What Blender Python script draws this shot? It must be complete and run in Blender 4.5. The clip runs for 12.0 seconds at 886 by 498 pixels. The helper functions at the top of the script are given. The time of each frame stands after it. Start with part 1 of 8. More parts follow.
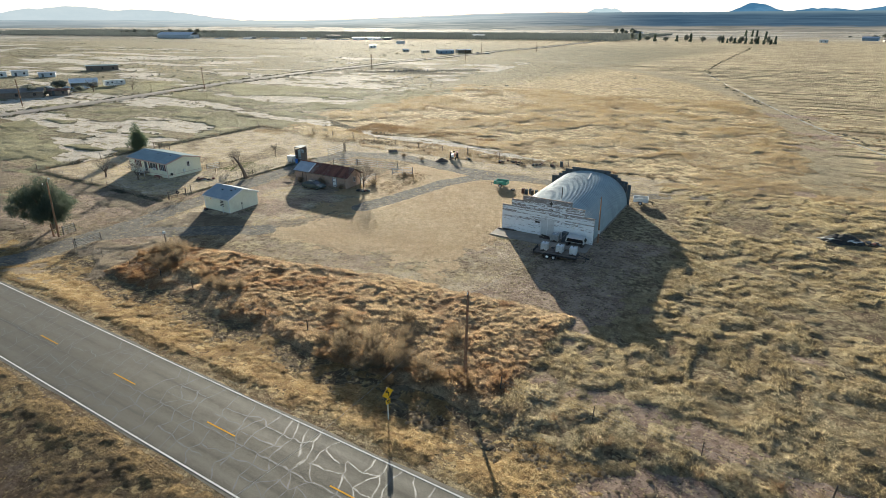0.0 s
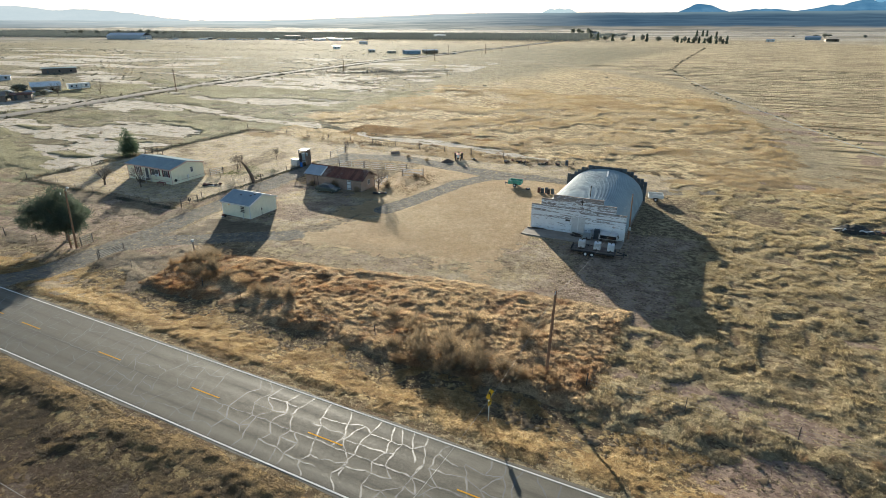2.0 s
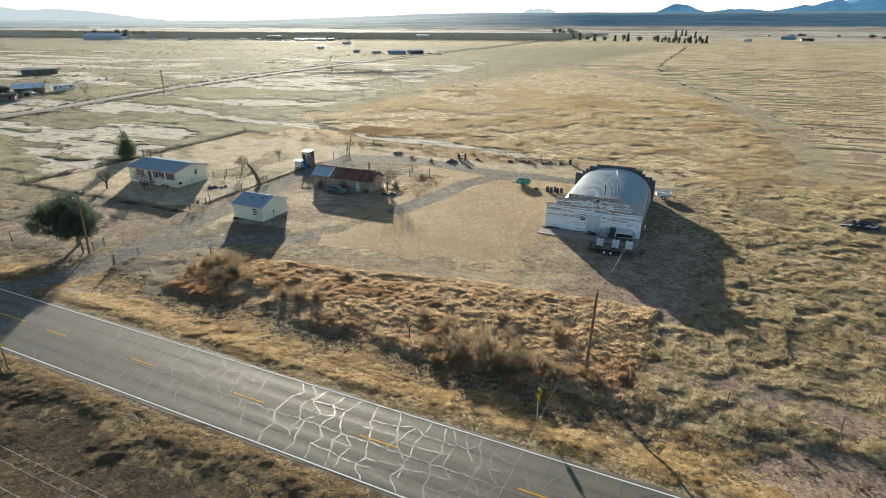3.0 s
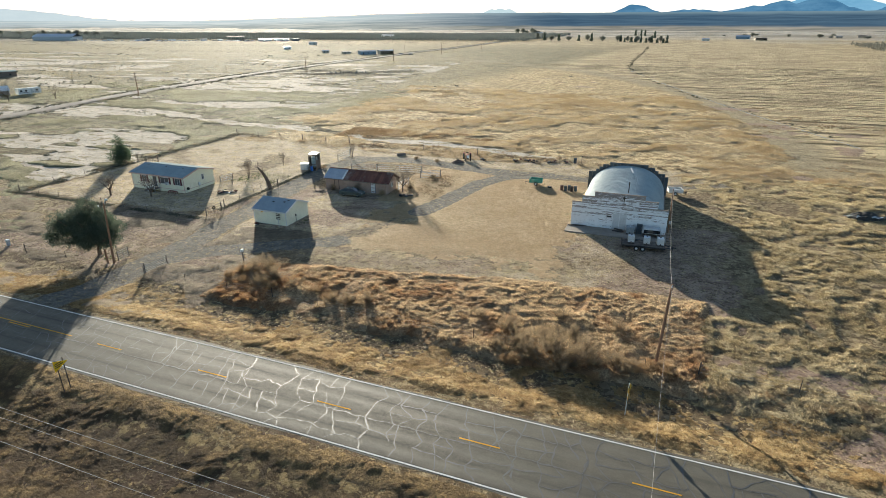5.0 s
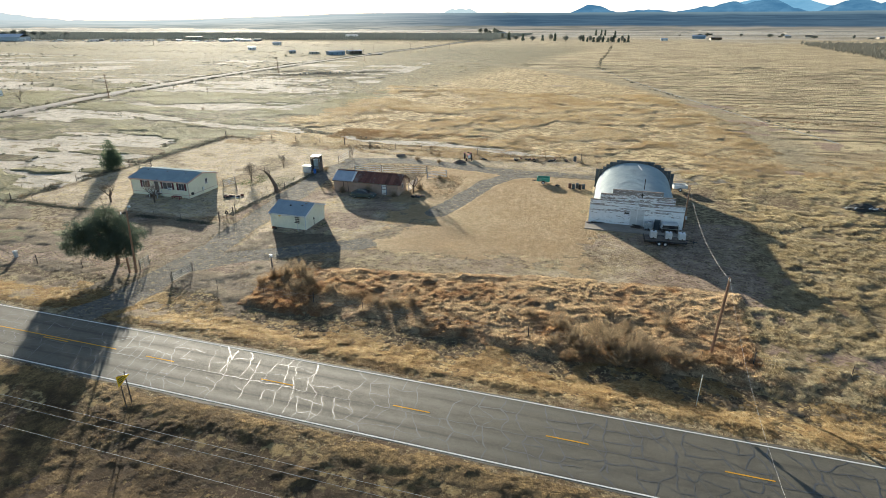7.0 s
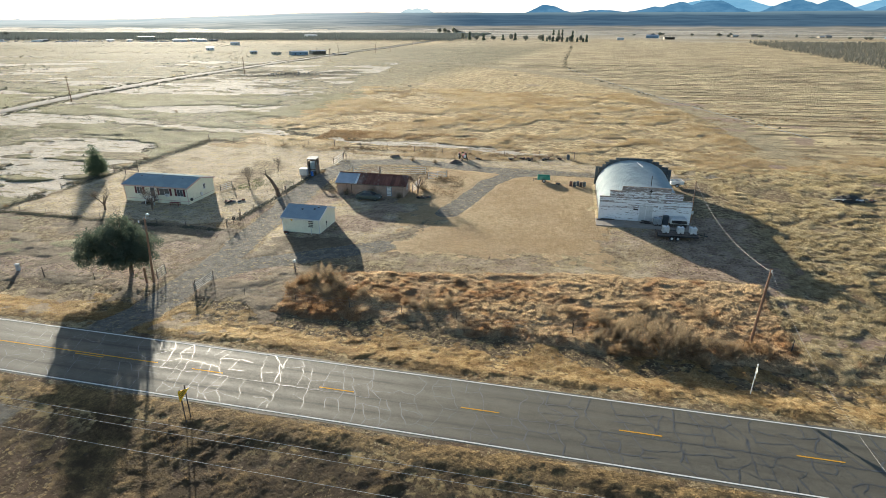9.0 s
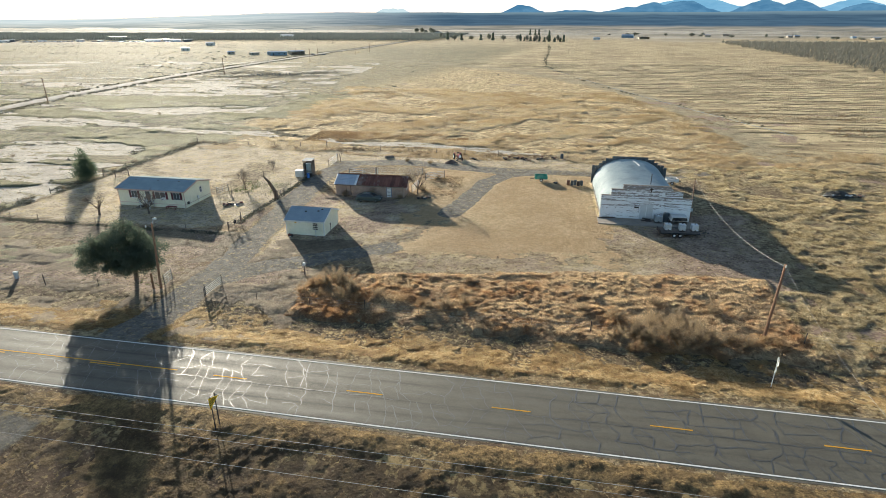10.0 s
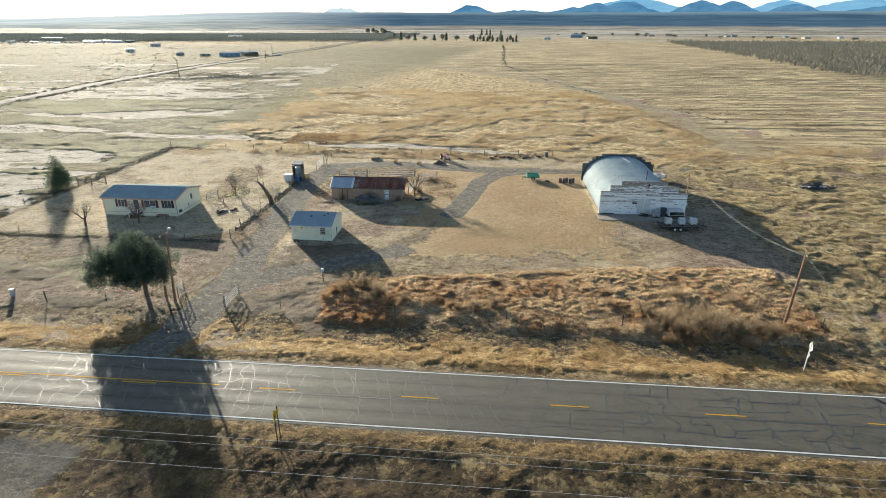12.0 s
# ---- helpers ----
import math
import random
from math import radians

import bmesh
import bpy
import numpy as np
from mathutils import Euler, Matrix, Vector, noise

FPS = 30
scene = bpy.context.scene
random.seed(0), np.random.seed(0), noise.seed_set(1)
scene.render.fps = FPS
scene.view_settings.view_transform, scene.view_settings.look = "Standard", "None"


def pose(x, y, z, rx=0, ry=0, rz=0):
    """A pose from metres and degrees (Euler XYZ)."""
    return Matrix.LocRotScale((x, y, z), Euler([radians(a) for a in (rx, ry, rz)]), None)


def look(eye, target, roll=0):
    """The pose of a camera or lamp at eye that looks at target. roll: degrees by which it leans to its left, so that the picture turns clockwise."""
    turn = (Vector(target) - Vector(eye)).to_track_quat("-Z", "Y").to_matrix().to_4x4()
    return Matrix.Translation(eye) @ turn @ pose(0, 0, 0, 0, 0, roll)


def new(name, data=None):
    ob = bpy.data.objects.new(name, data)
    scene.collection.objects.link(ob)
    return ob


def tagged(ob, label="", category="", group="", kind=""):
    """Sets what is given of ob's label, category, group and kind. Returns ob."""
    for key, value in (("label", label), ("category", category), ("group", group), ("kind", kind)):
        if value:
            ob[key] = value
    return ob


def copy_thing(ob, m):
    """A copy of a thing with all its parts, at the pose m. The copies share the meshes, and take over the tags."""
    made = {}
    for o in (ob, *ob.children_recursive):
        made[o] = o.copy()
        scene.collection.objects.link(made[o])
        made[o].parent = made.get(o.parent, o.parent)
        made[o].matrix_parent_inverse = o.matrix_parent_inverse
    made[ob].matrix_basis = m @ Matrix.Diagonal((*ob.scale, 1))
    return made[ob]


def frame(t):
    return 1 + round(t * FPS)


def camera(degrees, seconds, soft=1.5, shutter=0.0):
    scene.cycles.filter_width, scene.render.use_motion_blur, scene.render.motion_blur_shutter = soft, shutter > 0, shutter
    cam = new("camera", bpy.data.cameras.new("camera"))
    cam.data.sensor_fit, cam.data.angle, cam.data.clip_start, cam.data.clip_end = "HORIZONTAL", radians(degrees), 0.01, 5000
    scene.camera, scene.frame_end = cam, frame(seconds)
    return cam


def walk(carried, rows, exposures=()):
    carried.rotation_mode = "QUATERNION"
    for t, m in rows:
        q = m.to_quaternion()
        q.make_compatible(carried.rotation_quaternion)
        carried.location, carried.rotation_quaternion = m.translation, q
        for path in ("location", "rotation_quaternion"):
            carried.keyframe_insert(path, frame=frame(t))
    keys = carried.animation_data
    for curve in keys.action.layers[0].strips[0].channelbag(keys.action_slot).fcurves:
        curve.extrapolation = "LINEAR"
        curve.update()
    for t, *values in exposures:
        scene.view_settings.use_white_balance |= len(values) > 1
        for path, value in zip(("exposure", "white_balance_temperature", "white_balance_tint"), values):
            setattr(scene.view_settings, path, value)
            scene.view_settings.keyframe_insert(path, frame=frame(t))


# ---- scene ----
cam = camera(77.6, 12.0, soft=0.45)
METRES, EYE, TILT, LEAN, TURN = 53.5, 28.7, -22.4, 0.0, 30.7
ROWS = [
    (0.0, 0.0, 0.0, 0.0, -0.0, 0.0, 0.0),
    (0.5, -0.0491, -0.0004, 0.0009, -1.28, -0.0, 0.53),
    (1.0, -0.0978, 0.0002, 0.0023, -2.21, -0.01, 0.91),
    (1.5, -0.1457, 0.0015, 0.0035, -3.08, -0.03, 1.27),
    (2.0, -0.193, 0.0038, 0.005, -3.96, -0.04, 1.64),
    (2.5, -0.2395, 0.0067, 0.007, -4.84, -0.08, 2.0),
    (3.0, -0.2854, 0.0104, 0.0092, -5.73, -0.1, 2.38),
    (5.0, -0.4609, 0.032, 0.0206, -9.27, -0.29, 3.84),
    (5.5, -0.5023, 0.0386, 0.0241, -10.17, -0.37, 4.19),
    (6.0, -0.5425, 0.0459, 0.0275, -11.07, -0.43, 4.54),
    (6.5, -0.5816, 0.0537, 0.0312, -11.99, -0.51, 4.89),
    (7.0, -0.6196, 0.0621, 0.035, -12.9, -0.59, 5.25),
    (9.0, -0.7654, 0.101, 0.0532, -16.88, -1.03, 6.78),
    (9.5, -0.8005, 0.1119, 0.0584, -17.94, -1.16, 7.19),
    (10.0, -0.8353, 0.1236, 0.064, -19.1, -1.32, 7.63),
    (10.5, -0.8699, 0.1361, 0.0698, -20.28, -1.47, 8.07),
    (11.0, -0.9043, 0.1496, 0.0758, -21.46, -1.65, 8.51),
    (11.5, -0.938, 0.1636, 0.082, -22.63, -1.83, 8.95),
    (12.0, -0.971, 0.1782, 0.0886, -23.81, -2.01, 9.39),
]
walk(cam, [(t, pose(0, 0, EYE, TILT, LEAN, TURN) @ pose(METRES * x, METRES * y, METRES * z, 90 + pitch, roll, yaw)) for t, x, y, z, yaw, pitch, roll in ROWS],
     exposures=[(0.0, 0.86, 6500, 10), (7.0, 0.95, 6500, 10), (12.0, 1.03, 6500, 10)])

# ---- light: a low sun behind the buildings and a clear hazy sky ----
SUN_AZ, SUN_EL = 36.8, 10.4          # degrees left of +y, degrees over the horizon
sun_dir = Vector((-math.sin(radians(SUN_AZ)) * math.cos(radians(SUN_EL)), math.cos(radians(SUN_AZ)) * math.cos(radians(SUN_EL)), math.sin(radians(SUN_EL))))
sun = new("sun", bpy.data.lights.new("sun", "SUN"))
sun.data.energy, sun.data.angle, sun.data.color = 6.5, radians(0.53), (1.0, 0.935, 0.775)
sun.matrix_world = look((0, 0, 300), Vector((0, 0, 300)) - sun_dir)
world = bpy.data.worlds.new("sky")
scene.world = world
world.use_nodes = True
wn = world.node_tree.nodes
sky = wn.new("ShaderNodeTexSky")
sky.sky_type, sky.sun_disc = "NISHITA", False
sky.sun_elevation, sky.sun_rotation = radians(SUN_EL), radians(-SUN_AZ)
sky.air_density, sky.dust_density, sky.ozone_density = 1.0, 0.6, 2.0
wn["Background"].inputs["Strength"].default_value = 0.106
wl = world.node_tree.links
way = wn.new("ShaderNodeSeparateXYZ")
wl.new(wn.new("ShaderNodeTexCoord").outputs["Generated"], way.inputs[0])
lift = wn.new("ShaderNodeMapRange")           # pale haze low over the horizon
lift.inputs[1].default_value, lift.inputs[2].default_value, lift.inputs[3].default_value, lift.inputs[4].default_value = 0.0, 0.16, 0.8, 0.0
wl.new(way.outputs["Z"], lift.inputs[0])
veil = wn.new("ShaderNodeMix")
veil.data_type = "RGBA"
side = wn.new("ShaderNodeVectorMath")
side.operation = "DOT_PRODUCT"
side.inputs[1].default_value = (-math.sin(radians(SUN_AZ)), math.cos(radians(SUN_AZ)), 0)
wl.new(wn["Texture Coordinate"].outputs["Generated"], side.inputs[0])
tone = wn.new("ShaderNodeMix")
tone.data_type = "RGBA"
tone.inputs[6].default_value, tone.inputs[7].default_value = (3.5, 4.6, 5.6, 1), (6.6, 7.0, 7.3, 1)
sway = wn.new("ShaderNodeMapRange")
sway.inputs[1].default_value, sway.inputs[2].default_value = 0.35, 0.95
wl.new(side.outputs["Value"], sway.inputs[0])
wl.new(sway.outputs[0], tone.inputs[0])
wl.new(tone.outputs[2], veil.inputs[7])
wl.new(lift.outputs[0], veil.inputs[0])
wl.new(sky.outputs[0], veil.inputs[6])
wl.new(veil.outputs[2], wn["Background"].inputs["Color"])


# ---- materials ----
def nodes_of(name):
    m = bpy.data.materials.new(name)
    m.use_nodes = True
    nt = m.node_tree
    return m, nt, nt.nodes["Principled BSDF"], nt.nodes["Material Output"]


def nd(nt, kind, **sets):
    n = nt.nodes.new(kind)
    for k, v in sets.items():
        if k in n.inputs:
            n.inputs[k].default_value = v
    return n


def mth(nt, op, a, b=None, clamp=False):
    n = nt.nodes.new("ShaderNodeMath")
    n.operation, n.use_clamp = op, clamp
    for i, v in enumerate((a, b)):
        if v is None:
            continue
        if isinstance(v, (int, float)):
            n.inputs[i].default_value = v
        else:
            nt.links.new(v, n.inputs[i])
    return n.outputs[0]


def mixc(nt, fac, a, b, mode="MIX"):
    n = nt.nodes.new("ShaderNodeMix")
    n.data_type, n.blend_type = "RGBA", mode
    for sock, v in ((n.inputs[0], fac), (n.inputs[6], a), (n.inputs[7], b)):
        if isinstance(v, (int, float)):
            sock.default_value = v
        elif isinstance(v, tuple):
            sock.default_value = (*v, 1)
        else:
            nt.links.new(v, sock)
    return n.outputs[2]


def noise_fac(nt, vec, scale, detail=4.0, rough=0.6, lo=0.35, hi=0.65):
    n = nd(nt, "ShaderNodeTexNoise", Scale=scale, Detail=detail, Roughness=rough)
    if vec is not None:
        nt.links.new(vec, n.inputs["Vector"])
    r = nt.nodes.new("ShaderNodeMapRange")
    r.inputs[1].default_value, r.inputs[2].default_value = lo, hi
    nt.links.new(n.outputs[0], r.inputs[0])
    return r.outputs[0]


def scaled(nt, vec, sx, sy, sz):
    m = nt.nodes.new("ShaderNodeMapping")
    m.inputs["Scale"].default_value = (sx, sy, sz)
    nt.links.new(vec, m.inputs["Vector"])
    return m.outputs[0]


def mat(name, a, b, scale=2.0, rough=0.8, metal=0.0, bump=0.15, stretch=(1, 1, 1), vary=0.15, dirt=None, dirt_scale=0.7, spec=0.4):
    """A worn surface: two tones in large blotches, fine grain, dirt, relief, and a shade of its own for each piece."""
    m, nt, bs, out = nodes_of(name)
    tc = nt.nodes.new("ShaderNodeTexCoord").outputs["Object"]
    v = scaled(nt, tc, *stretch)
    col = mixc(nt, noise_fac(nt, v, scale), a, b)
    fine = noise_fac(nt, v, scale * 9, 3, 0.7, 0.3, 0.7)
    col = mixc(nt, mth(nt, "MULTIPLY", fine, 0.25), col, tuple(x * 0.6 for x in a))
    if dirt:
        col = mixc(nt, noise_fac(nt, v, dirt_scale, 6, 0.7, 0.52, 0.66), col, dirt)
    if vary:
        rnd = nt.nodes.new("ShaderNodeObjectInfo").outputs["Random"]
        hsv = nt.nodes.new("ShaderNodeHueSaturation")
        nt.links.new(col, hsv.inputs["Color"])
        nt.links.new(mth(nt, "ADD", mth(nt, "MULTIPLY", rnd, 2 * vary), 1 - vary), hsv.inputs["Value"])
        col = hsv.outputs[0]
    nt.links.new(col, bs.inputs["Base Color"])
    bs.inputs["Roughness"].default_value, bs.inputs["Metallic"].default_value = rough, metal
    bs.inputs["Specular IOR Level"].default_value = spec
    if bump:
        bp = nd(nt, "ShaderNodeBump", Strength=bump, Distance=0.02)
        nt.links.new(fine, bp.inputs["Height"])
        nt.links.new(bp.outputs[0], bs.inputs["Normal"])
    return m


def grass_mat(name, dry, pale, green, share=0.58):
    """Thin blades that let the low sun through."""
    m, nt, bs, out = nodes_of(name)
    at = nt.nodes.new("ShaderNodeAttribute")
    at.attribute_name = "tint"
    isl = nt.nodes.new("ShaderNodeNewGeometry").outputs["Random Per Island"]
    col = mixc(nt, at.outputs["Fac"], dry, pale)
    col = mixc(nt, mth(nt, "MULTIPLY", isl, 0.45), col, green)
    tc = nt.nodes.new("ShaderNodeTexCoord").outputs["Object"]
    fibre = noise_fac(nt, tc, 9.0, 3, 0.7, 0.40, 0.60)
    col = mixc(nt, mth(nt, "MULTIPLY", fibre, 0.32), col, green)
    nt.links.new(col, bs.inputs["Base Color"])
    bs.inputs["Roughness"].default_value, bs.inputs["Specular IOR Level"].default_value = 0.75, 0.25
    tr = nt.nodes.new("ShaderNodeBsdfTranslucent")
    nt.links.new(col, tr.inputs["Color"])
    mx = nt.nodes.new("ShaderNodeMixShader")
    mx.inputs[0].default_value = share
    nt.links.new(bs.outputs[0], mx.inputs[1])
    nt.links.new(tr.outputs[0], mx.inputs[2])
    nt.links.new(mx.outputs[0], out.inputs["Surface"])
    return m


def glass_mat(name, tone=(0.03, 0.035, 0.04)):
    m, nt, bs, out = nodes_of(name)
    bs.inputs["Base Color"].default_value = (*tone, 1)
    bs.inputs["Roughness"].default_value, bs.inputs["Specular IOR Level"].default_value = 0.06, 0.6
    return m


STRAW, PALE = (0.52, 0.345, 0.145), (0.86, 0.69, 0.42)
M_GRASS = grass_mat("dry_grass", STRAW, PALE, (0.29, 0.205, 0.09), 0.64)
M_GRASS_PALE = grass_mat("pale_bunch_grass", (0.56, 0.44, 0.235), (0.86, 0.72, 0.46), (0.30, 0.235, 0.13), 0.66)
M_SOUTH = grass_mat("brown_gold_blades", (0.32, 0.215, 0.10), (0.64, 0.45, 0.21), (0.18, 0.12, 0.062))
M_WEST = grass_mat("grey_straw_grass", (0.37, 0.335, 0.185), (0.66, 0.61, 0.40), (0.21, 0.19, 0.11))
M_FIELD = grass_mat("golden_field_grass", (0.48, 0.34, 0.15), (0.80, 0.61, 0.33), (0.29, 0.20, 0.09), 0.64)
M_RUSSET = grass_mat("russet_weeds", (0.39, 0.25, 0.13), (0.52, 0.375, 0.215), (0.21, 0.135, 0.075), 0.5)
M_TWIG = grass_mat("bare_twigs", (0.26, 0.190, 0.115), (0.50, 0.385, 0.245), (0.15, 0.112, 0.072), 0.5)
M_BARE = grass_mat("bare_grey_twigs", (0.15, 0.12, 0.095), (0.24, 0.20, 0.16), (0.10, 0.08, 0.065), 0.15)
M_GREEN = grass_mat("green_weeds", (0.10, 0.14, 0.03), (0.16, 0.20, 0.05), (0.05, 0.08, 0.02), 0.4)
M_JUNIPER = grass_mat("juniper_foliage", (0.080, 0.108, 0.074), (0.175, 0.21, 0.15), (0.052, 0.070, 0.050), 0.4)
M_CYPRESS = grass_mat("cypress_foliage", (0.085, 0.125, 0.075), (0.16, 0.21, 0.13), (0.06, 0.085, 0.05), 0.4)
M_DUSTY = grass_mat("dusty_grey_foliage", (0.12, 0.115, 0.08), (0.20, 0.185, 0.13), (0.08, 0.075, 0.05), 0.3)
M_ORCHARD = grass_mat("orchard_branches", (0.17, 0.165, 0.135), (0.26, 0.255, 0.215), (0.12, 0.118, 0.10), 0.25)
M_BARK = mat("bark", (0.13, 0.09, 0.065), (0.22, 0.165, 0.125), 3, 0.9, bump=0.5, stretch=(1, 1, 0.3))
M_POLE = mat("pole_wood", (0.24, 0.125, 0.07), (0.33, 0.19, 0.115), 2, 0.85, bump=0.4, stretch=(3, 3, 0.4))
M_WOOD = mat("grey_wood", (0.16, 0.125, 0.10), (0.27, 0.22, 0.18), 2, 0.9, bump=0.4)
M_CREAM = mat("cream_siding", (0.87, 0.845, 0.65), (0.90, 0.875, 0.69), 0.4, 0.6, bump=0.05, vary=0.0, dirt=(0.76, 0.72, 0.55), dirt_scale=0.5)
M_PINKTRIM = mat("pinkish_trim", (0.58, 0.40, 0.33), (0.66, 0.48, 0.40), 1, 0.6)
M_SHINGLE = mat("grey_shingle", (0.27, 0.325, 0.335), (0.32, 0.38, 0.39), 0.5, 1.0, bump=0.15, vary=0.06, dirt=(0.34, 0.395, 0.40), dirt_scale=0.35, spec=0.0)
M_ROOFBLUE = mat("blue_grey_roofing", (0.29, 0.345, 0.38), (0.345, 0.40, 0.43), 0.6, 0.9, bump=0.2, vary=0.05, spec=0.12)
M_SHUTTER = mat("dark_red_shutter", (0.105, 0.022, 0.026), (0.15, 0.036, 0.038), 2, 0.6)
M_WHITE = mat("white_paint", (0.72, 0.72, 0.70), (0.80, 0.80, 0.78), 1.2, 0.5, bump=0.05, dirt=(0.55, 0.53, 0.49))
M_PALEPIPE = mat("dull_pale_pipe_paint", (0.48, 0.44, 0.36), (0.58, 0.54, 0.46), 2, 0.7, bump=0.1)
M_GLASS = glass_mat("window_glass")
M_BLIND = glass_mat("window_over_pale_blinds", (0.11, 0.115, 0.12))
M_RED = mat("red_paint", (0.42, 0.035, 0.03), (0.5, 0.06, 0.05), 2, 0.5)
M_ADOBE = mat("adobe_plaster", (0.36, 0.255, 0.20), (0.44, 0.325, 0.26), 0.7, 0.92, bump=0.3, vary=0.0, dirt=(0.26, 0.19, 0.15), dirt_scale=0.6)
M_RUST = mat("rusted_iron_sheet", (0.145, 0.055, 0.04), (0.24, 0.10, 0.065), 1.2, 0.75, 0.2, bump=0.2, stretch=(1, 0.3, 1), vary=0.28, dirt=(0.32, 0.25, 0.21), dirt_scale=0.5)
M_TIN = mat("galvanised_sheet", (0.42, 0.47, 0.52), (0.52, 0.56, 0.60), 1, 0.45, 0.35, bump=0.05, vary=0.05)
M_STEEL = mat("galvanised_arch", (0.30, 0.37, 0.385), (0.36, 0.43, 0.44), 0.35, 0.72, 0.0, bump=0.04, vary=0.0, dirt=(0.24, 0.29, 0.30), dirt_scale=0.25)
M_DKSTEEL = mat("weathered_steel", (0.075, 0.095, 0.11), (0.12, 0.145, 0.16), 1.0, 0.6, 0.3, vary=0.2)
M_CONCRETE = mat("concrete", (0.25, 0.205, 0.165), (0.34, 0.29, 0.235), 0.8, 0.9, bump=0.2, dirt=(0.25, 0.22, 0.19))
M_RUBBER = mat("tyre_rubber", (0.02, 0.02, 0.021), (0.035, 0.034, 0.033), 4, 0.85)
M_BLACK = mat("black_paint", (0.022, 0.022, 0.024), (0.04, 0.038, 0.036), 3, 0.5)
M_CHROME = mat("dull_chrome", (0.6, 0.6, 0.6), (0.7, 0.7, 0.7), 4, 0.3, 0.9, bump=0.02)
M_TEAL = mat("teal_green_paint", (0.05, 0.30, 0.22), (0.07, 0.36, 0.27), 1.5, 0.45, bump=0.03, dirt=(0.16, 0.30, 0.23))
M_CARPAINT = mat("dark_green_grey_car_paint", (0.075, 0.10, 0.094), (0.10, 0.125, 0.116), 1, 0.25, 0.2, bump=0.0)
M_POLY = mat("white_polyethylene", (0.75, 0.77, 0.78), (0.82, 0.83, 0.83), 2, 0.4, bump=0.02, vary=0.04)
M_YELLOW = mat("yellow_sign_sheet", (0.85, 0.48, 0.015), (0.9, 0.54, 0.03), 2, 0.4, bump=0.0)
M_ALU = mat("bare_aluminium", (0.62, 0.64, 0.62), (0.7, 0.72, 0.7), 3, 0.45, 0.4, bump=0.02)
M_BLUE = mat("blue_plastic", (0.02, 0.12, 0.42), (0.03, 0.16, 0.5), 2, 0.45)
M_ORANGE = mat("red_orange_tractor_paint", (0.34, 0.045, 0.04), (0.42, 0.07, 0.055), 2, 0.5)
M_WIRE = mat("weathered_cable", (0.40, 0.38, 0.35), (0.48, 0.46, 0.43), 2, 0.9, 0.0, bump=0, spec=0.1)
M_IRON = mat("old_iron", (0.06, 0.05, 0.045), (0.12, 0.095, 0.08), 2, 0.75, 0.3)


# ---- small helpers for building ----
def mesh_of(name, bm, material):
    me = bpy.data.meshes.new(name)
    bm.normal_update()
    bm.to_mesh(me)
    bm.free()
    for mt in (material if isinstance(material, (list, tuple)) else [material]):
        me.materials.append(mt)
    return me


def part(name, bm, material, parent=None, label=""):
    ob = new(name, mesh_of(name, bm, material))
    if parent is not None:
        ob.parent = parent
    if label:
        ob["label"] = label
    return ob


def thing(name, x, y, z, rz, label, category, group="", kind=""):
    e = new(name)
    e.matrix_basis = pose(x, y, z, 0, 0, rz)
    return tagged(e, label, category, group, kind)


def box(bm, x0, x1, y0, y1, z0, z1, bevel=0.0):
    c = [bm.verts.new((x, y, z)) for z in (z0, z1) for y in (y0, y1) for x in (x0, x1)]
    fs = [bm.faces.new([c[i] for i in f]) for f in ((0, 2, 3, 1), (4, 5, 7, 6), (0, 1, 5, 4), (2, 6, 7, 3), (0, 4, 6, 2), (1, 3, 7, 5))]
    if bevel:
        es = list({e for f in fs for e in f.edges})
        bmesh.ops.bevel(bm, geom=es, offset=bevel, segments=2, affect="EDGES", profile=0.6)
    return bm


def bx(x0, x1, y0, y1, z0, z1, bevel=0.0):
    return box(bmesh.new(), x0, x1, y0, y1, z0, z1, bevel)


def tube(bm, a, b, r0, r1=None, n=8, caps=True):
    a, b = Vector(a), Vector(b)
    r1 = r0 if r1 is None else r1
    d = (b - a).normalized()
    u = d.orthogonal().normalized()
    w = d.cross(u)
    ring = []
    for p, r in ((a, r0), (b, r1)):
        ring.append([bm.verts.new(p + (u * math.cos(2 * math.pi * i / n) + w * math.sin(2 * math.pi * i / n)) * r) for i in range(n)])
    for i in range(n):
        bm.faces.new((ring[0][i], ring[0][(i + 1) % n], ring[1][(i + 1) % n], ring[1][i]))
    if caps:
        bm.faces.new(ring[0][::-1])
        bm.faces.new(ring[1])
    return bm


def tb(a, b, r0, r1=None, n=8):
    return tube(bmesh.new(), a, b, r0, r1, n)


def prism(profile, axis, a, b, bm=None):
    """A profile of two coordinates pushed along an axis ('x': (y, z); 'y': (x, z); 'z': (x, y))."""
    bm = bm or bmesh.new()
    put = {"x": lambda p, k: (k, p[0], p[1]), "y": lambda p, k: (p[0], k, p[1]), "z": lambda p, k: (p[0], p[1], k)}[axis]
    r0 = [bm.verts.new(put(p, a)) for p in profile]
    r1 = [bm.verts.new(put(p, b)) for p in profile]
    n = len(profile)
    for i in range(n):
        bm.faces.new((r0[i], r0[(i + 1) % n], r1[(i + 1) % n], r1[i]))
    bm.faces.new(r0[::-1])
    bm.faces.new(r1)
    bmesh.ops.recalc_face_normals(bm, faces=bm.faces[:])
    return bm


def smooth(me_ob):
    for p in me_ob.data.polygons:
        p.use_smooth = True
    return me_ob


# ---- the lie of the land: zones of the ground by place ----
rng = np.random.default_rng(7)
LATTICE = rng.random((8, 256, 256))


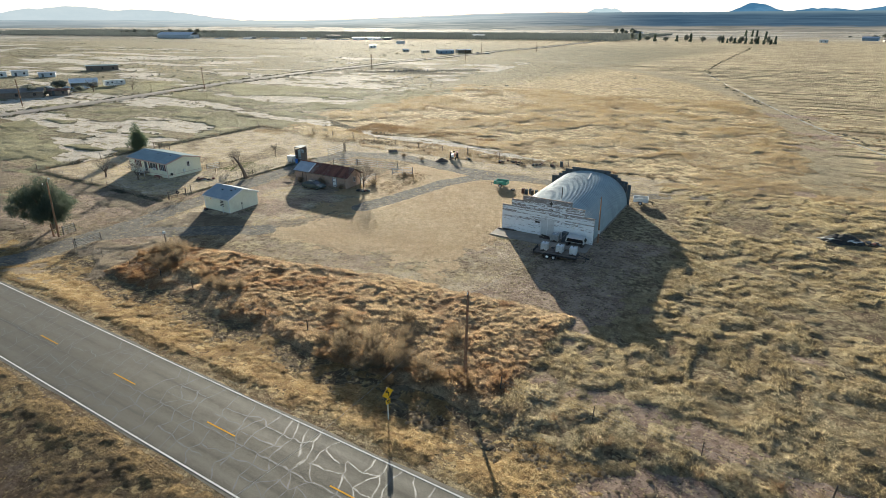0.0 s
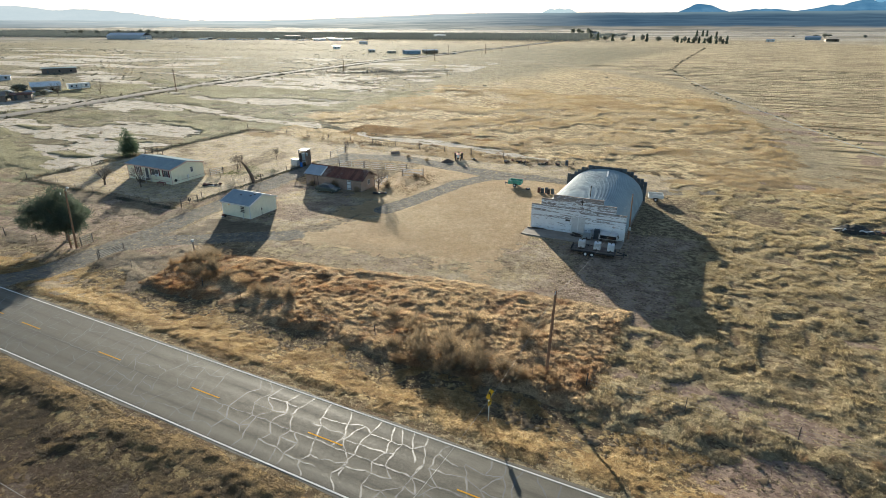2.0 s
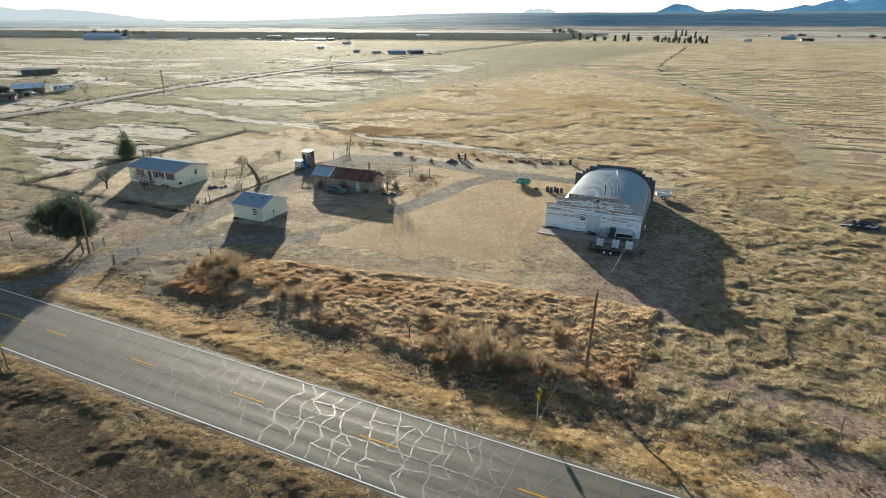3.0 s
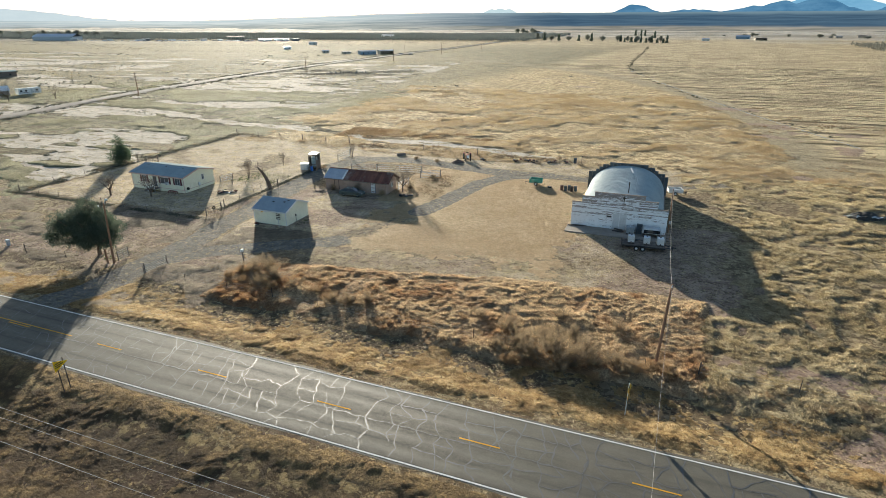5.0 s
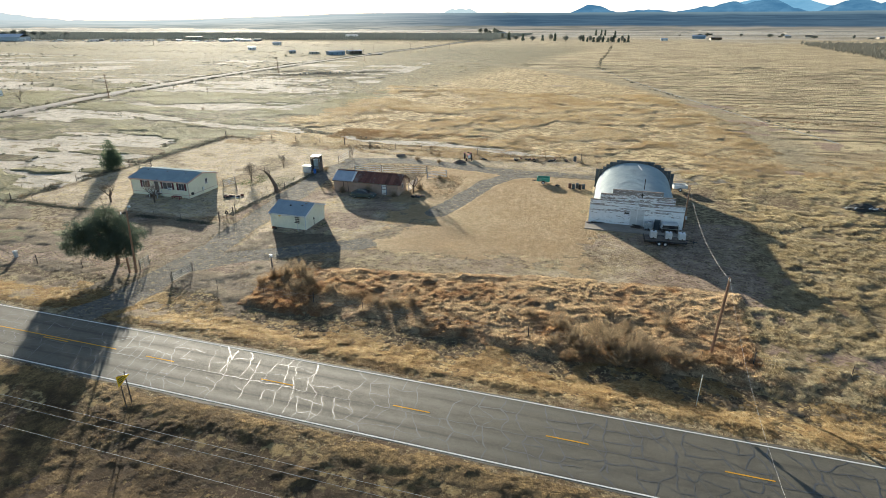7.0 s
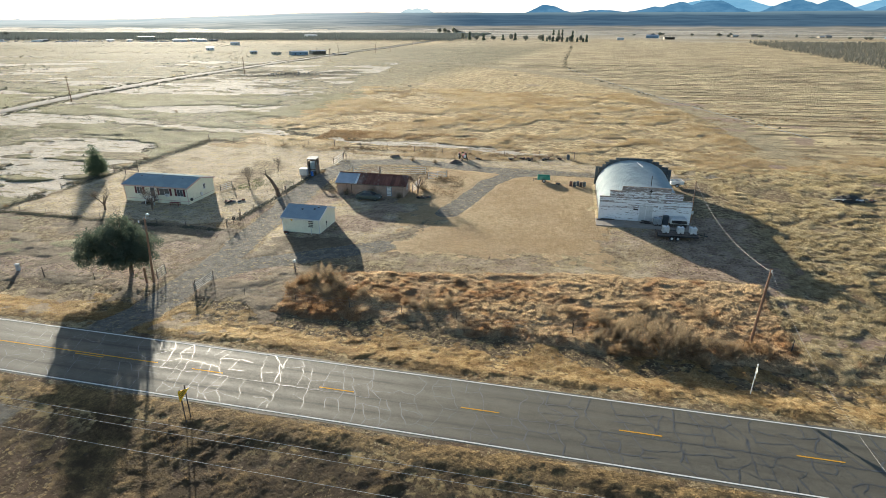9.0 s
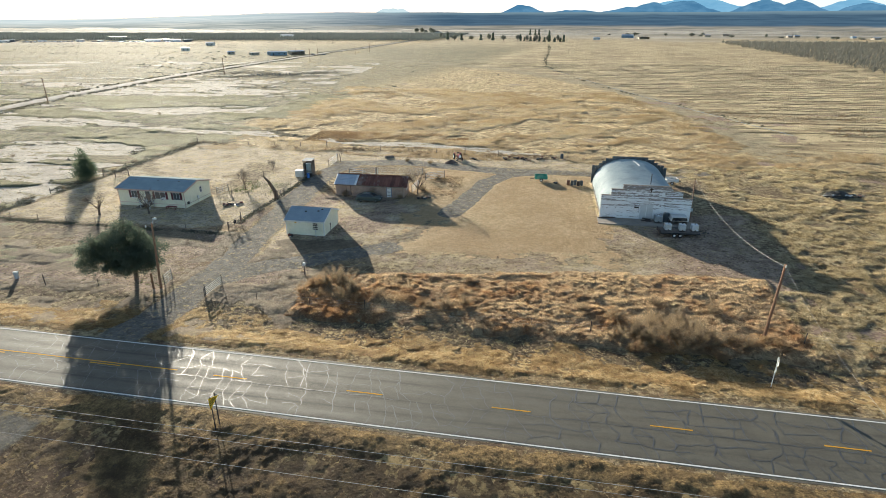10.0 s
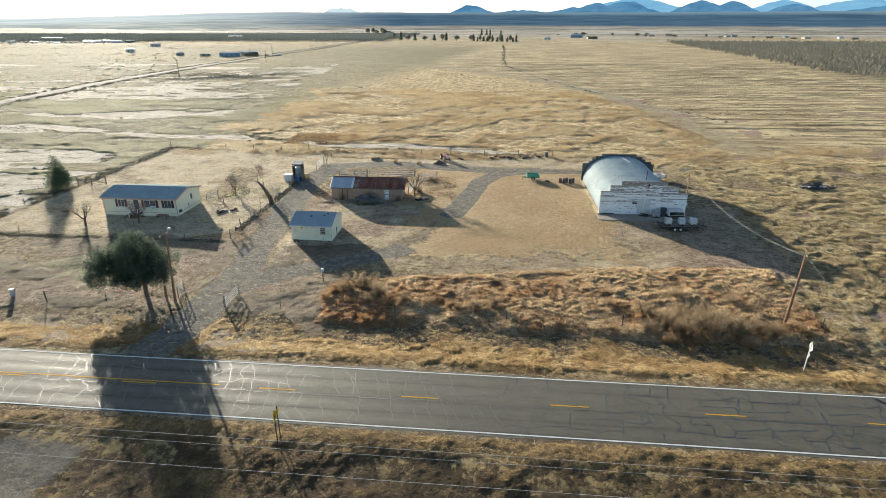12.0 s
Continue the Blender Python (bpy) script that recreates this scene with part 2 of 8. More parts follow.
def vn(x, y, s, k=0):
    """Smooth noise of 0..1 with blotches about s metres wide."""
    u, v = np.asarray(x, float) / s + 31.7 * k, np.asarray(y, float) / s + 17.3 * k
    i, j = np.floor(u).astype(int), np.floor(v).astype(int)
    fu, fv = u - i, v - j
    fu, fv = fu * fu * (3 - 2 * fu), fv * fv * (3 - 2 * fv)
    L = LATTICE[k % 8]
    a, b, c, d = L[i % 256, j % 256], L[(i + 1) % 256, j % 256], L[i % 256, (j + 1) % 256], L[(i + 1) % 256, (j + 1) % 256]
    return (a * (1 - fu) + b * fu) * (1 - fv) + (c * (1 - fu) + d * fu) * fv


def fb(x, y, s, k=0):
    return 0.5 * vn(x, y, s, k) + 0.3 * vn(x, y, s / 2.3, k + 1) + 0.2 * vn(x, y, s / 5.1, k + 2)


def st(v, lo, hi):
    t = np.clip((v - lo) / (hi - lo), 0, 1)
    return t * t * (3 - 2 * t)


def near(x, y, pts):
    """Distance to a line through points."""
    best = np.full(np.shape(x), 1e9)
    for (ax, ay), (bx_, by_) in zip(pts[:-1], pts[1:]):
        dx, dy = bx_ - ax, by_ - ay
        t = np.clip(((x - ax) * dx + (y - ay) * dy) / (dx * dx + dy * dy), 0, 1)
        best = np.minimum(best, np.hypot(x - ax - t * dx, y - ay - t * dy))
    return best


def big(*a):
    return np.maximum.reduce(a)


def rect(x, y, x0, x1, y0, y1, soft=2.0):
    d = np.minimum(np.minimum(x - x0, x1 - x), np.minimum(y - y0, y1 - y))
    return st(d, -soft, soft)


TRACKS = [([(-81.8, 24), (-81.6, 31.8), (-81.4, 40), (-81.6, 46), (-82.6, 53), (-84, 64.8), (-85.7, 82), (-86, 92), (-83, 99.6)], 3.5, 1.0),
          ([(-80.4, 39), (-77, 43.2), (-71.8, 46.4), (-67.5, 49.6), (-62.5, 52.4)], 3.2, 0.85),
          ([(-64, 51.5), (-58.6, 60), (-56.6, 67.5)], 3.0, 0.42),
          ([(-56.4, 69), (-53.8, 80.6), (-52.2, 89.2), (-48.6, 96), (-40.9, 99.4)], 3.2, 0.9),
          ([(-68, 49.2), (-58, 49.3), (-48, 50.4), (-36, 53.5), (-24, 60)], 4.4, 0.24),
          ([(-47, 97), (-56, 99.5), (-72, 102.5), (-86, 99)], 3.6, 0.8),
          ([(-60, 100), (-40, 99), (-18, 99), (-8, 104)], 3.2, 0.6)]
WASH = [(-228, 149), (-206, 144), (-178, 136.5), (-150, 129), (-122, 127.5), (-104, 124.5), (-84, 120.5), (-62, 119), (-44, 116.5)]
LANE = [(-214, 40), (-226, 120), (-243, 190), (-253, 260), (-258, 360), (-262, 480), (-262, 660), (-266, 1000)]
ROAD_S, ROAD_N, ROAD_Z = 15.75, 23.65, 0.65


def zones(x, y):
    x, y = np.asarray(x, float), np.asarray(y, float)
    wob = (fb(x, y, 6, 1) - 0.5) * 3.0
    z = {}
    gravel = np.zeros(np.shape(x))
    for pts, w, much in TRACKS:
        gravel = np.maximum(gravel, much * (1 - st(near(x, y, pts) + wob * 0.4, w * 0.5, w * 0.85)))
    yard = rect(x + wob, y + wob, -80, -58, 50, 75, 3.5) * st(fb(x, y, 6, 3), 0.48, 0.62) * 0.14
    front = rect(x + 2 * wob, y + 2 * wob, -31, -12, 54, 69, 4.0) * st(fb(x, y, 8, 2), 0.35, 0.6) * 0.2
    z["gravel"] = np.maximum(np.maximum(gravel, yard), front)
    z["lane"] = 1 - st(near(x, y, LANE), 3.0, 5.0)
    frayed = 9 * (fb(x, y, 4, 5) - 0.5) + 6 * (fb(x, y, 1.6, 3) - 0.5)
    z["lawn"] = np.maximum(rect(x + 2.2 * wob + frayed, y + 1.2 * wob + frayed, -61, -31.0, 52.5, 97, 5), rect(x + 1.4 * wob, y + 1.4 * wob, -66, -50, 73, 98, 3)) * (1 - z["gravel"])
    home = rect(x + wob, y + wob, -129, -88, 55, 112, 2)
    z["dirt"] = big(home * st(fb(x, y, 12, 2), 0.15, 0.55), rect(x, y, -100, -10, 100, 113, 5) * 0.8, 0.75 * rect(x + 2 * wob, y + wob, -84, -22, 46, 78, 5) * (1 - z["gravel"]))
    z["dirt"] = z["dirt"] * (1 - 0.9 * z["lawn"])
    wash = near(x, y + 0.9 * wob + 9 * (fb(x * 0.7, y * 0.5, 26, 6) - 0.5), WASH) + 4.5 * (fb(x * 0.45, y, 6, 3) - 0.5) + 4.2 * st(fb(x * 0.5, y, 13, 0), 0.48, 0.60) + 1.2 * st(x, -80, -60)
    pan = fb(x * 0.36, y, 15, 4) + 0.17 * (fb(x * 0.45, y, 4.5, 2) - 0.5)
    west = st(-x - 0.1 * (y - 110), 128, 140) * st(y, 44, 60) * (1 - st(y, 330, 520))
    edge = 0.53 + 0.04 * st(y, 105, 150)
    z["rim"] = np.maximum((1 - st(np.abs(pan - edge + 0.004), 0.008, 0.03)) * west, (1 - st(np.abs(wash - 4.6), 0.4, 1.6)) * 0.9 * st(-x, 40, 70))
    flats = np.maximum(st(pan, edge, edge + 0.018) * west, 1 - st(wash, 2.6, 3.8))
    scars = st(fb(x * 0.6, y, 11, 5), 0.60, 0.70) * st(x, -14, -4) * (1 - st(y, 190, 260)) * (1 - rect(x, y, -14, 6, 58, 84, 4))
    scars = np.maximum(scars, 0.9 * (1 - st(np.abs(y - 37.5 + 0.12 * x + wob), 0.8, 2.4)) * st(x, -17, -10) * (1 - st(x, 18, 30)))
    z["rim"] = np.maximum(z["rim"], rect(x + 2 * wob, y, -240, -172, 282, 322, 4) * (0.35 + 0.6 * st(fb(x, y, 9, 5), 0.4, 0.55)))
    z["sand"] = flats * (1 - home) * (1 - z["gravel"])
    z["scar"] = scars * (1 - z["gravel"])
    ring = np.hypot(x + 336, y - 138) - 342 + 2 * wob
    z["furrow"] = st(ring, -4, 8) * st(y + 2 * wob, 112, 140) * st(x + wob * 4, -232, -215) * (1 - st(x - 0.02 * y, 200, 230))
    z["worn"] = (1 - st(np.abs(ring - 6), 3, 8)) * st(y, 110, 130) * (1 - st(y, 420, 560)) * 0.8
    z["meadow"] = st(y + wob, 108, 114) * (1 - z["furrow"]) * (1 - west)
    verge = (1 - st(np.abs(y - 26.8 - wob * 0.4), 1.2, 3.2)) + (1 - st(np.abs(y - 12.9 - wob * 0.3), 0.9, 2.2))
    z["verge"] = np.clip(verge, 0, 1) * (1 - gravel)
    brow = np.interp(x, [-70, -64, -58, -49, -41, -30, -14], [41.5, 43.0, 44.8, 46.0, 48.0, 49.8, 50.4])
    z["rough"] = np.minimum(rect(x + wob, y + wob, -68.5, -14, 32.5, 60, 1.5), 1 - st(y + wob - brow, -1.5, 1.5))
    z["toe"] = (1 - st(np.abs(y - 31.2 - 0.9 * wob), 1.8, 3.8)) * st(x, -92, -84) * (1 - st(gravel, 0.1, 0.5))
    z["plot"] = big(rect(x + wob, y + wob, -79, -67, 33.8, 44.5, 1.4), (0.25 + 0.5 * st(fb(x, y, 7, 4), 0.4, 0.6) + 0.3 * st(x, -34, -26)) * rect(x + wob, y + wob, -88, -10, 46, 76, 3) * (1 - z["lawn"]) * (1 - z["rough"]), rect(x + 2 * wob, y + wob, -150, -84, 34, 54.5, 2) * (0.3 + 0.6 * st(fb(x * 0.6, y, 7, 6), 0.36, 0.56))) * (1 - gravel)
    z["road"] = rect(x, y, -2000, 2000, ROAD_S - 0.2, ROAD_N + 0.2, 0.4)
    z["beyond"] = st(np.hypot(x, y) + (fb(x, y, 300, 3) - 0.5) * 500, 950, 1500)
    z["south"] = (1 - st(y + 0.6 * wob, 12.0, 14.2))
    z["dull"] = st(-x + 0.12 * (y - 60), 126, 160) * (1 - st(y, 600, 900))
    z["turn"] = rect(x + wob, y, -130, -80, 3, 12.5, 2.0)
    z["built"] = np.maximum.reduce([rect(x, y, -113.6, -100.2, 63, 71.6, 0.4), rect(x, y, -79, -72.4, 54.9, 61.4, 0.3), rect(x, y, -78.8, -65.8, 75.5, 80.4, 0.3), rect(x, y, -32.6, -18, 68, 93, 0.3)])
    return z


def land(x, y):
    """Height of the ground."""
    x, y = np.asarray(x, float), np.asarray(y, float)
    bank = 1 - st(np.maximum((y - 24.8) / 3.6, (15.2 - y) / 8.0), 0.0, 1.0)
    h = bank * (ROAD_Z - 0.014) - 0.12 * (1 - st(np.abs(y - 31), 0.8, 2.6))
    calm = np.maximum.reduce([rect(x, y, -130, -14, 47, 113, 4), rect(x, y, -90, -76, 24, 50, 3), bank])
    calm = np.maximum(calm, 0.7 * (1 - st(y, 13, 15)) + 0.55 * rect(x, y, -400, 400, 26, 33, 2))
    h = h + (fb(x, y, 5, 2) - 0.5) * 0.36 * (1 - calm) + (fb(x, y, 2.2, 3) - 0.5) * 0.22 * (1 - calm) + (fb(x, y, 7, 5) - 0.5) * 0.10 * calm * (1 - bank)
    far = np.hypot(x, y)
    return h + (fb(x, y, 90, 6) - 0.5) * 1.2 * st(far, 200, 500) + 25 * (np.clip(far - 1500, 0, 4000) / 3200) ** 1.4


def lz(x, y):
    return float(land(np.array([x]), np.array([y]))[0])


def from_arrays(name, co, tri, material, quads=False):
    """A mesh from arrays of corners and of faces of equal size."""
    me = bpy.data.meshes.new(name)
    k = tri.shape[1]
    me.vertices.add(len(co))
    me.vertices.foreach_set("co", np.ascontiguousarray(co, np.float32).ravel())
    me.loops.add(tri.size)
    me.loops.foreach_set("vertex_index", np.ascontiguousarray(tri, np.int32).ravel())
    me.polygons.add(len(tri))
    me.polygons.foreach_set("loop_start", np.arange(0, tri.size, k, dtype=np.int32))
    me.update(calc_edges=True)
    for mt in (material if isinstance(material, list) else [material]):
        me.materials.append(mt)
    return me


def point_float(me, name, values):
    me.attributes.new(name, "FLOAT", "POINT").data.foreach_set("value", np.ascontiguousarray(values, np.float32))


# ---- ground ----
def steps(lo, hi, d, ends, reach):
    """Even steps from lo to hi, growing steps out to the two ends."""
    mid = list(np.arange(lo, hi + d / 2, d))
    up, k = [mid[-1]], d
    while up[-1] < ends[1]:
        k = min(k * 1.07, 1.5) if up[-1] < reach[1] else k * 1.07
        up.append(up[-1] + k)
    dn, k = [mid[0]], d
    while dn[-1] > ends[0]:
        k = min(k * 1.07, 1.5) if dn[-1] > reach[0] else k * 1.07
        dn.append(dn[-1] - k)
    return np.array(dn[:0:-1] + mid + up[1:])


def ground_material():
    m, nt, bs, out = nodes_of("ground")
    P = nt.nodes.new("ShaderNodeTexCoord").outputs["Object"]

    def zone(n):
        a = nt.nodes.new("ShaderNodeAttribute")
        a.attribute_name = n
        return a.outputs["Fac"]

    def broken(f, scale, lo=0.35, hi=0.65):
        n = nd(nt, "ShaderNodeTexNoise", Scale=scale, Detail=5, Roughness=0.7)
        nt.links.new(P, n.inputs["Vector"])
        s = mth(nt, "ADD", f, mth(nt, "MULTIPLY", mth(nt, "SUBTRACT", n.outputs[0], 0.5), 0.9))
        r = nt.nodes.new("ShaderNodeMapRange")
        r.inputs[1].default_value, r.inputs[2].default_value = lo, hi
        nt.links.new(s, r.inputs[0])
        return r.outputs[0]

    def mask(v, scale, lo, hi, detail=3, rough=0.6):
        return noise_fac(nt, v, scale, detail, rough, lo, hi)

    def mul(a, b):
        return mth(nt, "MULTIPLY", a, b)

    flat = scaled(nt, P, 0.75, 1, 1)
    long = scaled(nt, P, 0.45, 1, 1)
    # weed tone: real weeds, and clump shade painted into the ground colour
    weed = mixc(nt, mask(P, 3.0, 0.35, 0.65), (0.075, 0.060, 0.038), (0.135, 0.108, 0.064))
    straw = mixc(nt, mask(P, 4.0, 0.35, 0.65, 4), (0.46, 0.345, 0.17), (0.70, 0.565, 0.335))
    # open grassland: soil, thatch, straw in clumps; dark weed tone paints the shade between
    soil = mixc(nt, mask(P, 0.9, 0.38, 0.62, 5, 0.7), (0.115, 0.078, 0.053), (0.22, 0.152, 0.105))
    thatch = mixc(nt, mask(P, 1.3, 0.44, 0.56, 5, 0.7), (0.15, 0.112, 0.066), (0.56, 0.445, 0.265))
    col = mixc(nt, mask(flat, 0.16, 0.38, 0.58, 8, 0.72), soil, thatch)
    col = mixc(nt, mul(mask(flat, 0.035, 0.5, 0.66, 5), 0.5), col, (0.32, 0.20, 0.10))
    col = mixc(nt, mul(mask(flat, 0.22, 0.58, 0.66, 7, 0.7), 0.75), col, weed)
    # golden back field, in clumps with brown gaps
    gold = mixc(nt, mask(flat, 0.55, 0.45, 0.55, 4, 0.65), (0.36, 0.245, 0.13), (0.80, 0.625, 0.36))
    gold = mixc(nt, mul(mask(flat, 0.05, 0.46, 0.62, 6, 0.7), 0.6), gold, mixc(nt, mask(flat, 0.8, 0.42, 0.58), (0.26, 0.185, 0.10), (0.52, 0.39, 0.215)))
    gold = mixc(nt, mul(mask(flat, 0.28, 0.58, 0.64, 4), 0.75), gold, weed)
    gold = mixc(nt, mul(mask(long, 0.09, 0.60, 0.68, 5), 0.8), gold, (0.40, 0.31, 0.24))
    col = mixc(nt, mul(zone("meadow"), mask(flat, 0.11, 0.28, 0.48, 7, 0.75)), col, gold)
    # old furrowed field: broken dashes of grass and bare soil along the rows
    sep = nt.nodes.new("ShaderNodeSeparateXYZ")
    nt.links.new(P, sep.inputs[0])
    far = zone("furrow")
    strips = mask(scaled(nt, P, 0.11, 1, 1), 0.18, 0.46, 0.54, 4, 0.7)
    rows = mixc(nt, strips, (0.68, 0.545, 0.33), (0.38, 0.285, 0.175))
    drift = mul(mask(scaled(nt, P, 0.2, 1, 1), 0.03, 0.2, 0.8, 3), 9.0)
    wave = mth(nt, "SINE", mth(nt, "ADD", mul(mth(nt, "SUBTRACT", sep.outputs["Y"], mul(sep.outputs["X"], 0.04)), 1.3), drift))
    lines = nt.nodes.new("ShaderNodeMapRange")
    lines.inputs[1].default_value, lines.inputs[2].default_value = 0.35, 0.75
    nt.links.new(wave, lines.inputs[0])
    rows = mixc(nt, mul(mul(lines.outputs[0], mask(scaled(nt, P, 0.28, 0.7, 1), 0.16, 0.45, 0.56, 4)), 0.95), rows, (0.125, 0.095, 0.062))
    rows = mixc(nt, mul(mask(long, 0.03, 0.54, 0.64, 6, 0.65), 0.75), rows, mixc(nt, mask(long, 0.6, 0.44, 0.56, 4), (0.27, 0.205, 0.135), (0.62, 0.50, 0.30)))
    rows = mixc(nt, mul(mask(flat, 0.33, 0.60, 0.66), 0.8), rows, weed)
    col = mixc(nt, far, col, rows)
    # greyer straw to the west
    west = mixc(nt, mask(flat, 0.7, 0.44, 0.56, 4, 0.65), (0.115, 0.108, 0.068), (0.345, 0.315, 0.195))
    west = mixc(nt, mul(mask(long, 0.22, 0.51, 0.58, 5), 0.85), west, weed)
    col = mixc(nt, mul(zone("dull"), 0.8), col, west)
    south = mixc(nt, mask(P, 0.7, 0.42, 0.58, 5, 0.7), (0.066, 0.044, 0.029), (0.135, 0.090, 0.060))
    south = mixc(nt, mask(P, 1.6, 0.58, 0.66, 4), south, (0.37, 0.26, 0.12))
    south = mixc(nt, mul(mask(P, 0.22, 0.58, 0.66, 5), 0.8), south, (0.185, 0.135, 0.105))
    col = mixc(nt, mul(zone("south"), 0.92), col, south)
    col = mixc(nt, zone("worn"), col, mixc(nt, mask(flat, 0.6, 0.42, 0.58, 5, 0.7), (0.30, 0.245, 0.16), (0.46, 0.38, 0.255)))
    verge = mixc(nt, mask(P, 1.5, 0.46, 0.56, 4), (0.145, 0.095, 0.05), (0.54, 0.38, 0.175))
    col = mixc(nt, mul(zone("verge"), 0.8), col, verge)
    toe = mixc(nt, mask(P, 1.2, 0.53, 0.62, 4), mixc(nt, mask(P, 0.6, 0.4, 0.6), (0.112, 0.080, 0.052), (0.20, 0.145, 0.086)), (0.49, 0.345, 0.155))
    col = mixc(nt, broken(zone("toe"), 0.5, 0.35, 0.65), col, toe)
    mat_ = mixc(nt, mask(P, 1.1, 0.42, 0.58, 5, 0.7), (0.25, 0.165, 0.10), (0.52, 0.38, 0.215))
    mat_ = mixc(nt, mul(mask(P, 0.5, 0.56, 0.64, 5), 0.8), mat_, (0.34, 0.225, 0.16))
    col = mixc(nt, mul(zone("rough"), 0.75), col, mat_)
    # mown yard grass
    lawn = mixc(nt, mask(P, 0.9, 0.44, 0.56, 5, 0.7), (0.60, 0.44, 0.25), (0.78, 0.60, 0.36))
    lawn = mixc(nt, mask(P, 0.25, 0.56, 0.66, 6, 0.75), lawn, (0.42, 0.30, 0.175))
    lawn = mixc(nt, mul(mask(P, 2.4, 0.62, 0.68, 3), 0.8), lawn, (0.19, 0.135, 0.075))
    # bare trodden dirt with weeds, crumbs and stains
    dirt = mixc(nt, mask(P, 0.30, 0.42, 0.58, 6, 0.72), (0.44, 0.345, 0.235), (0.68, 0.56, 0.41))
    dirt = mixc(nt, mul(mask(P, 1.1, 0.54, 0.62, 5, 0.7), 0.65), dirt, (0.22, 0.165, 0.112))
    dirt = mixc(nt, mask(P, 0.6, 0.51, 0.60, 5, 0.75), dirt, straw)
    dirt = mixc(nt, mul(mask(P, 3.0, 0.64, 0.70, 3), 0.9), dirt, weed)
    plot = mixc(nt, mask(P, 0.5, 0.42, 0.58, 5, 0.7), (0.27, 0.19, 0.145), (0.45, 0.335, 0.255))
    plot = mixc(nt, mul(mask(P, 1.5, 0.56, 0.63, 4), 0.85), plot, weed)
    plot = mixc(nt, mask(P, 1.1, 0.62, 0.67, 4), plot, straw)
    col = mixc(nt, broken(zone("dirt"), 0.7), col, dirt)
    col = mixc(nt, broken(zone("plot"), 0.8), col, plot)
    col = mixc(nt, mul(broken(zone("lawn"), 0.5, 0.35, 0.65), 0.95), col, lawn)
    col = mixc(nt, mul(broken(zone("rim"), 0.35, 0.25, 0.6), 0.9), col, weed)
    sand = mixc(nt, mask(flat, 0.3, 0.4, 0.6, 6, 0.65), (0.50, 0.44, 0.365), (0.68, 0.61, 0.52))
    sand = mixc(nt, mul(mask(long, 0.45, 0.54, 0.61, 5), 0.9), sand, mixc(nt, mask(P, 1.2, 0.4, 0.6), (0.12, 0.10, 0.06), (0.40, 0.345, 0.21)))
    col = mixc(nt, broken(zone("sand"), 0.3, 0.44, 0.56), col, sand)
    col = mixc(nt, mul(broken(zone("scar"), 0.8, 0.35, 0.65), 0.9), col, mixc(nt, mask(P, 1.2, 0.42, 0.58, 5, 0.7), (0.28, 0.19, 0.148), (0.42, 0.305, 0.24)))
    # gravel of the drive, wheel-packed, with crumbs of pale stone
    grav = mixc(nt, mask(P, 0.7, 0.42, 0.58, 6, 0.75), (0.155, 0.142, 0.124), (0.255, 0.236, 0.208))
    grav = mixc(nt, mask(P, 5.0, 0.60, 0.70, 3, 0.8), grav, (0.40, 0.36, 0.31))
    grav = mixc(nt, mul(mask(P, 1.2, 0.58, 0.66, 4), 0.7), grav, straw)
    col = mixc(nt, mul(broken(zone("gravel"), 0.6, 0.34, 0.62), 0.95), col, grav)
    col = mixc(nt, broken(zone("turn"), 0.6), col, mixc(nt, mask(P, 0.7, 0.4, 0.6, 6, 0.7), (0.20, 0.175, 0.14), (0.30, 0.265, 0.215)))
    # scrub beyond a kilometre, base colour paled and greyed to paint distance haze
    hazed_scrub = mixc(nt, mask(scaled(nt, P, 0.2, 1, 1), 0.008, 0.44, 0.56, 6, 0.7), (0.22, 0.20, 0.165), (0.50, 0.455, 0.385))
    hazed_scrub = mixc(nt, mask(scaled(nt, P, 0.3, 1, 1), 0.03, 0.58, 0.63, 4), hazed_scrub, (0.12, 0.115, 0.09))
    col = mixc(nt, zone("beyond"), col, hazed_scrub)
    # litter everywhere: crumbs of dark weed and of straw
    litter = mth(nt, "SUBTRACT", mth(nt, "SUBTRACT", 0.8, mul(zone("gravel"), 0.35)), mul(zone("south"), 0.5))
    col = mixc(nt, mul(mask(P, 2.6, 0.555, 0.605, 4, 0.75), litter), col, weed)
    col = mixc(nt, mul(mask(P, 3.1, 0.56, 0.61, 4, 0.75), litter), col, straw)
    nt.links.new(col, bs.inputs["Base Color"])
    bs.inputs["Roughness"].default_value, bs.inputs["Specular IOR Level"].default_value = 0.95, 0.06
    bp = nd(nt, "ShaderNodeBump", Strength=1.0, Distance=0.36)
    h = mth(nt, "ADD", noise_fac(nt, P, 1.6, 6, 0.75, 0.2, 0.8), mth(nt, "MULTIPLY", noise_fac(nt, P, 9.0, 3, 0.7, 0.2, 0.8), 0.25))
    nt.links.new(h, bp.inputs["Height"])
    nt.links.new(bp.outputs[0], bs.inputs["Normal"])
    return m


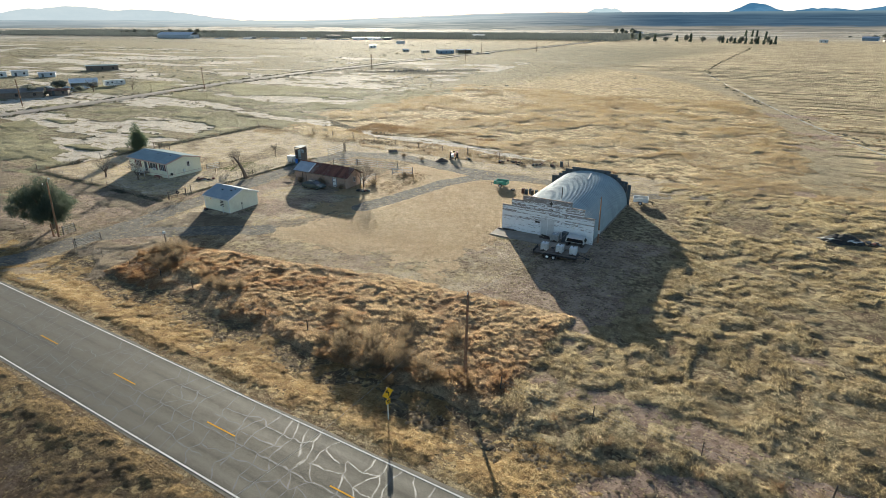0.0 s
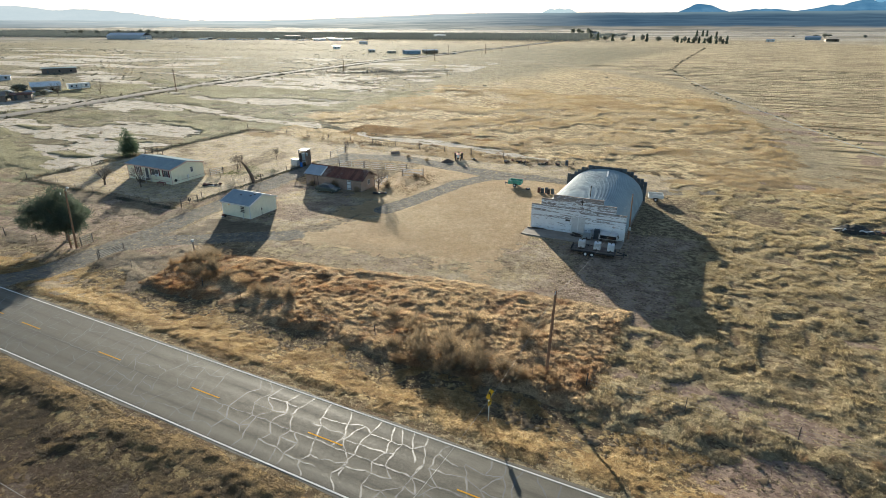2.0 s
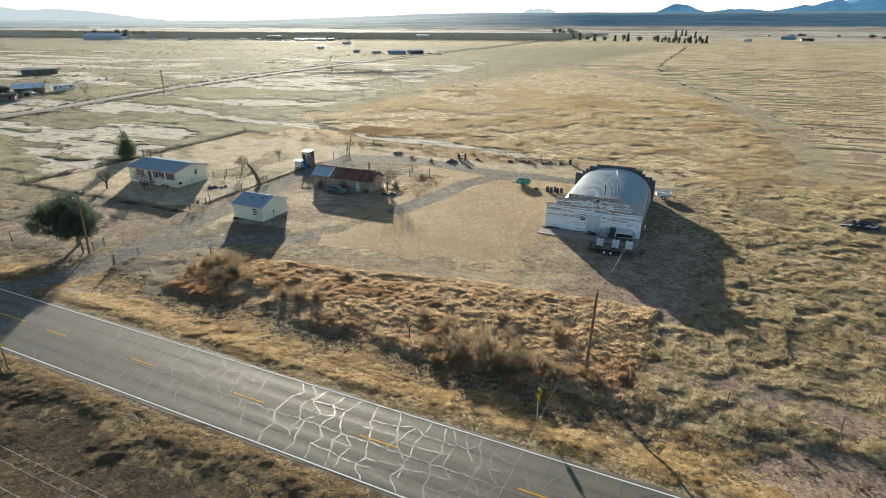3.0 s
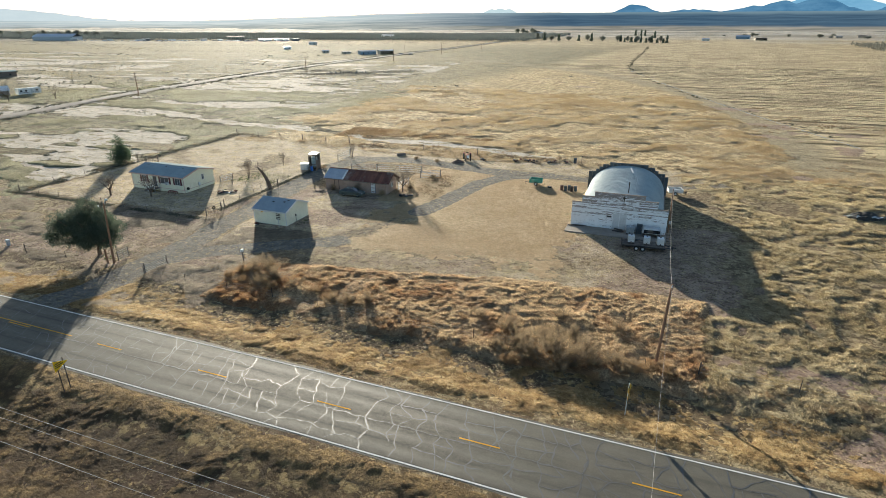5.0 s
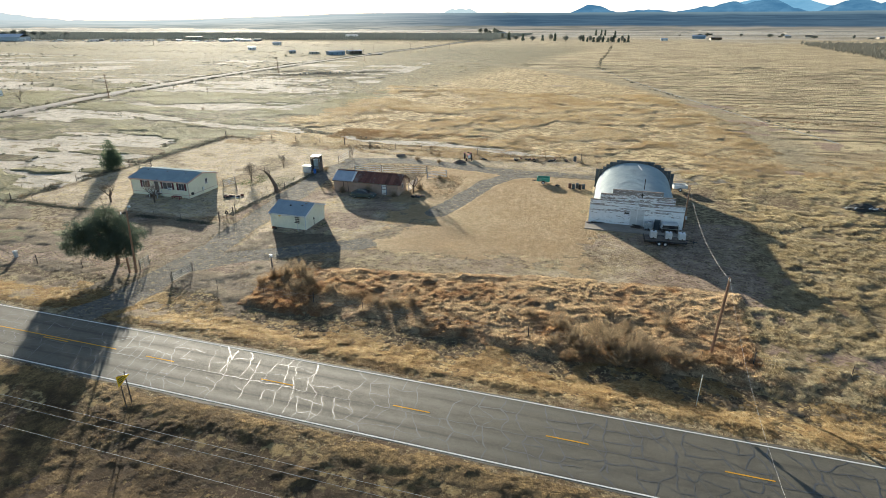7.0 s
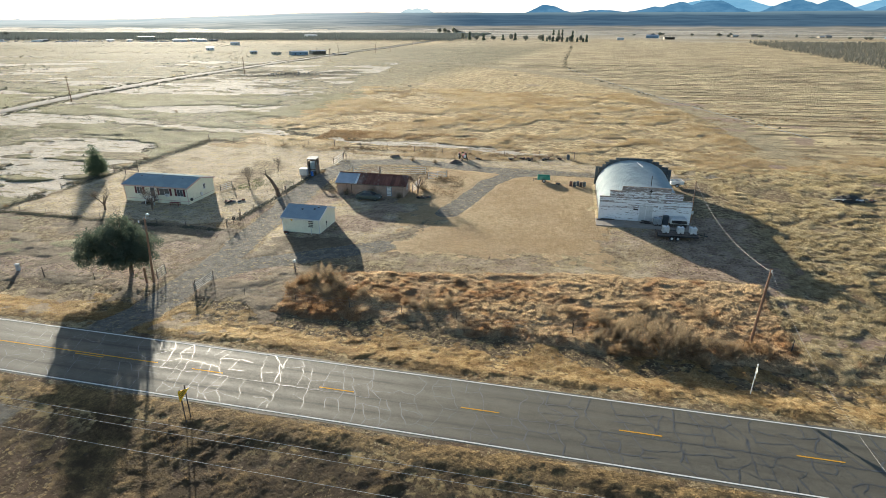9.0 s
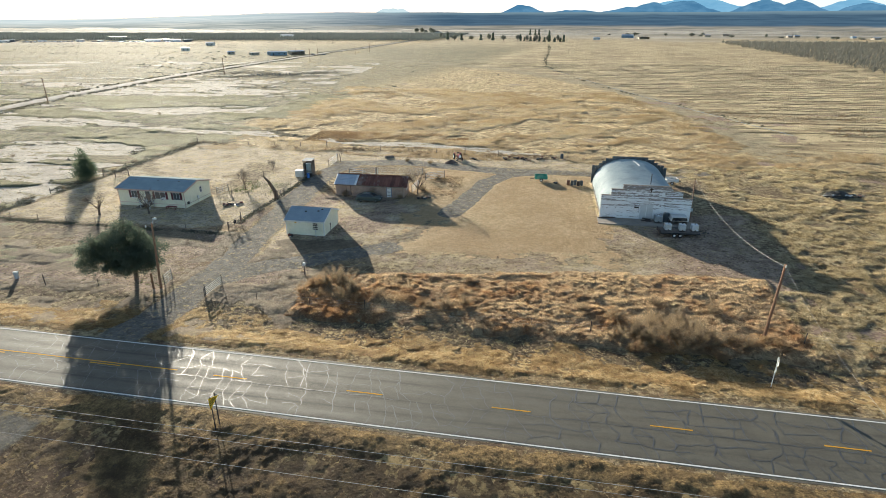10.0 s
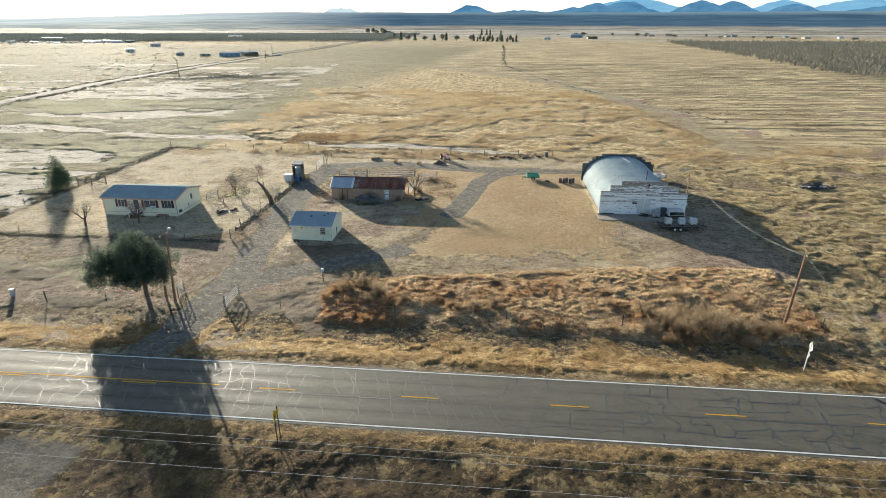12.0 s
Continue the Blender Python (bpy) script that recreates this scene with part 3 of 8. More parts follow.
def build_ground():
    xs, ys = steps(-134, 36, 1.1, (-4700, 4700), (-240, 60)), steps(0, 122, 1.1, (-700, 4700), (-10, 215))
    X, Y = np.meshgrid(xs, ys)
    x, y = X.ravel(), Y.ravel()
    co = np.c_[x, y, land(x, y)]
    nx, ny = len(xs), len(ys)
    i = (np.arange(ny - 1)[:, None] * nx + np.arange(nx - 1)[None, :]).ravel()
    me = from_arrays("ground", co, np.c_[i, i + 1, i + nx + 1, i + nx], ground_material())
    z = zones(x, y)
    for n in ("gravel", "lane", "lawn", "dirt", "sand", "rim", "scar", "meadow", "worn", "furrow", "verge", "turn", "beyond", "south", "dull", "toe", "plot", "rough"):
        point_float(me, n, z[n])
    ob = new("ground", me)
    smooth(ob)
    return tagged(ob, "dry grassland with bare soil, gravel tracks and a mown yard", "ground", kind="structure")


build_ground()


# ---- road ----
def road_material():
    m, nt, bs, out = nodes_of("asphalt")
    P = nt.nodes.new("ShaderNodeTexCoord").outputs["Object"]
    sep = nt.nodes.new("ShaderNodeSeparateXYZ")
    nt.links.new(P, sep.inputs[0])
    y = sep.outputs["Y"]
    base = mixc(nt, noise_fac(nt, P, 0.6, 6, 0.7), (0.072, 0.064, 0.046), (0.102, 0.091, 0.066))
    base = mixc(nt, mth(nt, "MULTIPLY", noise_fac(nt, P, 11, 4, 0.85, 0.38, 0.62), 0.6), base, (0.140, 0.125, 0.092))
    base = mixc(nt, mth(nt, "MULTIPLY", noise_fac(nt, scaled(nt, P, 0.25, 1, 1), 2.2, 5, 0.75, 0.45, 0.65), 0.45), base, (0.052, 0.046, 0.034))
    # four worn wheel paths along the road
    path = None
    for c in (16.9, 18.5, 20.9, 22.5):
        d = mth(nt, "ABSOLUTE", mth(nt, "SUBTRACT", y, c))
        w = mth(nt, "SUBTRACT", 1.0, mth(nt, "MULTIPLY", d, 1.7), True)
        path = w if path is None else mth(nt, "MAXIMUM", path, w)
    path = mth(nt, "MULTIPLY", path, noise_fac(nt, scaled(nt, P, 0.08, 1, 1), 0.8, 4, 0.6, 0.2, 0.7))
    seam = None
    for c, w in ((19.35, 9.0), (17.75, 5.0), (21.7, 5.0), (16.25, 6.0)):
        d = mth(nt, "ABSOLUTE", mth(nt, "SUBTRACT", mth(nt, "ADD", y, mth(nt, "MULTIPLY", noise_fac(nt, scaled(nt, P, 1, 0, 0), 0.12, 3, 0.5, 0.2, 0.8), 0.12)), c))
        v = mth(nt, "SUBTRACT", 1.0, mth(nt, "MULTIPLY", d, w), True)
        seam = v if seam is None else mth(nt, "MAXIMUM", seam, v)
    seam = mth(nt, "MULTIPLY", seam, noise_fac(nt, scaled(nt, P, 0.2, 1, 1), 0.5, 3, 0.6, 0.3, 0.6))
    col = mixc(nt, mth(nt, "MULTIPLY", path, 0.4), base, (0.135, 0.122, 0.090))
    col = mixc(nt, mth(nt, "MULTIPLY", seam, 0.6), col, (0.036, 0.034, 0.030))
    # dusty edges of the shoulders
    edge = nt.nodes.new("ShaderNodeMapRange")
    edge.inputs[1].default_value, edge.inputs[2].default_value = 3.75, 4.1
    nt.links.new(mth(nt, "ABSOLUTE", mth(nt, "SUBTRACT", y, 19.75)), edge.inputs[0])
    col = mixc(nt, mth(nt, "MULTIPLY", edge.outputs[0], noise_fac(nt, P, 1.2, 5, 0.7, 0.3, 0.6)), col, (0.18, 0.145, 0.11))
    nt.links.new(col, bs.inputs["Base Color"])
    rough = mth(nt, "SUBTRACT", 0.78, mth(nt, "MULTIPLY", path, 0.16))
    nt.links.new(rough, bs.inputs["Roughness"])
    bs.inputs["Specular IOR Level"].default_value = 0.4
    bp = nd(nt, "ShaderNodeBump", Strength=0.5, Distance=0.015)
    nt.links.new(noise_fac(nt, P, 16, 4, 0.8, 0.2, 0.8), bp.inputs["Height"])
    nt.links.new(bp.outputs[0], bs.inputs["Normal"])
    return m


def paint_mat(name, c):
    m, nt, bs, out = nodes_of(name)
    P = nt.nodes.new("ShaderNodeTexCoord").outputs["Object"]
    col = mixc(nt, noise_fac(nt, P, 2.5, 6, 0.8, 0.56, 0.72), c, tuple(v * 0.35 for v in c))
    nt.links.new(col, bs.inputs["Base Color"])
    bs.inputs["Roughness"].default_value, bs.inputs["Specular IOR Level"].default_value = 0.9, 0.2
    return m


def sealed_cracks(road, zr):
    """Wandering strips of bitumen poured over the cracks: across the lanes, along them, and short links."""
    rr = random.Random(12)
    co, tri = [], []

    def strip(pts, w):
        k = len(co)
        n = len(pts)
        for i, (x, y) in enumerate(pts):
            ax, ay = pts[max(0, i - 1)]
            bx_, by_ = pts[min(n - 1, i + 1)]
            dx, dy = bx_ - ax, by_ - ay
            L = math.hypot(dx, dy) or 1
            h = w * 0.5 * rr.uniform(0.45, 1.45) * (0.5 if i in (0, n - 1) else 1)
            for s_ in (-1, 1):
                px, py = x - s_ * dy / L * h, y + s_ * dx / L * h
                co.append((px, py, zr(py) + 0.003))
        for i in range(n - 1):
            a = k + 2 * i
            tri.extend(((a, a + 2, a + 1), (a + 1, a + 2, a + 3)))

    def wander(x, y, x1, y1, amp):
        L = math.hypot(x1 - x, y1 - y)
        n = max(4, int(L / 0.22))
        p1, p2, f1, f2 = rr.uniform(0, 6), rr.uniform(0, 6), rr.uniform(1.6, 3.0), rr.uniform(5, 9)
        nx, ny = -(y1 - y) / L, (x1 - x) / L
        out = []
        for i in range(n + 1):
            t = i / n
            k = amp * (math.sin(p1 + f1 * t * L) + 0.45 * math.sin(p2 + f2 * t * L * 0.6)) * min(1, 4 * t, 4 * (1 - t))
            out.append((x + (x1 - x) * t + nx * k, y + (y1 - y) * t + ny * k))
        return out

    # a loose net of joints: rows across the road, columns along it, linked by curved strips
    rows_y = (16.12, 17.2, 18.3, 19.38, 20.7, 22.0, 23.25)
    nodes, x = [], -150.0
    while x < 46:
        nodes.append([(x - 0.24 * (yy - 19.7) + rr.uniform(-0.62, 0.62), yy + (rr.uniform(-0.42, 0.42) if 0 < k < 6 and k != 3 else rr.uniform(-0.06, 0.06))) for k, yy in enumerate(rows_y)])
        x += rr.uniform(0.85, 1.6)
    for c, column in enumerate(nodes[:-1]):
        dense = 0.72 if column[3][0] < -78 else (1.0 if column[3][0] > -20 else 0.9)
        run = [rr.random() < 0.95 * dense, rr.random() < 0.95 * dense]       # a crack usually crosses a whole lane
        for k in range(6):
            if run[k // 3] if rr.random() < 0.9 else rr.random() < 0.4 * dense:
                a, b = column[k], (nodes[c + 1] if rr.random() < 0.05 else column)[k + 1]
                strip(wander(*a, *b, rr.uniform(0.03, 0.11)), rr.uniform(0.06, 0.125) * (1.0 if a[0] > -42 else 0.62 if a[0] > -76 else 0.55))
        for k in range(1, 6):
            if rr.random() < (0.95 if k == 3 else 0.66) * dense:
                strip(wander(*column[k], *nodes[c + 1][k], rr.uniform(0.03, 0.10)), rr.uniform(0.055, 0.12) * (1.0 if column[k][0] > -42 else 0.62 if column[k][0] > -76 else 0.55))
    m, nt, bs, out = nodes_of("poured_bitumen")
    P = nt.nodes.new("ShaderNodeTexCoord").outputs["Object"]
    # the strips turn greyer towards the west
    px_ = nt.nodes.new("ShaderNodeSeparateXYZ")
    nt.links.new(P, px_.inputs[0])
    westing = nt.nodes.new("ShaderNodeMapRange")
    westing.inputs[1].default_value, westing.inputs[2].default_value = -34.0, -56.0
    nt.links.new(px_.outputs["X"], westing.inputs[0])
    tar = mixc(nt, noise_fac(nt, P, 3.0, 4, 0.6), (0.024, 0.023, 0.021), (0.045, 0.042, 0.037))
    nt.links.new(mixc(nt, mth(nt, "MULTIPLY", westing.outputs[0], 0.85), tar, (0.052, 0.048, 0.038)), bs.inputs["Base Color"])
    bs.inputs["Roughness"].default_value, bs.inputs["Specular IOR Level"].default_value = 0.52, 0.6
    bs.inputs["Coat Weight"].default_value, bs.inputs["Coat Roughness"].default_value, bs.inputs["Coat IOR"].default_value = 0.6, 0.5, 1.75
    me = from_arrays("crack_sealing", np.array(co), np.array(tri), m)
    ob = new("crack_sealing", me)
    ob.parent = road
    tagged(ob, "dark wandering strips of poured crack sealing", kind="stuff")


def build_road():
    bm = bmesh.new()
    xs = [-2400, -900, -400] + list(range(-200, 101, 4)) + [250, 700, 2400]
    prof = [(ROAD_S, -0.5), (ROAD_S, -0.008), (ROAD_S + 0.35, 0.0), (19.75, 0.045), (ROAD_N - 0.35, 0.0), (ROAD_N, -0.008), (ROAD_N, -0.5)]
    rows = []
    for x in xs:
        w = 0.10 * math.sin(x * 0.55) + 0.07 * math.sin(x * 1.7)
        rows.append([bm.verts.new((x, yy + (w if i < 2 else (-w if i > 4 else 0)), ROAD_Z + dz)) for i, (yy, dz) in enumerate(prof)])
    for a, b in zip(rows[:-1], rows[1:]):
        for i in range(len(prof) - 1):
            bm.faces.new((a[i], b[i], b[i + 1], a[i + 1]))
    bmesh.ops.recalc_face_normals(bm, faces=bm.faces[:])
    ob = part("road", bm, road_material())
    tagged(ob, "grey two-lane asphalt road with sealed cracks", "road", kind="structure")
    wmat, ymat = paint_mat("road_white", (0.70, 0.68, 0.63)), paint_mat("road_yellow", (0.66, 0.33, 0.025))

    def zr(yy):
        return ROAD_Z + 0.045 * (1 - abs(yy - 19.75) / 4.0) + 0.002

    def stripe(name, x0, x1, yc, w, mt, label):
        bm = bx(x0, x1, yc - w / 2, yc + w / 2, zr(yc) - 0.008, zr(yc) + 0.006)
        return part(name, bm, mt, ob, label)

    stripe("edge_line", -2400, 2400, 23.35, 0.12, wmat, "worn white edge line")
    stripe("edge_line", -2400, 2400, 16.05, 0.12, wmat, "worn white edge line")
    stripe("centre_line", -2400, -72.7, 19.92, 0.11, ymat, "solid yellow centre line")
    sealed_cracks(ob, zr)
    x = -69.1 - 12.19 * 5
    while x < 300:
        stripe("centre_dash", x, x + 3.1, 19.62 if x < -74 else 19.77, 0.11, ymat, "yellow centre dash")
        x += 12.19
    return ob


build_road()


def dirt_lane():
    """A pale graded lane across the plain."""
    co, n = [], 0
    ys = np.arange(20, 1010, 5.0)
    mid = np.interp(ys, [p[1] for p in LANE], [p[0] for p in LANE]) + (fb(ys, ys * 0, 60, 2) - 0.5) * 3
    half = 3.4 + (fb(ys, ys * 0 + 9, 14, 3) - 0.5) * 1.2
    for k in (-1.0, -0.5, 0.0, 0.5, 1.0):
        x = mid + k * half
        co.append(np.c_[x, ys, land(x, ys) + 0.5 - 0.3 * abs(k)])
    co = np.concatenate(co)
    m = len(ys)
    i = (np.arange(4)[:, None] * m + np.arange(m - 1)[None, :]).ravel()
    me = from_arrays("dirt_lane", co, np.c_[i, i + m, i + m + 1, i + 1], mat("graded_dirt", (0.25, 0.215, 0.18), (0.33, 0.29, 0.245), 0.15, 0.95, bump=0.2, vary=0, dirt=(0.22, 0.18, 0.14), dirt_scale=0.1, spec=0.1))
    tagged(new("dirt_lane", me), "graded brown dirt lane across the plain", "lane", kind="structure")


dirt_lane()


# ---- buildings ----
def window(parent, x, z0, z1, w, y, shutters=True, axis="y", side=-1):
    """A window on a wall that faces -y (axis y) or +x (axis x)."""
    def at(u0, u1, d0, d1, za, zb, bevel=0.0):
        lo, hi = sorted((y + side * d0, y + side * d1))
        return bx(u0, u1, lo, hi, za, zb, bevel) if axis == "y" else bx(lo, hi, u0, u1, za, zb, bevel)
    fr = part("window", at(x - w / 2, x + w / 2, -0.02, 0.02, z0, z1), M_BLIND if shutters else M_GLASS, parent, "window with pale blinds in a white frame" if shutters else "dark window pane in a white frame")
    bm = bmesh.new()
    for u0, u1, za, zb in ((x - w / 2 - 0.05, x + w / 2 + 0.05, z1, z1 + 0.06), (x - w / 2 - 0.05, x + w / 2 + 0.05, z0 - 0.06, z0), (x - w / 2 - 0.05, x - w / 2, z0, z1),
                           (x + w / 2, x + w / 2 + 0.05, z0, z1), (x - 0.02, x + 0.02, z0, z1)):
        lo, hi = sorted((y + side * 0.0, y + side * 0.05))
        box(bm, u0, u1, lo, hi, za, zb) if axis == "y" else box(bm, lo, hi, u0, u1, za, zb)
    part("frame", bm, M_WHITE, fr)
    if shutters:
        for s in (-1, 1):
            bm = bmesh.new()
            a = x + s * (w / 2 + 0.06)
            b = a + s * 0.4
            u0, u1 = min(a, b), max(a, b)
            lo, hi = sorted((y, y + side * 0.035))
            box(bm, u0, u1, lo, hi, z0 - 0.05, z1 + 0.05)
            k = z0
            while k < z1 - 0.05:
                lo2, hi2 = sorted((y + side * 0.03, y + side * 0.05))
                box(bm, u0 + 0.03, u1 - 0.03, lo2, hi2, k, k + 0.06)
                k += 0.11
            part("shutter", bm, M_SHUTTER, fr, "dark red louvred shutter")
    return fr


def gabled(parent, x0, x1, y0, y1, eave, ridge, wall_mat, roof_mat, over=0.3, trim=None, base=-0.15, thick=0.12, roof_parts=True):
    """Four walls and a ridge along x."""
    ym = (y0 + y1) / 2
    t = 0.14
    part("wall", bx(x0, x1, y0, y0 + t, base, eave), wall_mat, parent)
    part("wall", bx(x0, x1, y1 - t, y1, base, eave), wall_mat, parent)
    for xa in (x0, x1 - t):
        part("gable_wall", prism([(y0 + t + 0.002, base), (y1 - t - 0.002, base), (y1 - t - 0.002, eave), (ym, ridge - 0.05), (y0 + t + 0.002, eave)], "x", xa, xa + t), wall_mat, parent)
    k = (ridge - eave) / (ym - y0)
    if roof_parts:
        for s in (-1, 1):
            ye = (y0 - over) if s < 0 else (y1 + over)
            ze = eave - k * over + 0.02
            part("roof", prism([(ym, ridge + 0.02), (ym, ridge + 0.02 + thick), (ye, ze + thick), (ye, ze)], "x", x0 - over, x1 + over), roof_mat, parent)
    if trim:
        for xa in (x0 - over - 0.03, x1 + over):
            for s in (-1, 1):
                ye = (y0 - over) if s < 0 else (y1 + over)
                ze = eave - k * over + 0.02
                part("rake_board", prism([(ym, ridge - 0.1), (ym, ridge + thick + 0.03), (ye, ze + thick + 0.01), (ye, ze - 0.12)], "x", xa, xa + 0.03), trim, parent)
        part("fascia", bx(x0 - over, x1 + over, y0 - over - 0.03, y0 - over, eave - k * over - 0.1, eave - k * over + thick), trim, parent)
        for xa, ya in ((x0, y0), (x1, y0)):
            part("corner_board", bx(xa - 0.06, xa + 0.06, ya - 0.03, ya + 0.02, base, eave - 0.1), trim, parent)
    return k


def build_house():
    h = thing("house", -107.0, 67.3, lz(-107, 67), 0, "cream manufactured house with grey shingle roof and dark red shutters", "house")
    x0, x1, y0, y1 = -6.3, 6.15, -3.75, 3.85
    eave, ridge = 2.95, 3.85
    k = gabled(h, x0, x1, y0, y1, eave, ridge, M_CREAM, M_SHINGLE, 0.3, M_PINKTRIM, -0.2)
    # skirting, a band proud of the wall all round
    part("skirting", bx(x0 - 0.03, x1 + 0.03, y0 - 0.03, y0, -0.2, 0.55), M_CREAM, h, "cream skirting below the floor line")
    part("skirting", bx(x1, x1 + 0.03, y0 + 0.01, y1, -0.2, 0.55), M_CREAM, h)
    part("trim_strip", bx(x0 - 0.04, x1 + 0.04, y0 - 0.05, y0 - 0.03, 0.53, 0.60), M_PINKTRIM, h)
    part("trim_strip", bx(x1 + 0.03, x1 + 0.05, y0, y1, 0.53, 0.60), M_PINKTRIM, h)
    for x, w in ((-2.95, 1.05), (1.95, 1.9), (5.0, 1.1)):
        window(h, x - 0.25, 1.45, 2.6, w, y0)
    d = part("door", bx(-1.05, -0.2, y0 - 0.05, y0 + 0.02, 0.65, 2.65), mat("door_dark", (0.05, 0.07, 0.08), (0.08, 0.10, 0.11), 2, 0.5), h, "dark front door")
    part("handle", tb((-0.32, y0 - 0.1, 1.6), (-0.32, y0 - 0.04, 1.6), 0.03), M_CHROME, d)
    bm = bmesh.new()
    for a, b, c, e in ((-1.13, -1.05, 0.6, 2.75), (-0.2, -0.12, 0.6, 2.75), (-1.13, -0.12, 2.65, 2.75)):
        box(bm, a, b, y0 - 0.06, y0, c, e)
    part("door_frame", bm, M_WHITE, d)
    # wooden stoop with steps and rails
    s = part("stoop", bx(-1.5, 0.3, y0 - 1.3, y0 - 0.06, 0.48, 0.58), M_WOOD, h, "grey wooden stoop with railings")
    for px, py in ((-1.45, -1.25), (0.25, -1.25), (-1.45, -0.1), (0.25, -0.1)):
        part("post", bx(px - 0.05, px + 0.05, y0 + py - 0.05, y0 + py + 0.05, -0.2, 1.5), M_WHITE, s)
    for i in range(3):
        part("step", bx(-2.4 + i * 0.3, -2.1 + i * 0.3, y0 - 1.25, y0 - 0.2, -0.2, 0.16 + i * 0.16), M_WOOD, s)
    for zz in (0.95, 1.42):
        part("rail", bx(-1.4, 0.2, y0 - 1.28, y0 - 1.22, zz, zz + 0.07), M_WHITE, s)
        part("rail", bx(0.22, 0.28, y0 - 1.2, y0 - 0.12, zz, zz + 0.07), M_WHITE, s)
    for i in range(7):
        part("baluster", bx(-1.25 + i * 0.22, -1.21 + i * 0.22, y0 - 1.27, y0 - 1.23, 0.58, 1.42), M_WHITE, s)
    # vents on the roof
    for x in (-4.9, -0.6, 3.4):
        part("roof_vent", bx(x, x + 0.3, -0.9, -0.65, ridge - k * 0.78 + 0.10, ridge - k * 0.78 + 0.145, 0.01), M_IRON, h, "low dark roof vent")
    window(h, 1.0, 1.6, 2.5, 0.45, x1, False, "x", 1)
    part("meter_box", bx(x1 + 0.03, x1 + 0.2, -0.35, 0.05, 0.7, 1.25, 0.02), M_ALU, h, "grey electric meter box")
    part("conduit", tb((x1 + 0.1, -0.15, -0.2), (x1 + 0.1, -0.15, 0.7), 0.035), M_ALU, h)
    part("hose_reel", tb((x1 + 0.03, -3.0, 0.75), (x1 + 0.22, -3.0, 0.75), 0.26, 0.26, 14), M_BLACK, h, "coiled dark hose")
    # window air conditioner
    ac = part("air_conditioner", bx(2.05, 2.75, y0 - 0.45, y0 - 0.05, 1.35, 1.75, 0.03), M_WHITE, h, "white window air conditioner")
    bm = bmesh.new()
    for i in range(5):
        box(bm, 2.1, 2.7, y0 - 0.46, y0 - 0.44, 1.41 + i * 0.06, 1.43 + i * 0.06)
    part("grille", bm, M_IRON, ac)
    return h


def build_garage():
    g = thing("garage", -75.75, 58.15, lz(-75.7, 58), 0, "small cream outbuilding with a blue grey gabled roof", "outbuilding")
    x0, x1, y0, y1 = -2.95, 2.9, -2.95, 2.95
    k = gabled(g, x0, x1, y0, y1, 2.3, 3.4, M_CREAM, M_ROOFBLUE, 0.22, M_WHITE, -0.2, 0.09)
    bm = prism([(-1.44, 1.78), (-1.22, 2.0), (-1.44, 2.22), (-1.66, 2.0)], "y", y0 - 0.03, y0 - 0.005)
    part("plaque", bm, M_YELLOW, g, "small yellow diamond plaque")
    # pale ironwork plant holder on a post by the wall
    p = part("post", tb((1.75, y0 - 0.35, -0.2), (1.75, y0 - 0.35, 1.2), 0.05), M_WHITE, g, "white post with dark boards against the wall")
    for zz in (1.15, 1.42, 1.7, 1.95):
        part("board", bx(1.4 - 0.1 * (zz < 1.3), 2.1, y0 - 0.38, y0 - 0.33, zz, zz + 0.13), M_IRON, p)
    part("lamp", bx(1.1 - 2.0, 1.35 - 2.0, y0 - 0.16, y0 - 0.0, 1.95, 2.1, 0.02), M_WHITE, g)
    part("outlet_box", bx(x1, x1 + 0.09, -0.55, -0.35, 0.95, 1.25, 0.01), M_IRON, g)
    part("conduit", tb((x1 + 0.04, -0.45, -0.2), (x1 + 0.04, -0.45, 0.95), 0.025), M_IRON, g)
    for x, y in ((1.3, -1.0), (1.75, -0.55), (-0.6, -1.2)):
        part("roof_vent", bx(x, x + 0.28, y, y + 0.2, 2.3 + k * (2.95 + y) + 0.05, 2.3 + k * (2.95 + y) + 0.24, 0.02), M_IRON, g)
    part("foundation", bx(x0 - 0.06, x1 + 0.06, y0 - 0.06, y1 + 0.06, -0.35, 0.06), M_CONCRETE, g)
    return g


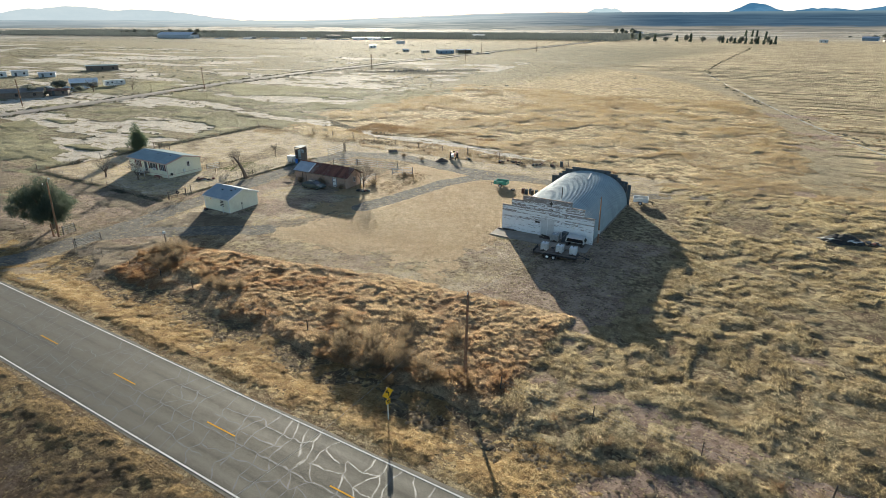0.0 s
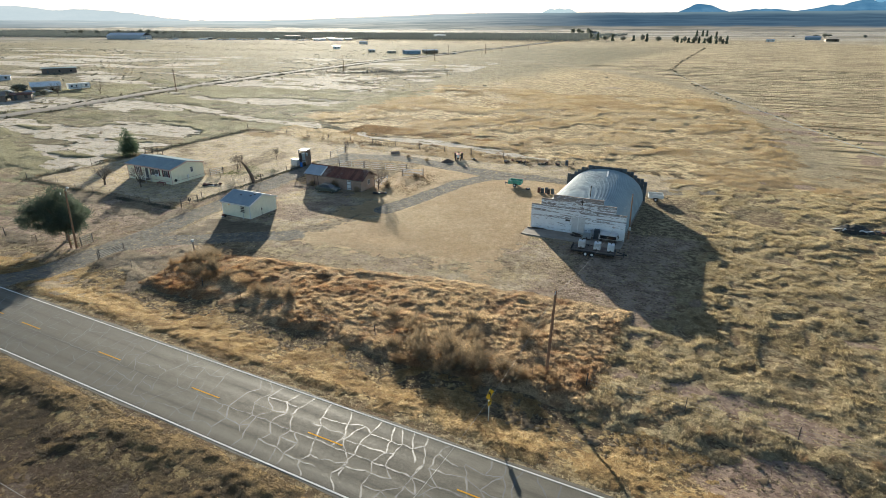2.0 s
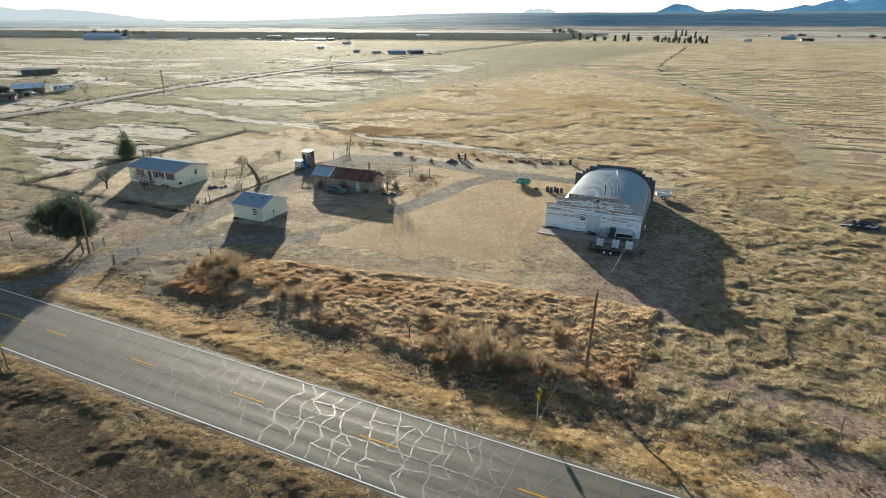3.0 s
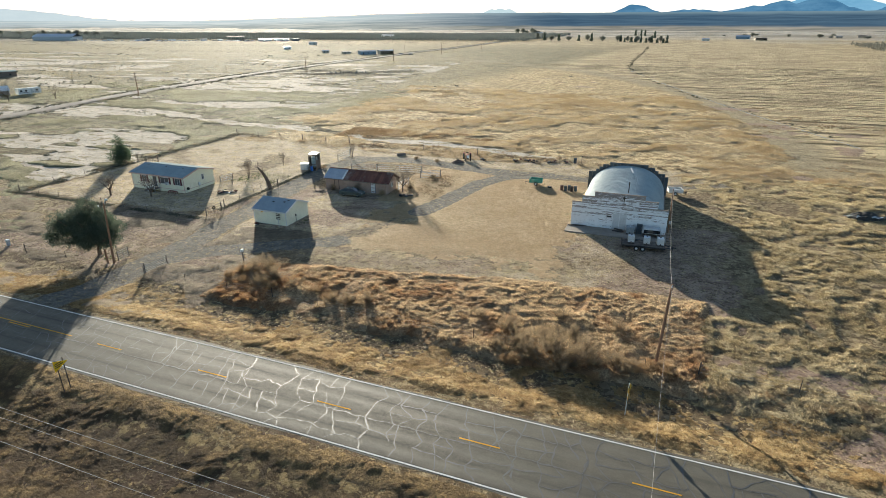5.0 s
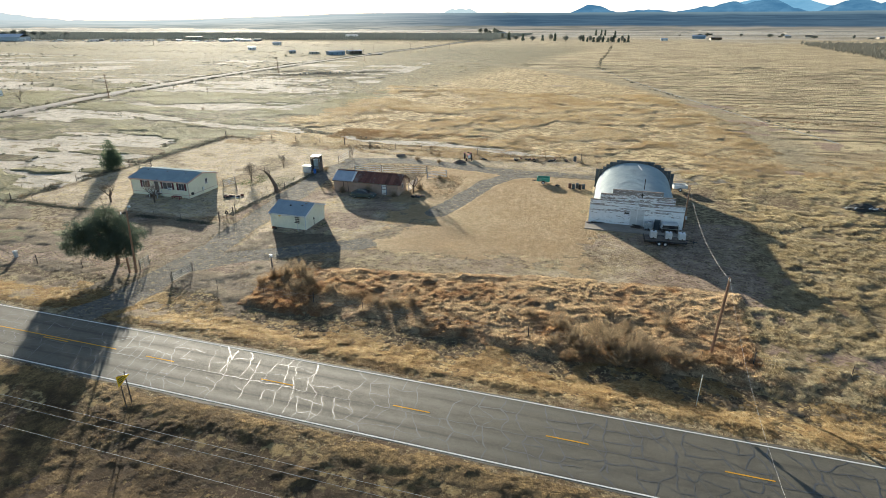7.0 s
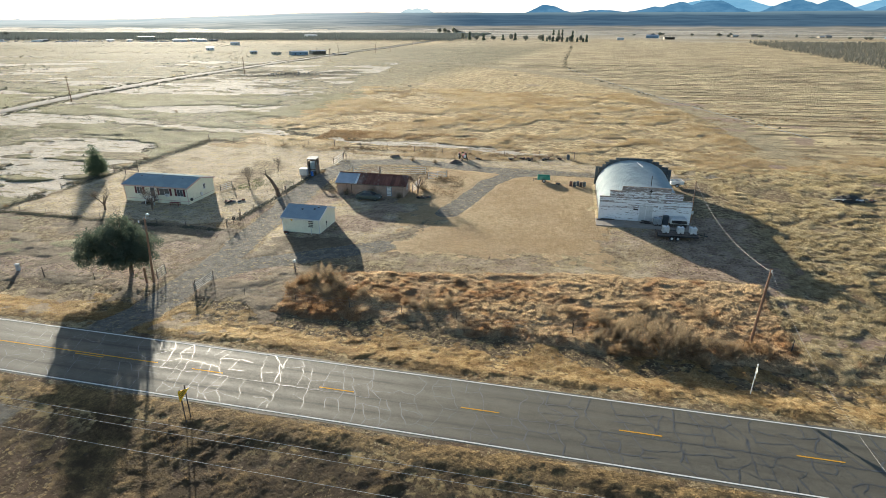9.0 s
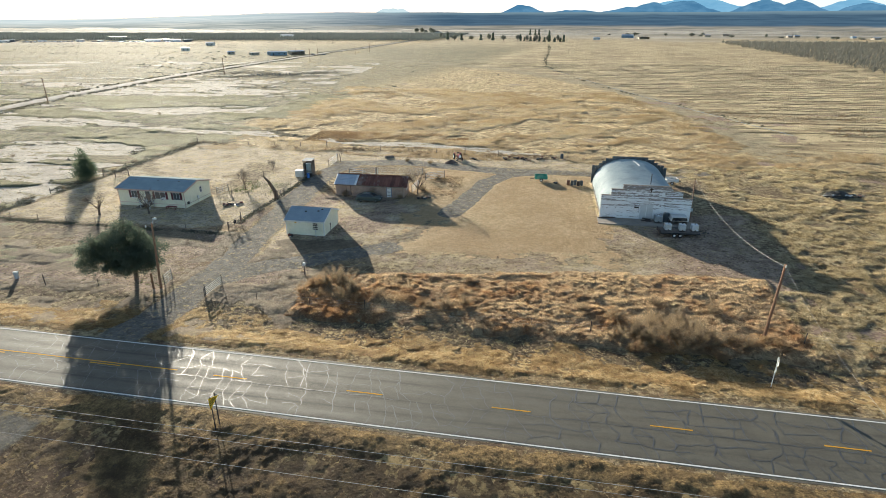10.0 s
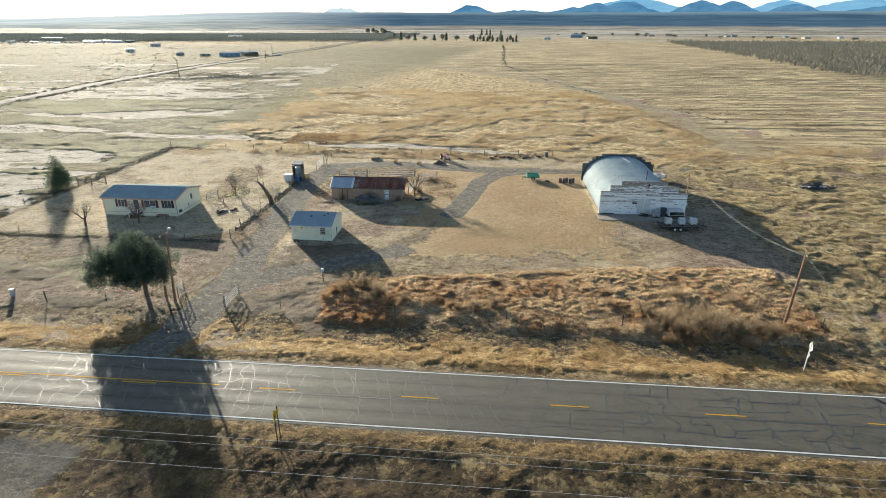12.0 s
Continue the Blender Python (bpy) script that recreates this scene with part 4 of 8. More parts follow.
def build_shed():
    s = thing("adobe_shed", -72.3, 77.9, lz(-72, 77), 0, "old adobe shed with rusted corrugated roof, one third new tin", "shed")
    x0, x1, y0, y1 = -6.3, 6.3, -2.1, 2.3
    eave, ridge = 2.2, 3.45
    ym = 0.1
    gabled(s, x0, x1, y0, y1, eave, ridge, M_ADOBE, M_RUST, 0.25, None, -0.3, roof_parts=False)
    k = (ridge - eave) / (ym - y0)

    def sheet(xa, xb, side, mt, name, label=""):
        """One corrugated sheet from ridge to eave."""
        bm = bmesh.new()
        ye = y0 - 0.3 if side < 0 else y1 + 0.3
        ze = ridge - k * abs(ye - ym)
        n = max(4, int((xb - xa) / 0.045))
        top, bot = [], []
        for i in range(n + 1):
            x = xa + (xb - xa) * i / n
            dz = 0.022 * math.cos(2 * math.pi * (x / 0.18)) + 0.05
            top.append((bm.verts.new((x, ym, ridge + dz + 0.02)), bm.verts.new((x, ym, ridge + dz - 0.01))))
            bot.append((bm.verts.new((x, ye, ze + dz + 0.02)), bm.verts.new((x, ye, ze + dz - 0.01))))
        for i in range(n):
            bm.faces.new((top[i][0], bot[i][0], bot[i + 1][0], top[i + 1][0]))
            bm.faces.new((top[i][1], top[i + 1][1], bot[i + 1][1], bot[i][1]))
            bm.faces.new((bot[i][0], bot[i][1], bot[i + 1][1], bot[i + 1][0]))
        bmesh.ops.recalc_face_normals(bm, faces=bm.faces[:])
        return part(name, bm, mt, s, label)

    x = x0 - 0.25
    i = 0
    while x < x1 + 0.25:
        w = 0.78 if x > -3.2 else 0.95
        new_tin = x < -3.0
        mt = M_TIN if new_tin else M_RUST
        if -3.1 < x < -2.2 and i < 5:
            mt, w = M_WHITE, 0.4
        sheet(x, x + w - 0.012, -1, mt, "roof_sheet", "new blue-white tin sheet" if new_tin else "")
        sheet(x, x + w - 0.012, 1, mt, "roof_sheet")
        x += w
        i += 1
    part("ridge_cap", prism([(ym - 0.22, ridge + 0.0), (ym, ridge + 0.13), (ym + 0.22, ridge + 0.0), (ym, ridge + 0.10)], "x", x0 - 0.1, x1 + 0.2), M_RUST, s)
    part("fascia", bx(x0 - 0.25, x1 + 0.25, y0 - 0.3, y0 - 0.26, eave - 0.26, eave - 0.09), M_WOOD, s, "weathered fascia board")
    d = part("door", bx(3.3, 4.1, y0 - 0.03, y0 + 0.05, -0.1, 1.95), M_WHITE, s, "pale blue white plank door")
    for xx in (3.22, 4.1):
        part("jamb", bx(xx, xx + 0.08, y0 - 0.05, y0, -0.1, 2.0), mat("blue_jamb", (0.10, 0.16, 0.24), (0.14, 0.2, 0.28), 3, 0.7), d)
    for zz in (0.3, 1.0, 1.6):
        part("batten", bx(3.36, 4.04, y0 - 0.05, y0 - 0.03, zz, zz + 0.1), M_WOOD, d)
    for xx in (-4.4, -3.5):
        part("post", bx(xx, xx + 0.09, y0 - 0.06, y0, -0.2, 2.1), M_IRON, s)
    window(s, 0.5, 0.9, 1.7, 0.6, x1, False, "x", 1)
    part("plinth", bx(x0 - 0.08, x1 + 0.08, y0 - 0.08, y1 + 0.08, -0.4, 0.12), M_ADOBE, s)
    return s


def build_hut():
    """Arched steel hut with a stepped false front of boards."""
    q = thing("quonset_hut", -25.3, 71.6, lz(-25, 71), 0, "arched corrugated steel hut with a peeling white stepped board front", "hut")
    half, apex, length = 6.55, 5.12, 20.8
    n, per = 56, 50
    bm = bmesh.new()
    rows = []
    ys = np.arange(0.25, length, 0.065)
    for y in ys:
        d = 0.03 * abs(math.cos(math.pi * y / 0.52)) - 0.10 * math.exp(-(((y % 0.52) - 0.26) / 0.075) ** 2)
        row = []
        for i in range(n + 1):
            a = math.pi * i / n
            c, s_ = math.cos(a), math.sin(a)
            px = half * (abs(c) ** 0.86) * (1 if c > 0 else -1)
            pz = apex * (s_ ** 0.92)
            row.append(bm.verts.new((px + d * c, y, pz + d * s_ - 0.1)))
        rows.append(row)
    for a, b in zip(rows[:-1], rows[1:]):
        for i in range(n):
            bm.faces.new((a[i], b[i], b[i + 1], a[i + 1]))
    bmesh.ops.recalc_face_normals(bm, faces=bm.faces[:])
    shell = smooth(part("arched_roof", bm, M_STEEL, q, "ribbed galvanised steel arch"))
    for s in (-1, 1):
        part("footing", bx(s * half - 0.2, s * half + 0.2, 0.1, length, -0.4, 0.16), M_CONCRETE, q)
    # stepped front wall
    top = [(-6.9, -5.45, 3.8), (-5.45, -3.7, 4.8), (-3.7, 3.55, 5.55), (3.55, 5.4, 4.8), (5.4, 6.9, 3.75)]
    wall_mat = mat("grey_backing_board", (0.30, 0.28, 0.26), (0.38, 0.36, 0.33), 1.5, 0.9)
    for a, b, z in top:
        part("front_wall", bx(a, b, 0.0, 0.14, -0.3, z - 0.01), wall_mat, q)
    for a, b, z in top:
        part("coping", bx(a - 0.03, b + 0.03, -0.06, 0.18, z, z + 0.05), M_WOOD, q)
    # rear wall: stepped sheets of dark ribbed steel
    edges = np.linspace(-6.9, 6.9, 24)
    for a, b in zip(edges[:-1], edges[1:]):
        m_ = abs((a + b) / 2)
        z = 5.45 if m_ < 3.4 else (5.0 if m_ < 4.3 else (4.5 if m_ < 5.2 else (4.05 if m_ < 6.0 else 3.55)))
        bm = bx(a + 0.01, b - 0.01, length + 0.02, length + 0.07, -0.3, z)
        box(bm, a + 0.02, a + 0.09, length - 0.03, length + 0.02, -0.3, z)
        part("rear_sheet", bm, M_DKSTEEL, q)
    # rails behind the parapet
    for z, hx in ((3.4, 6.8), (4.4, 5.2), (5.3, 3.4)):
        part("girt", bx(-hx, hx, length - 0.09, length - 0.03, z - 0.06, z + 0.06), M_DKSTEEL, q)
    # door of two leaves
    d = part("double_door", bx(-0.75, 1.15, -0.05, -0.02, 0.05, 2.5), M_WHITE, q, "white plank double door")
    for xx in (-0.83, 0.18, 1.15):
        part("stile", bx(xx, xx + 0.08, -0.07, -0.045, 0.05, 2.58), M_WHITE, d)
    part("lintel", bx(-0.9, 1.3, -0.08, -0.03, 2.58, 2.68), M_WHITE, d)
    # dark iron cross on the parapet and vent pipe
    c = part("iron_cross", bx(0.52, 0.66, -0.14, -0.07, 4.55, 5.3, 0.02), M_IRON, q, "dark iron cross ornament")
    part("cross_arm", bx(0.33, 0.85, -0.15, -0.08, 4.95, 5.12, 0.03), M_IRON, c)
    part("cross_hub", tb((0.59, -0.17, 5.03), (0.59, -0.08, 5.03), 0.17, 0.17, 12), M_IRON, c)
    part("small_plate", bx(-1.65, -0.95, -0.1, -0.05, 1.85, 2.1, 0.01), M_IRON, q, "dark plate on the boards")
    part("small_plate", bx(-0.1 + 0.4, 0.5 + 0.4, -0.1, -0.05, 4.05, 4.2, 0.01), M_WOOD, q)
    part("vent_pipe", tb((0.95, 3.2, apex - 0.5), (0.95, 3.2, apex + 1.55), 0.06), M_IRON, q, "thin vent pipe")
    # patched seam near the back
    bm = bmesh.new()
    for i in range(5):
        box(bm, 0.35 + 0.12 * i, 0.55 + 0.12 * i, 18.6 - i * 0.75, 19.4 - i * 0.75, apex - 0.10 - 0.006 * i, apex - 0.02)
    part("patch", bm, M_WHITE, q, "pale patch strips on the roof")
    return q, top


def build_front_boards(q, top):
    """Lap boards on the false front; paint worn to grey wood in streaks."""
    m, nt, bs, out = nodes_of("peeling_white_boards")
    P = nt.nodes.new("ShaderNodeTexCoord").outputs["Object"]
    loc = nt.nodes.new("ShaderNodeObjectInfo")
    add = nt.nodes.new("ShaderNodeVectorMath")
    add.operation = "ADD"
    nt.links.new(P, add.inputs[0])
    sc = nt.nodes.new("ShaderNodeVectorMath")
    sc.operation = "SCALE"
    nt.links.new(loc.outputs["Location"], sc.inputs[0])
    sc.inputs["Scale"].default_value = 1.0
    geo = nt.nodes.new("ShaderNodeNewGeometry").outputs["Position"]
    streak = scaled(nt, geo, 0.7, 1.0, 4.5)
    rnd = loc.outputs["Random"]
    wear = mth(nt, "ADD", nd(nt, "ShaderNodeTexNoise").outputs[0], 0.0)
    n1 = nd(nt, "ShaderNodeTexNoise", Scale=1.9, Detail=6, Roughness=0.72)
    nt.links.new(streak, n1.inputs["Vector"])
    w = mth(nt, "ADD", n1.outputs[0], mth(nt, "MULTIPLY", mth(nt, "SUBTRACT", rnd, 0.5), 0.22))
    zsep = nt.nodes.new("ShaderNodeSeparateXYZ")
    nt.links.new(geo, zsep.inputs[0])
    hgt = nt.nodes.new("ShaderNodeMapRange")
    hgt.inputs[1].default_value, hgt.inputs[2].default_value, hgt.inputs[3].default_value, hgt.inputs[4].default_value = 1.2, 4.6, -0.085, 0.055
    nt.links.new(zsep.outputs["Z"], hgt.inputs[0])
    w = mth(nt, "ADD", w, hgt.outputs[0])
    r = nt.nodes.new("ShaderNodeMapRange")
    r.inputs[1].default_value, r.inputs[2].default_value = 0.515, 0.56
    nt.links.new(w, r.inputs[0])
    paint = mixc(nt, noise_fac(nt, geo, 2.0, 5, 0.7), (0.80, 0.80, 0.79), (0.88, 0.88, 0.87))
    bare = mixc(nt, noise_fac(nt, scaled(nt, geo, 1, 1, 6), 4.0, 4, 0.7), (0.15, 0.115, 0.095), (0.34, 0.28, 0.245))
    nt.links.new(mixc(nt, mth(nt, "MULTIPLY", r.outputs[0], 0.9), paint, bare), bs.inputs["Base Color"])
    bs.inputs["Roughness"].default_value = 0.8
    unit = mesh_of("board", prism([(-0.045, 0.0), (-0.02, 1.0), (0.0, 1.0), (0.0, 0.0)], "x", 0.0, 1.0), m)
    rr = random.Random(5)
    z, step = 0.0, 0.16
    while z < 5.5:
        spans = [(a, b) for a, b, t_ in top if z + step * 0.5 < t_]
        lo, hi = min(a for a, b in spans), max(b for a, b in spans)
        ztop = min(z + step, max(t_ for a, b, t_ in top if z + step * 0.5 < t_))
        x = lo
        while x < hi - 0.05:
            ln = rr.uniform(2.0, 4.6)
            e = min(hi, x + ln)
            if hi - e < 0.8:
                e = hi
            ob = new("board", unit)
            ob.parent = q
            ob.matrix_basis = Matrix.Translation((x + 0.004, -0.001, z)) @ Matrix.Diagonal((e - x - 0.008, 1, ztop - z - 0.004, 1))
            x = e
        z += step


build_house()
build_garage()
build_shed()
HUT, HUT_TOP = build_hut()
slab = part("concrete_apron", bx(-32.6, -18.3, 68.2, 71.45, -0.3, 0.10, 0.02), M_CONCRETE)
tagged(slab, "worn concrete apron before the hut", "apron", kind="structure")


# ---- vehicles and loose things in the yard ----
def wheel(parent, x, y, r, w, rim_mat, side=1):
    """A wheel with its axle along y, standing on the ground of its thing."""
    bm = bmesh.new()
    prof = [(0.55 * r, -w / 2), (0.9 * r, -w / 2), (r, -w * 0.3), (r, w * 0.3), (0.9 * r, w / 2), (0.55 * r, w / 2)]
    rings = []
    for i in range(20):
        a = 2 * math.pi * i / 20
        rings.append([bm.verts.new((x + math.cos(a) * p, y + q, r + math.sin(a) * p)) for p, q in prof])
    for i in range(20):
        for j in range(6):
            bm.faces.new((rings[i][j], rings[(i + 1) % 20][j], rings[(i + 1) % 20][(j + 1) % 6], rings[i][(j + 1) % 6]))
    bmesh.ops.recalc_face_normals(bm, faces=bm.faces[:])
    wh = part("wheel", bm, M_RUBBER, parent, "black tyre")
    rim = tube(bmesh.new(), (x, y - w * 0.38, r), (x, y + w * 0.38, r), r * 0.56, r * 0.56, 16)
    tube(rim, (x, y - w * 0.5, r), (x, y + w * 0.5, r), r * 0.2, r * 0.2, 10)
    part("rim", rim, rim_mat, wh, "pale wheel rim")
    return wh


def sedan(x, y, rz):
    c = thing("sedan_car", x, y, lz(x, y), rz, "dark grey green saloon car parked before the shed", "car")
    bm = bmesh.new()
    prof = [(-2.2, 0.35), (-2.28, 0.55), (-2.2, 0.88), (-1.65, 0.97), (-0.9, 0.98), (0.8, 0.95), (1.75, 0.84), (2.15, 0.68), (2.2, 0.45), (2.1, 0.28), (-2.05, 0.28)]
    rows = []
    for yy, k in ((-0.86, 0.94), (-0.80, 1.0), (0.80, 1.0), (0.86, 0.94)):
        rows.append([bm.verts.new((px * k, yy, 0.28 + (pz - 0.28) * (0.9 + 0.1 * (k == 1)))) for px, pz in prof])
    n = len(prof)
    for a, b in zip(rows[:-1], rows[1:]):
        for i in range(n):
            bm.faces.new((a[i], a[(i + 1) % n], b[(i + 1) % n], b[i]))
    bm.faces.new(rows[0])
    bm.faces.new(rows[-1][::-1])
    bmesh.ops.recalc_face_normals(bm, faces=bm.faces[:])
    body = part("body", bm, M_CARPAINT, c)
    bm = bmesh.new()
    lo = [(-1.75, 0.97, 0.76), (1.0, 0.95, 0.76)]
    a = [bm.verts.new(v) for v in ((-1.95, -0.74, 0.95), (1.15, -0.74, 0.93), (1.15, 0.74, 0.93), (-1.95, 0.74, 0.95))]
    b = [bm.verts.new(v) for v in ((-0.85, -0.56, 1.38), (0.2, -0.56, 1.38), (0.2, 0.56, 1.38), (-0.85, 0.56, 1.38))]
    for i in range(4):
        bm.faces.new((a[i], a[(i + 1) % 4], b[(i + 1) % 4], b[i]))
    bm.faces.new(b)
    bmesh.ops.recalc_face_normals(bm, faces=bm.faces[:])
    part("glasshouse", bm, M_GLASS, c, "dark car windows")
    bm = bmesh.new()
    box(bm, -0.95, 0.28, -0.58, 0.58, 1.365, 1.42, 0.025)
    for s in (-1, 1):
        tube(bm, (0.25, s * 0.57, 1.38), (1.18, s * 0.75, 0.93), 0.035, 0.035, 6)
        tube(bm, (-0.9, s * 0.57, 1.38), (-1.95, s * 0.75, 0.95), 0.06, 0.06, 6)
        tube(bm, (-0.35, s * 0.58, 1.38), (-0.35, s * 0.76, 0.95), 0.035, 0.035, 6)
    part("roof", bm, M_CARPAINT, c)
    for wx in (-1.35, 1.35):
        for s in (-1, 1):
            wheel(c, wx, s * 0.76, 0.32, 0.2, M_CHROME)
    for s in (-1, 1):
        part("headlight", bx(2.0, 2.17, s * 0.62 - 0.17, s * 0.62 + 0.17, 0.55, 0.7, 0.03), M_CHROME, c, "clear headlight")
        part("tail_light", bx(-2.27, -2.15, s * 0.6 - 0.18, s * 0.6 + 0.18, 0.66, 0.82, 0.02), M_RED, c, "red tail light")
        part("mirror", bx(0.75, 0.9, s * 0.93 - 0.09, s * 0.93 + 0.09, 0.95, 1.08, 0.02), M_CARPAINT, c)
        part("side_trim", bx(-1.9, 1.9, s * 0.86 - 0.012 * (s > 0), s * 0.86 + 0.012 * (s < 0) + 0.004, 0.56, 0.62), M_BLACK, c)
    part("bumper", bx(2.1, 2.26, -0.75, 0.75, 0.32, 0.5, 0.04), M_CARPAINT, c)
    part("bumper", bx(-2.36, -2.2, -0.75, 0.75, 0.34, 0.54, 0.04), M_CARPAINT, c)
    return c


def bed_trailer(x, y, rz, paint, label):
    """A trailer made from a pickup bed; its tongue points along +x."""
    t = thing("pickup_bed_trailer", x, y, lz(x, y), rz, label, "trailer")
    for s in (-1, 1):
        prof = [(-1.2, 0.55), (-0.5, 0.55), (-0.42, 0.8), (-0.2, 0.92), (0.1, 0.92), (0.32, 0.8), (0.4, 0.55), (1.2, 0.55), (1.2, 1.15), (-1.2, 1.15)]
        lo, hi = sorted((s * 0.88, s * 0.80))
        part("side_panel", prism(prof, "y", lo, hi), paint, t)
        part("top_rail", bx(-1.22, 1.22, min(s * 0.92, s * 0.78), max(s * 0.92, s * 0.78), 1.15, 1.21, 0.015), paint, t)
        part("wheel_tub", bx(-0.45, 0.35, min(s * 0.8, s * 0.55), max(s * 0.8, s * 0.55), 0.62, 0.92, 0.05), paint, t)
        wheel(t, -0.05, s * 0.78, 0.34, 0.2, M_WHITE)
        part("tail_light", bx(-1.23, -1.2, s * 0.72 - 0.06, s * 0.72 + 0.06, 0.75, 1.0), M_RED, t)
    part("tailgate", bx(-1.25, -1.2, -0.8, 0.8, 0.55, 1.15, 0.01), paint, t)
    part("front_panel", bx(1.15, 1.2, -0.8, 0.8, 0.55, 1.2, 0.01), paint, t)
    part("floor", bx(-1.19, 1.14, -0.79, 0.79, 0.55, 0.6), M_IRON, t)
    part("axle", tb((-0.05, -0.8, 0.34), (-0.05, 0.8, 0.34), 0.05), M_IRON, t)
    bm = bmesh.new()
    for s in (-1, 1):
        tube(bm, (1.1, s * 0.5, 0.52), (2.1, 0.0, 0.48), 0.045, 0.045, 6)
    part("tongue", bm, M_IRON, t, "rusty drawbar")
    part("jack", tb((1.95, 0.1, 0.0), (1.95, 0.1, 0.7), 0.035), M_IRON, t)
    return t


def flat_trailer(x, y, rz):
    t = thing("flatbed_trailer", x, y, lz(x, y), rz, "black flatbed trailer with twin axles carrying three tanks", "trailer")
    z = 0.62
    for i in range(10):
        part("deck_plank", bx(-2.6, 2.9, -1.0 + i * 0.2, -0.81 + i * 0.2, z, z + 0.05), M_WOOD, t)
    for s in (-1, 1):
        part("side_rail", bx(-2.65, 2.95, s * 1.03 - 0.03, s * 1.03 + 0.03, z - 0.14, z + 0.07), M_BLACK, t)
        part("fender", prism([(-1.15, 0.58), (-0.95, 0.78), (0.35, 0.78), (0.55, 0.58), (0.5, 0.56), (0.33, 0.75), (-0.93, 0.75), (-1.1, 0.56)], "y", min(s * 1.07, s * 1.3), max(s * 1.07, s * 1.3)), M_BLACK, t)
        for wx in (-0.72, 0.12):
            wheel(t, wx, s * 1.18, 0.34, 0.2, M_WHITE)
    for xx in (-2.65, 2.95):
        part("end_rail", bx(xx - 0.03, xx + 0.03, -1.03, 1.03, z - 0.14, z + 0.07), M_BLACK, t)
    for wx in (-0.72, 0.12):
        part("axle", tb((wx, -1.1, 0.34), (wx, 1.1, 0.34), 0.05), M_BLACK, t)
    bm = bmesh.new()
    for s in (-1, 1):
        tube(bm, (2.9, s * 0.7, z - 0.1), (4.3, 0, z - 0.12), 0.05, 0.05, 6)
    part("tongue", bm, M_BLACK, t, "black drawbar")
    part("jack", tb((4.05, 0.12, 0.0), (4.05, 0.12, 0.95), 0.04), M_BLACK, t)
    part("coupler", bx(4.25, 4.5, -0.07, 0.07, z - 0.2, z - 0.06, 0.02), M_BLACK, t)
    part("ramp", bx(-2.72, -2.66, -0.95, 0.95, z - 0.1, z + 0.35), M_IRON, t)
    return t


def tote_thing(x, y, z, rz, grey=False):
    label = "white caged plastic tank on its pallet"
    t = thing("water_tote", x, y, z, rz, label if not grey else "grey caged plastic tank standing on the apron", "tank", "caged tanks")
    body = mat("aged_plastic", (0.42, 0.45, 0.47), (0.5, 0.53, 0.55), 2, 0.45) if grey else M_POLY
    part("bottle", bx(-0.5, 0.5, -0.5, 0.5, 0.16, 1.10, 0.1), body, t)
    part("cap", tb((0, 0, 1.12), (0, 0, 1.18), 0.13, 0.12, 12), M_IRON if not grey else M_WHITE, t)
    part("valve", bx(-0.1, 0.1, -0.64, -0.55, 0.17, 0.34, 0.02), M_IRON, t)
    pal = bmesh.new()
    for yy in (-0.5, 0.0, 0.5):
        box(pal, -0.5, 0.5, yy - 0.06, yy + 0.06, 0.0, 0.1)
    box(pal, -0.52, 0.52, -0.58, 0.58, 0.1, 0.15)
    part("pallet", pal, M_IRON, t)
    cage = bmesh.new()
    r = 0.012
    for zz in (0.22, 0.42, 0.62, 0.82, 1.02):
        for s in (-1, 1):
            box(cage, -0.54, 0.54, s * 0.575 - r, s * 0.575 + r, zz, zz + 2 * r)
            box(cage, s * 0.525 - r, s * 0.525 + r, -0.58, 0.58, zz, zz + 2 * r)
    for k in range(6):
        for s in (-1, 1):
            xx, yy = -0.5 + 0.2 * k, -0.56 + 0.224 * k
            box(cage, xx - r, xx + r, s * 0.59 - r, s * 0.59 + r, 0.15, 1.1)
            box(cage, s * 0.54 - r, s * 0.54 + r, yy - r, yy + r, 0.15, 1.1)
    part("cage", cage, M_ALU, t, "galvanised wire cage")
    return t


sedan(-71.6, 73.35, 4)
bed_trailer(-41.9, 92.1, 184, M_TEAL, "teal green trailer made from a pickup bed")
bed_trailer(-16.9, 94.3, 12, M_WHITE, "white trailer made from a pickup bed behind the hut")
TX, TY = -21.5, 65.15
flat_trailer(TX, TY, 4)
z0 = lz(TX, TY) + 0.67
for x, y, rz in ((-22.95, 65.1, 4), (-20.9, 65.2, 2), (-19.15, 65.35, 6)):
    tank = tote_thing(x, y, z0, rz)
    tank.scale = (0.8, 0.85, 1.0)
tote_thing(-23.35, 70.35, 0.10, 3, True)


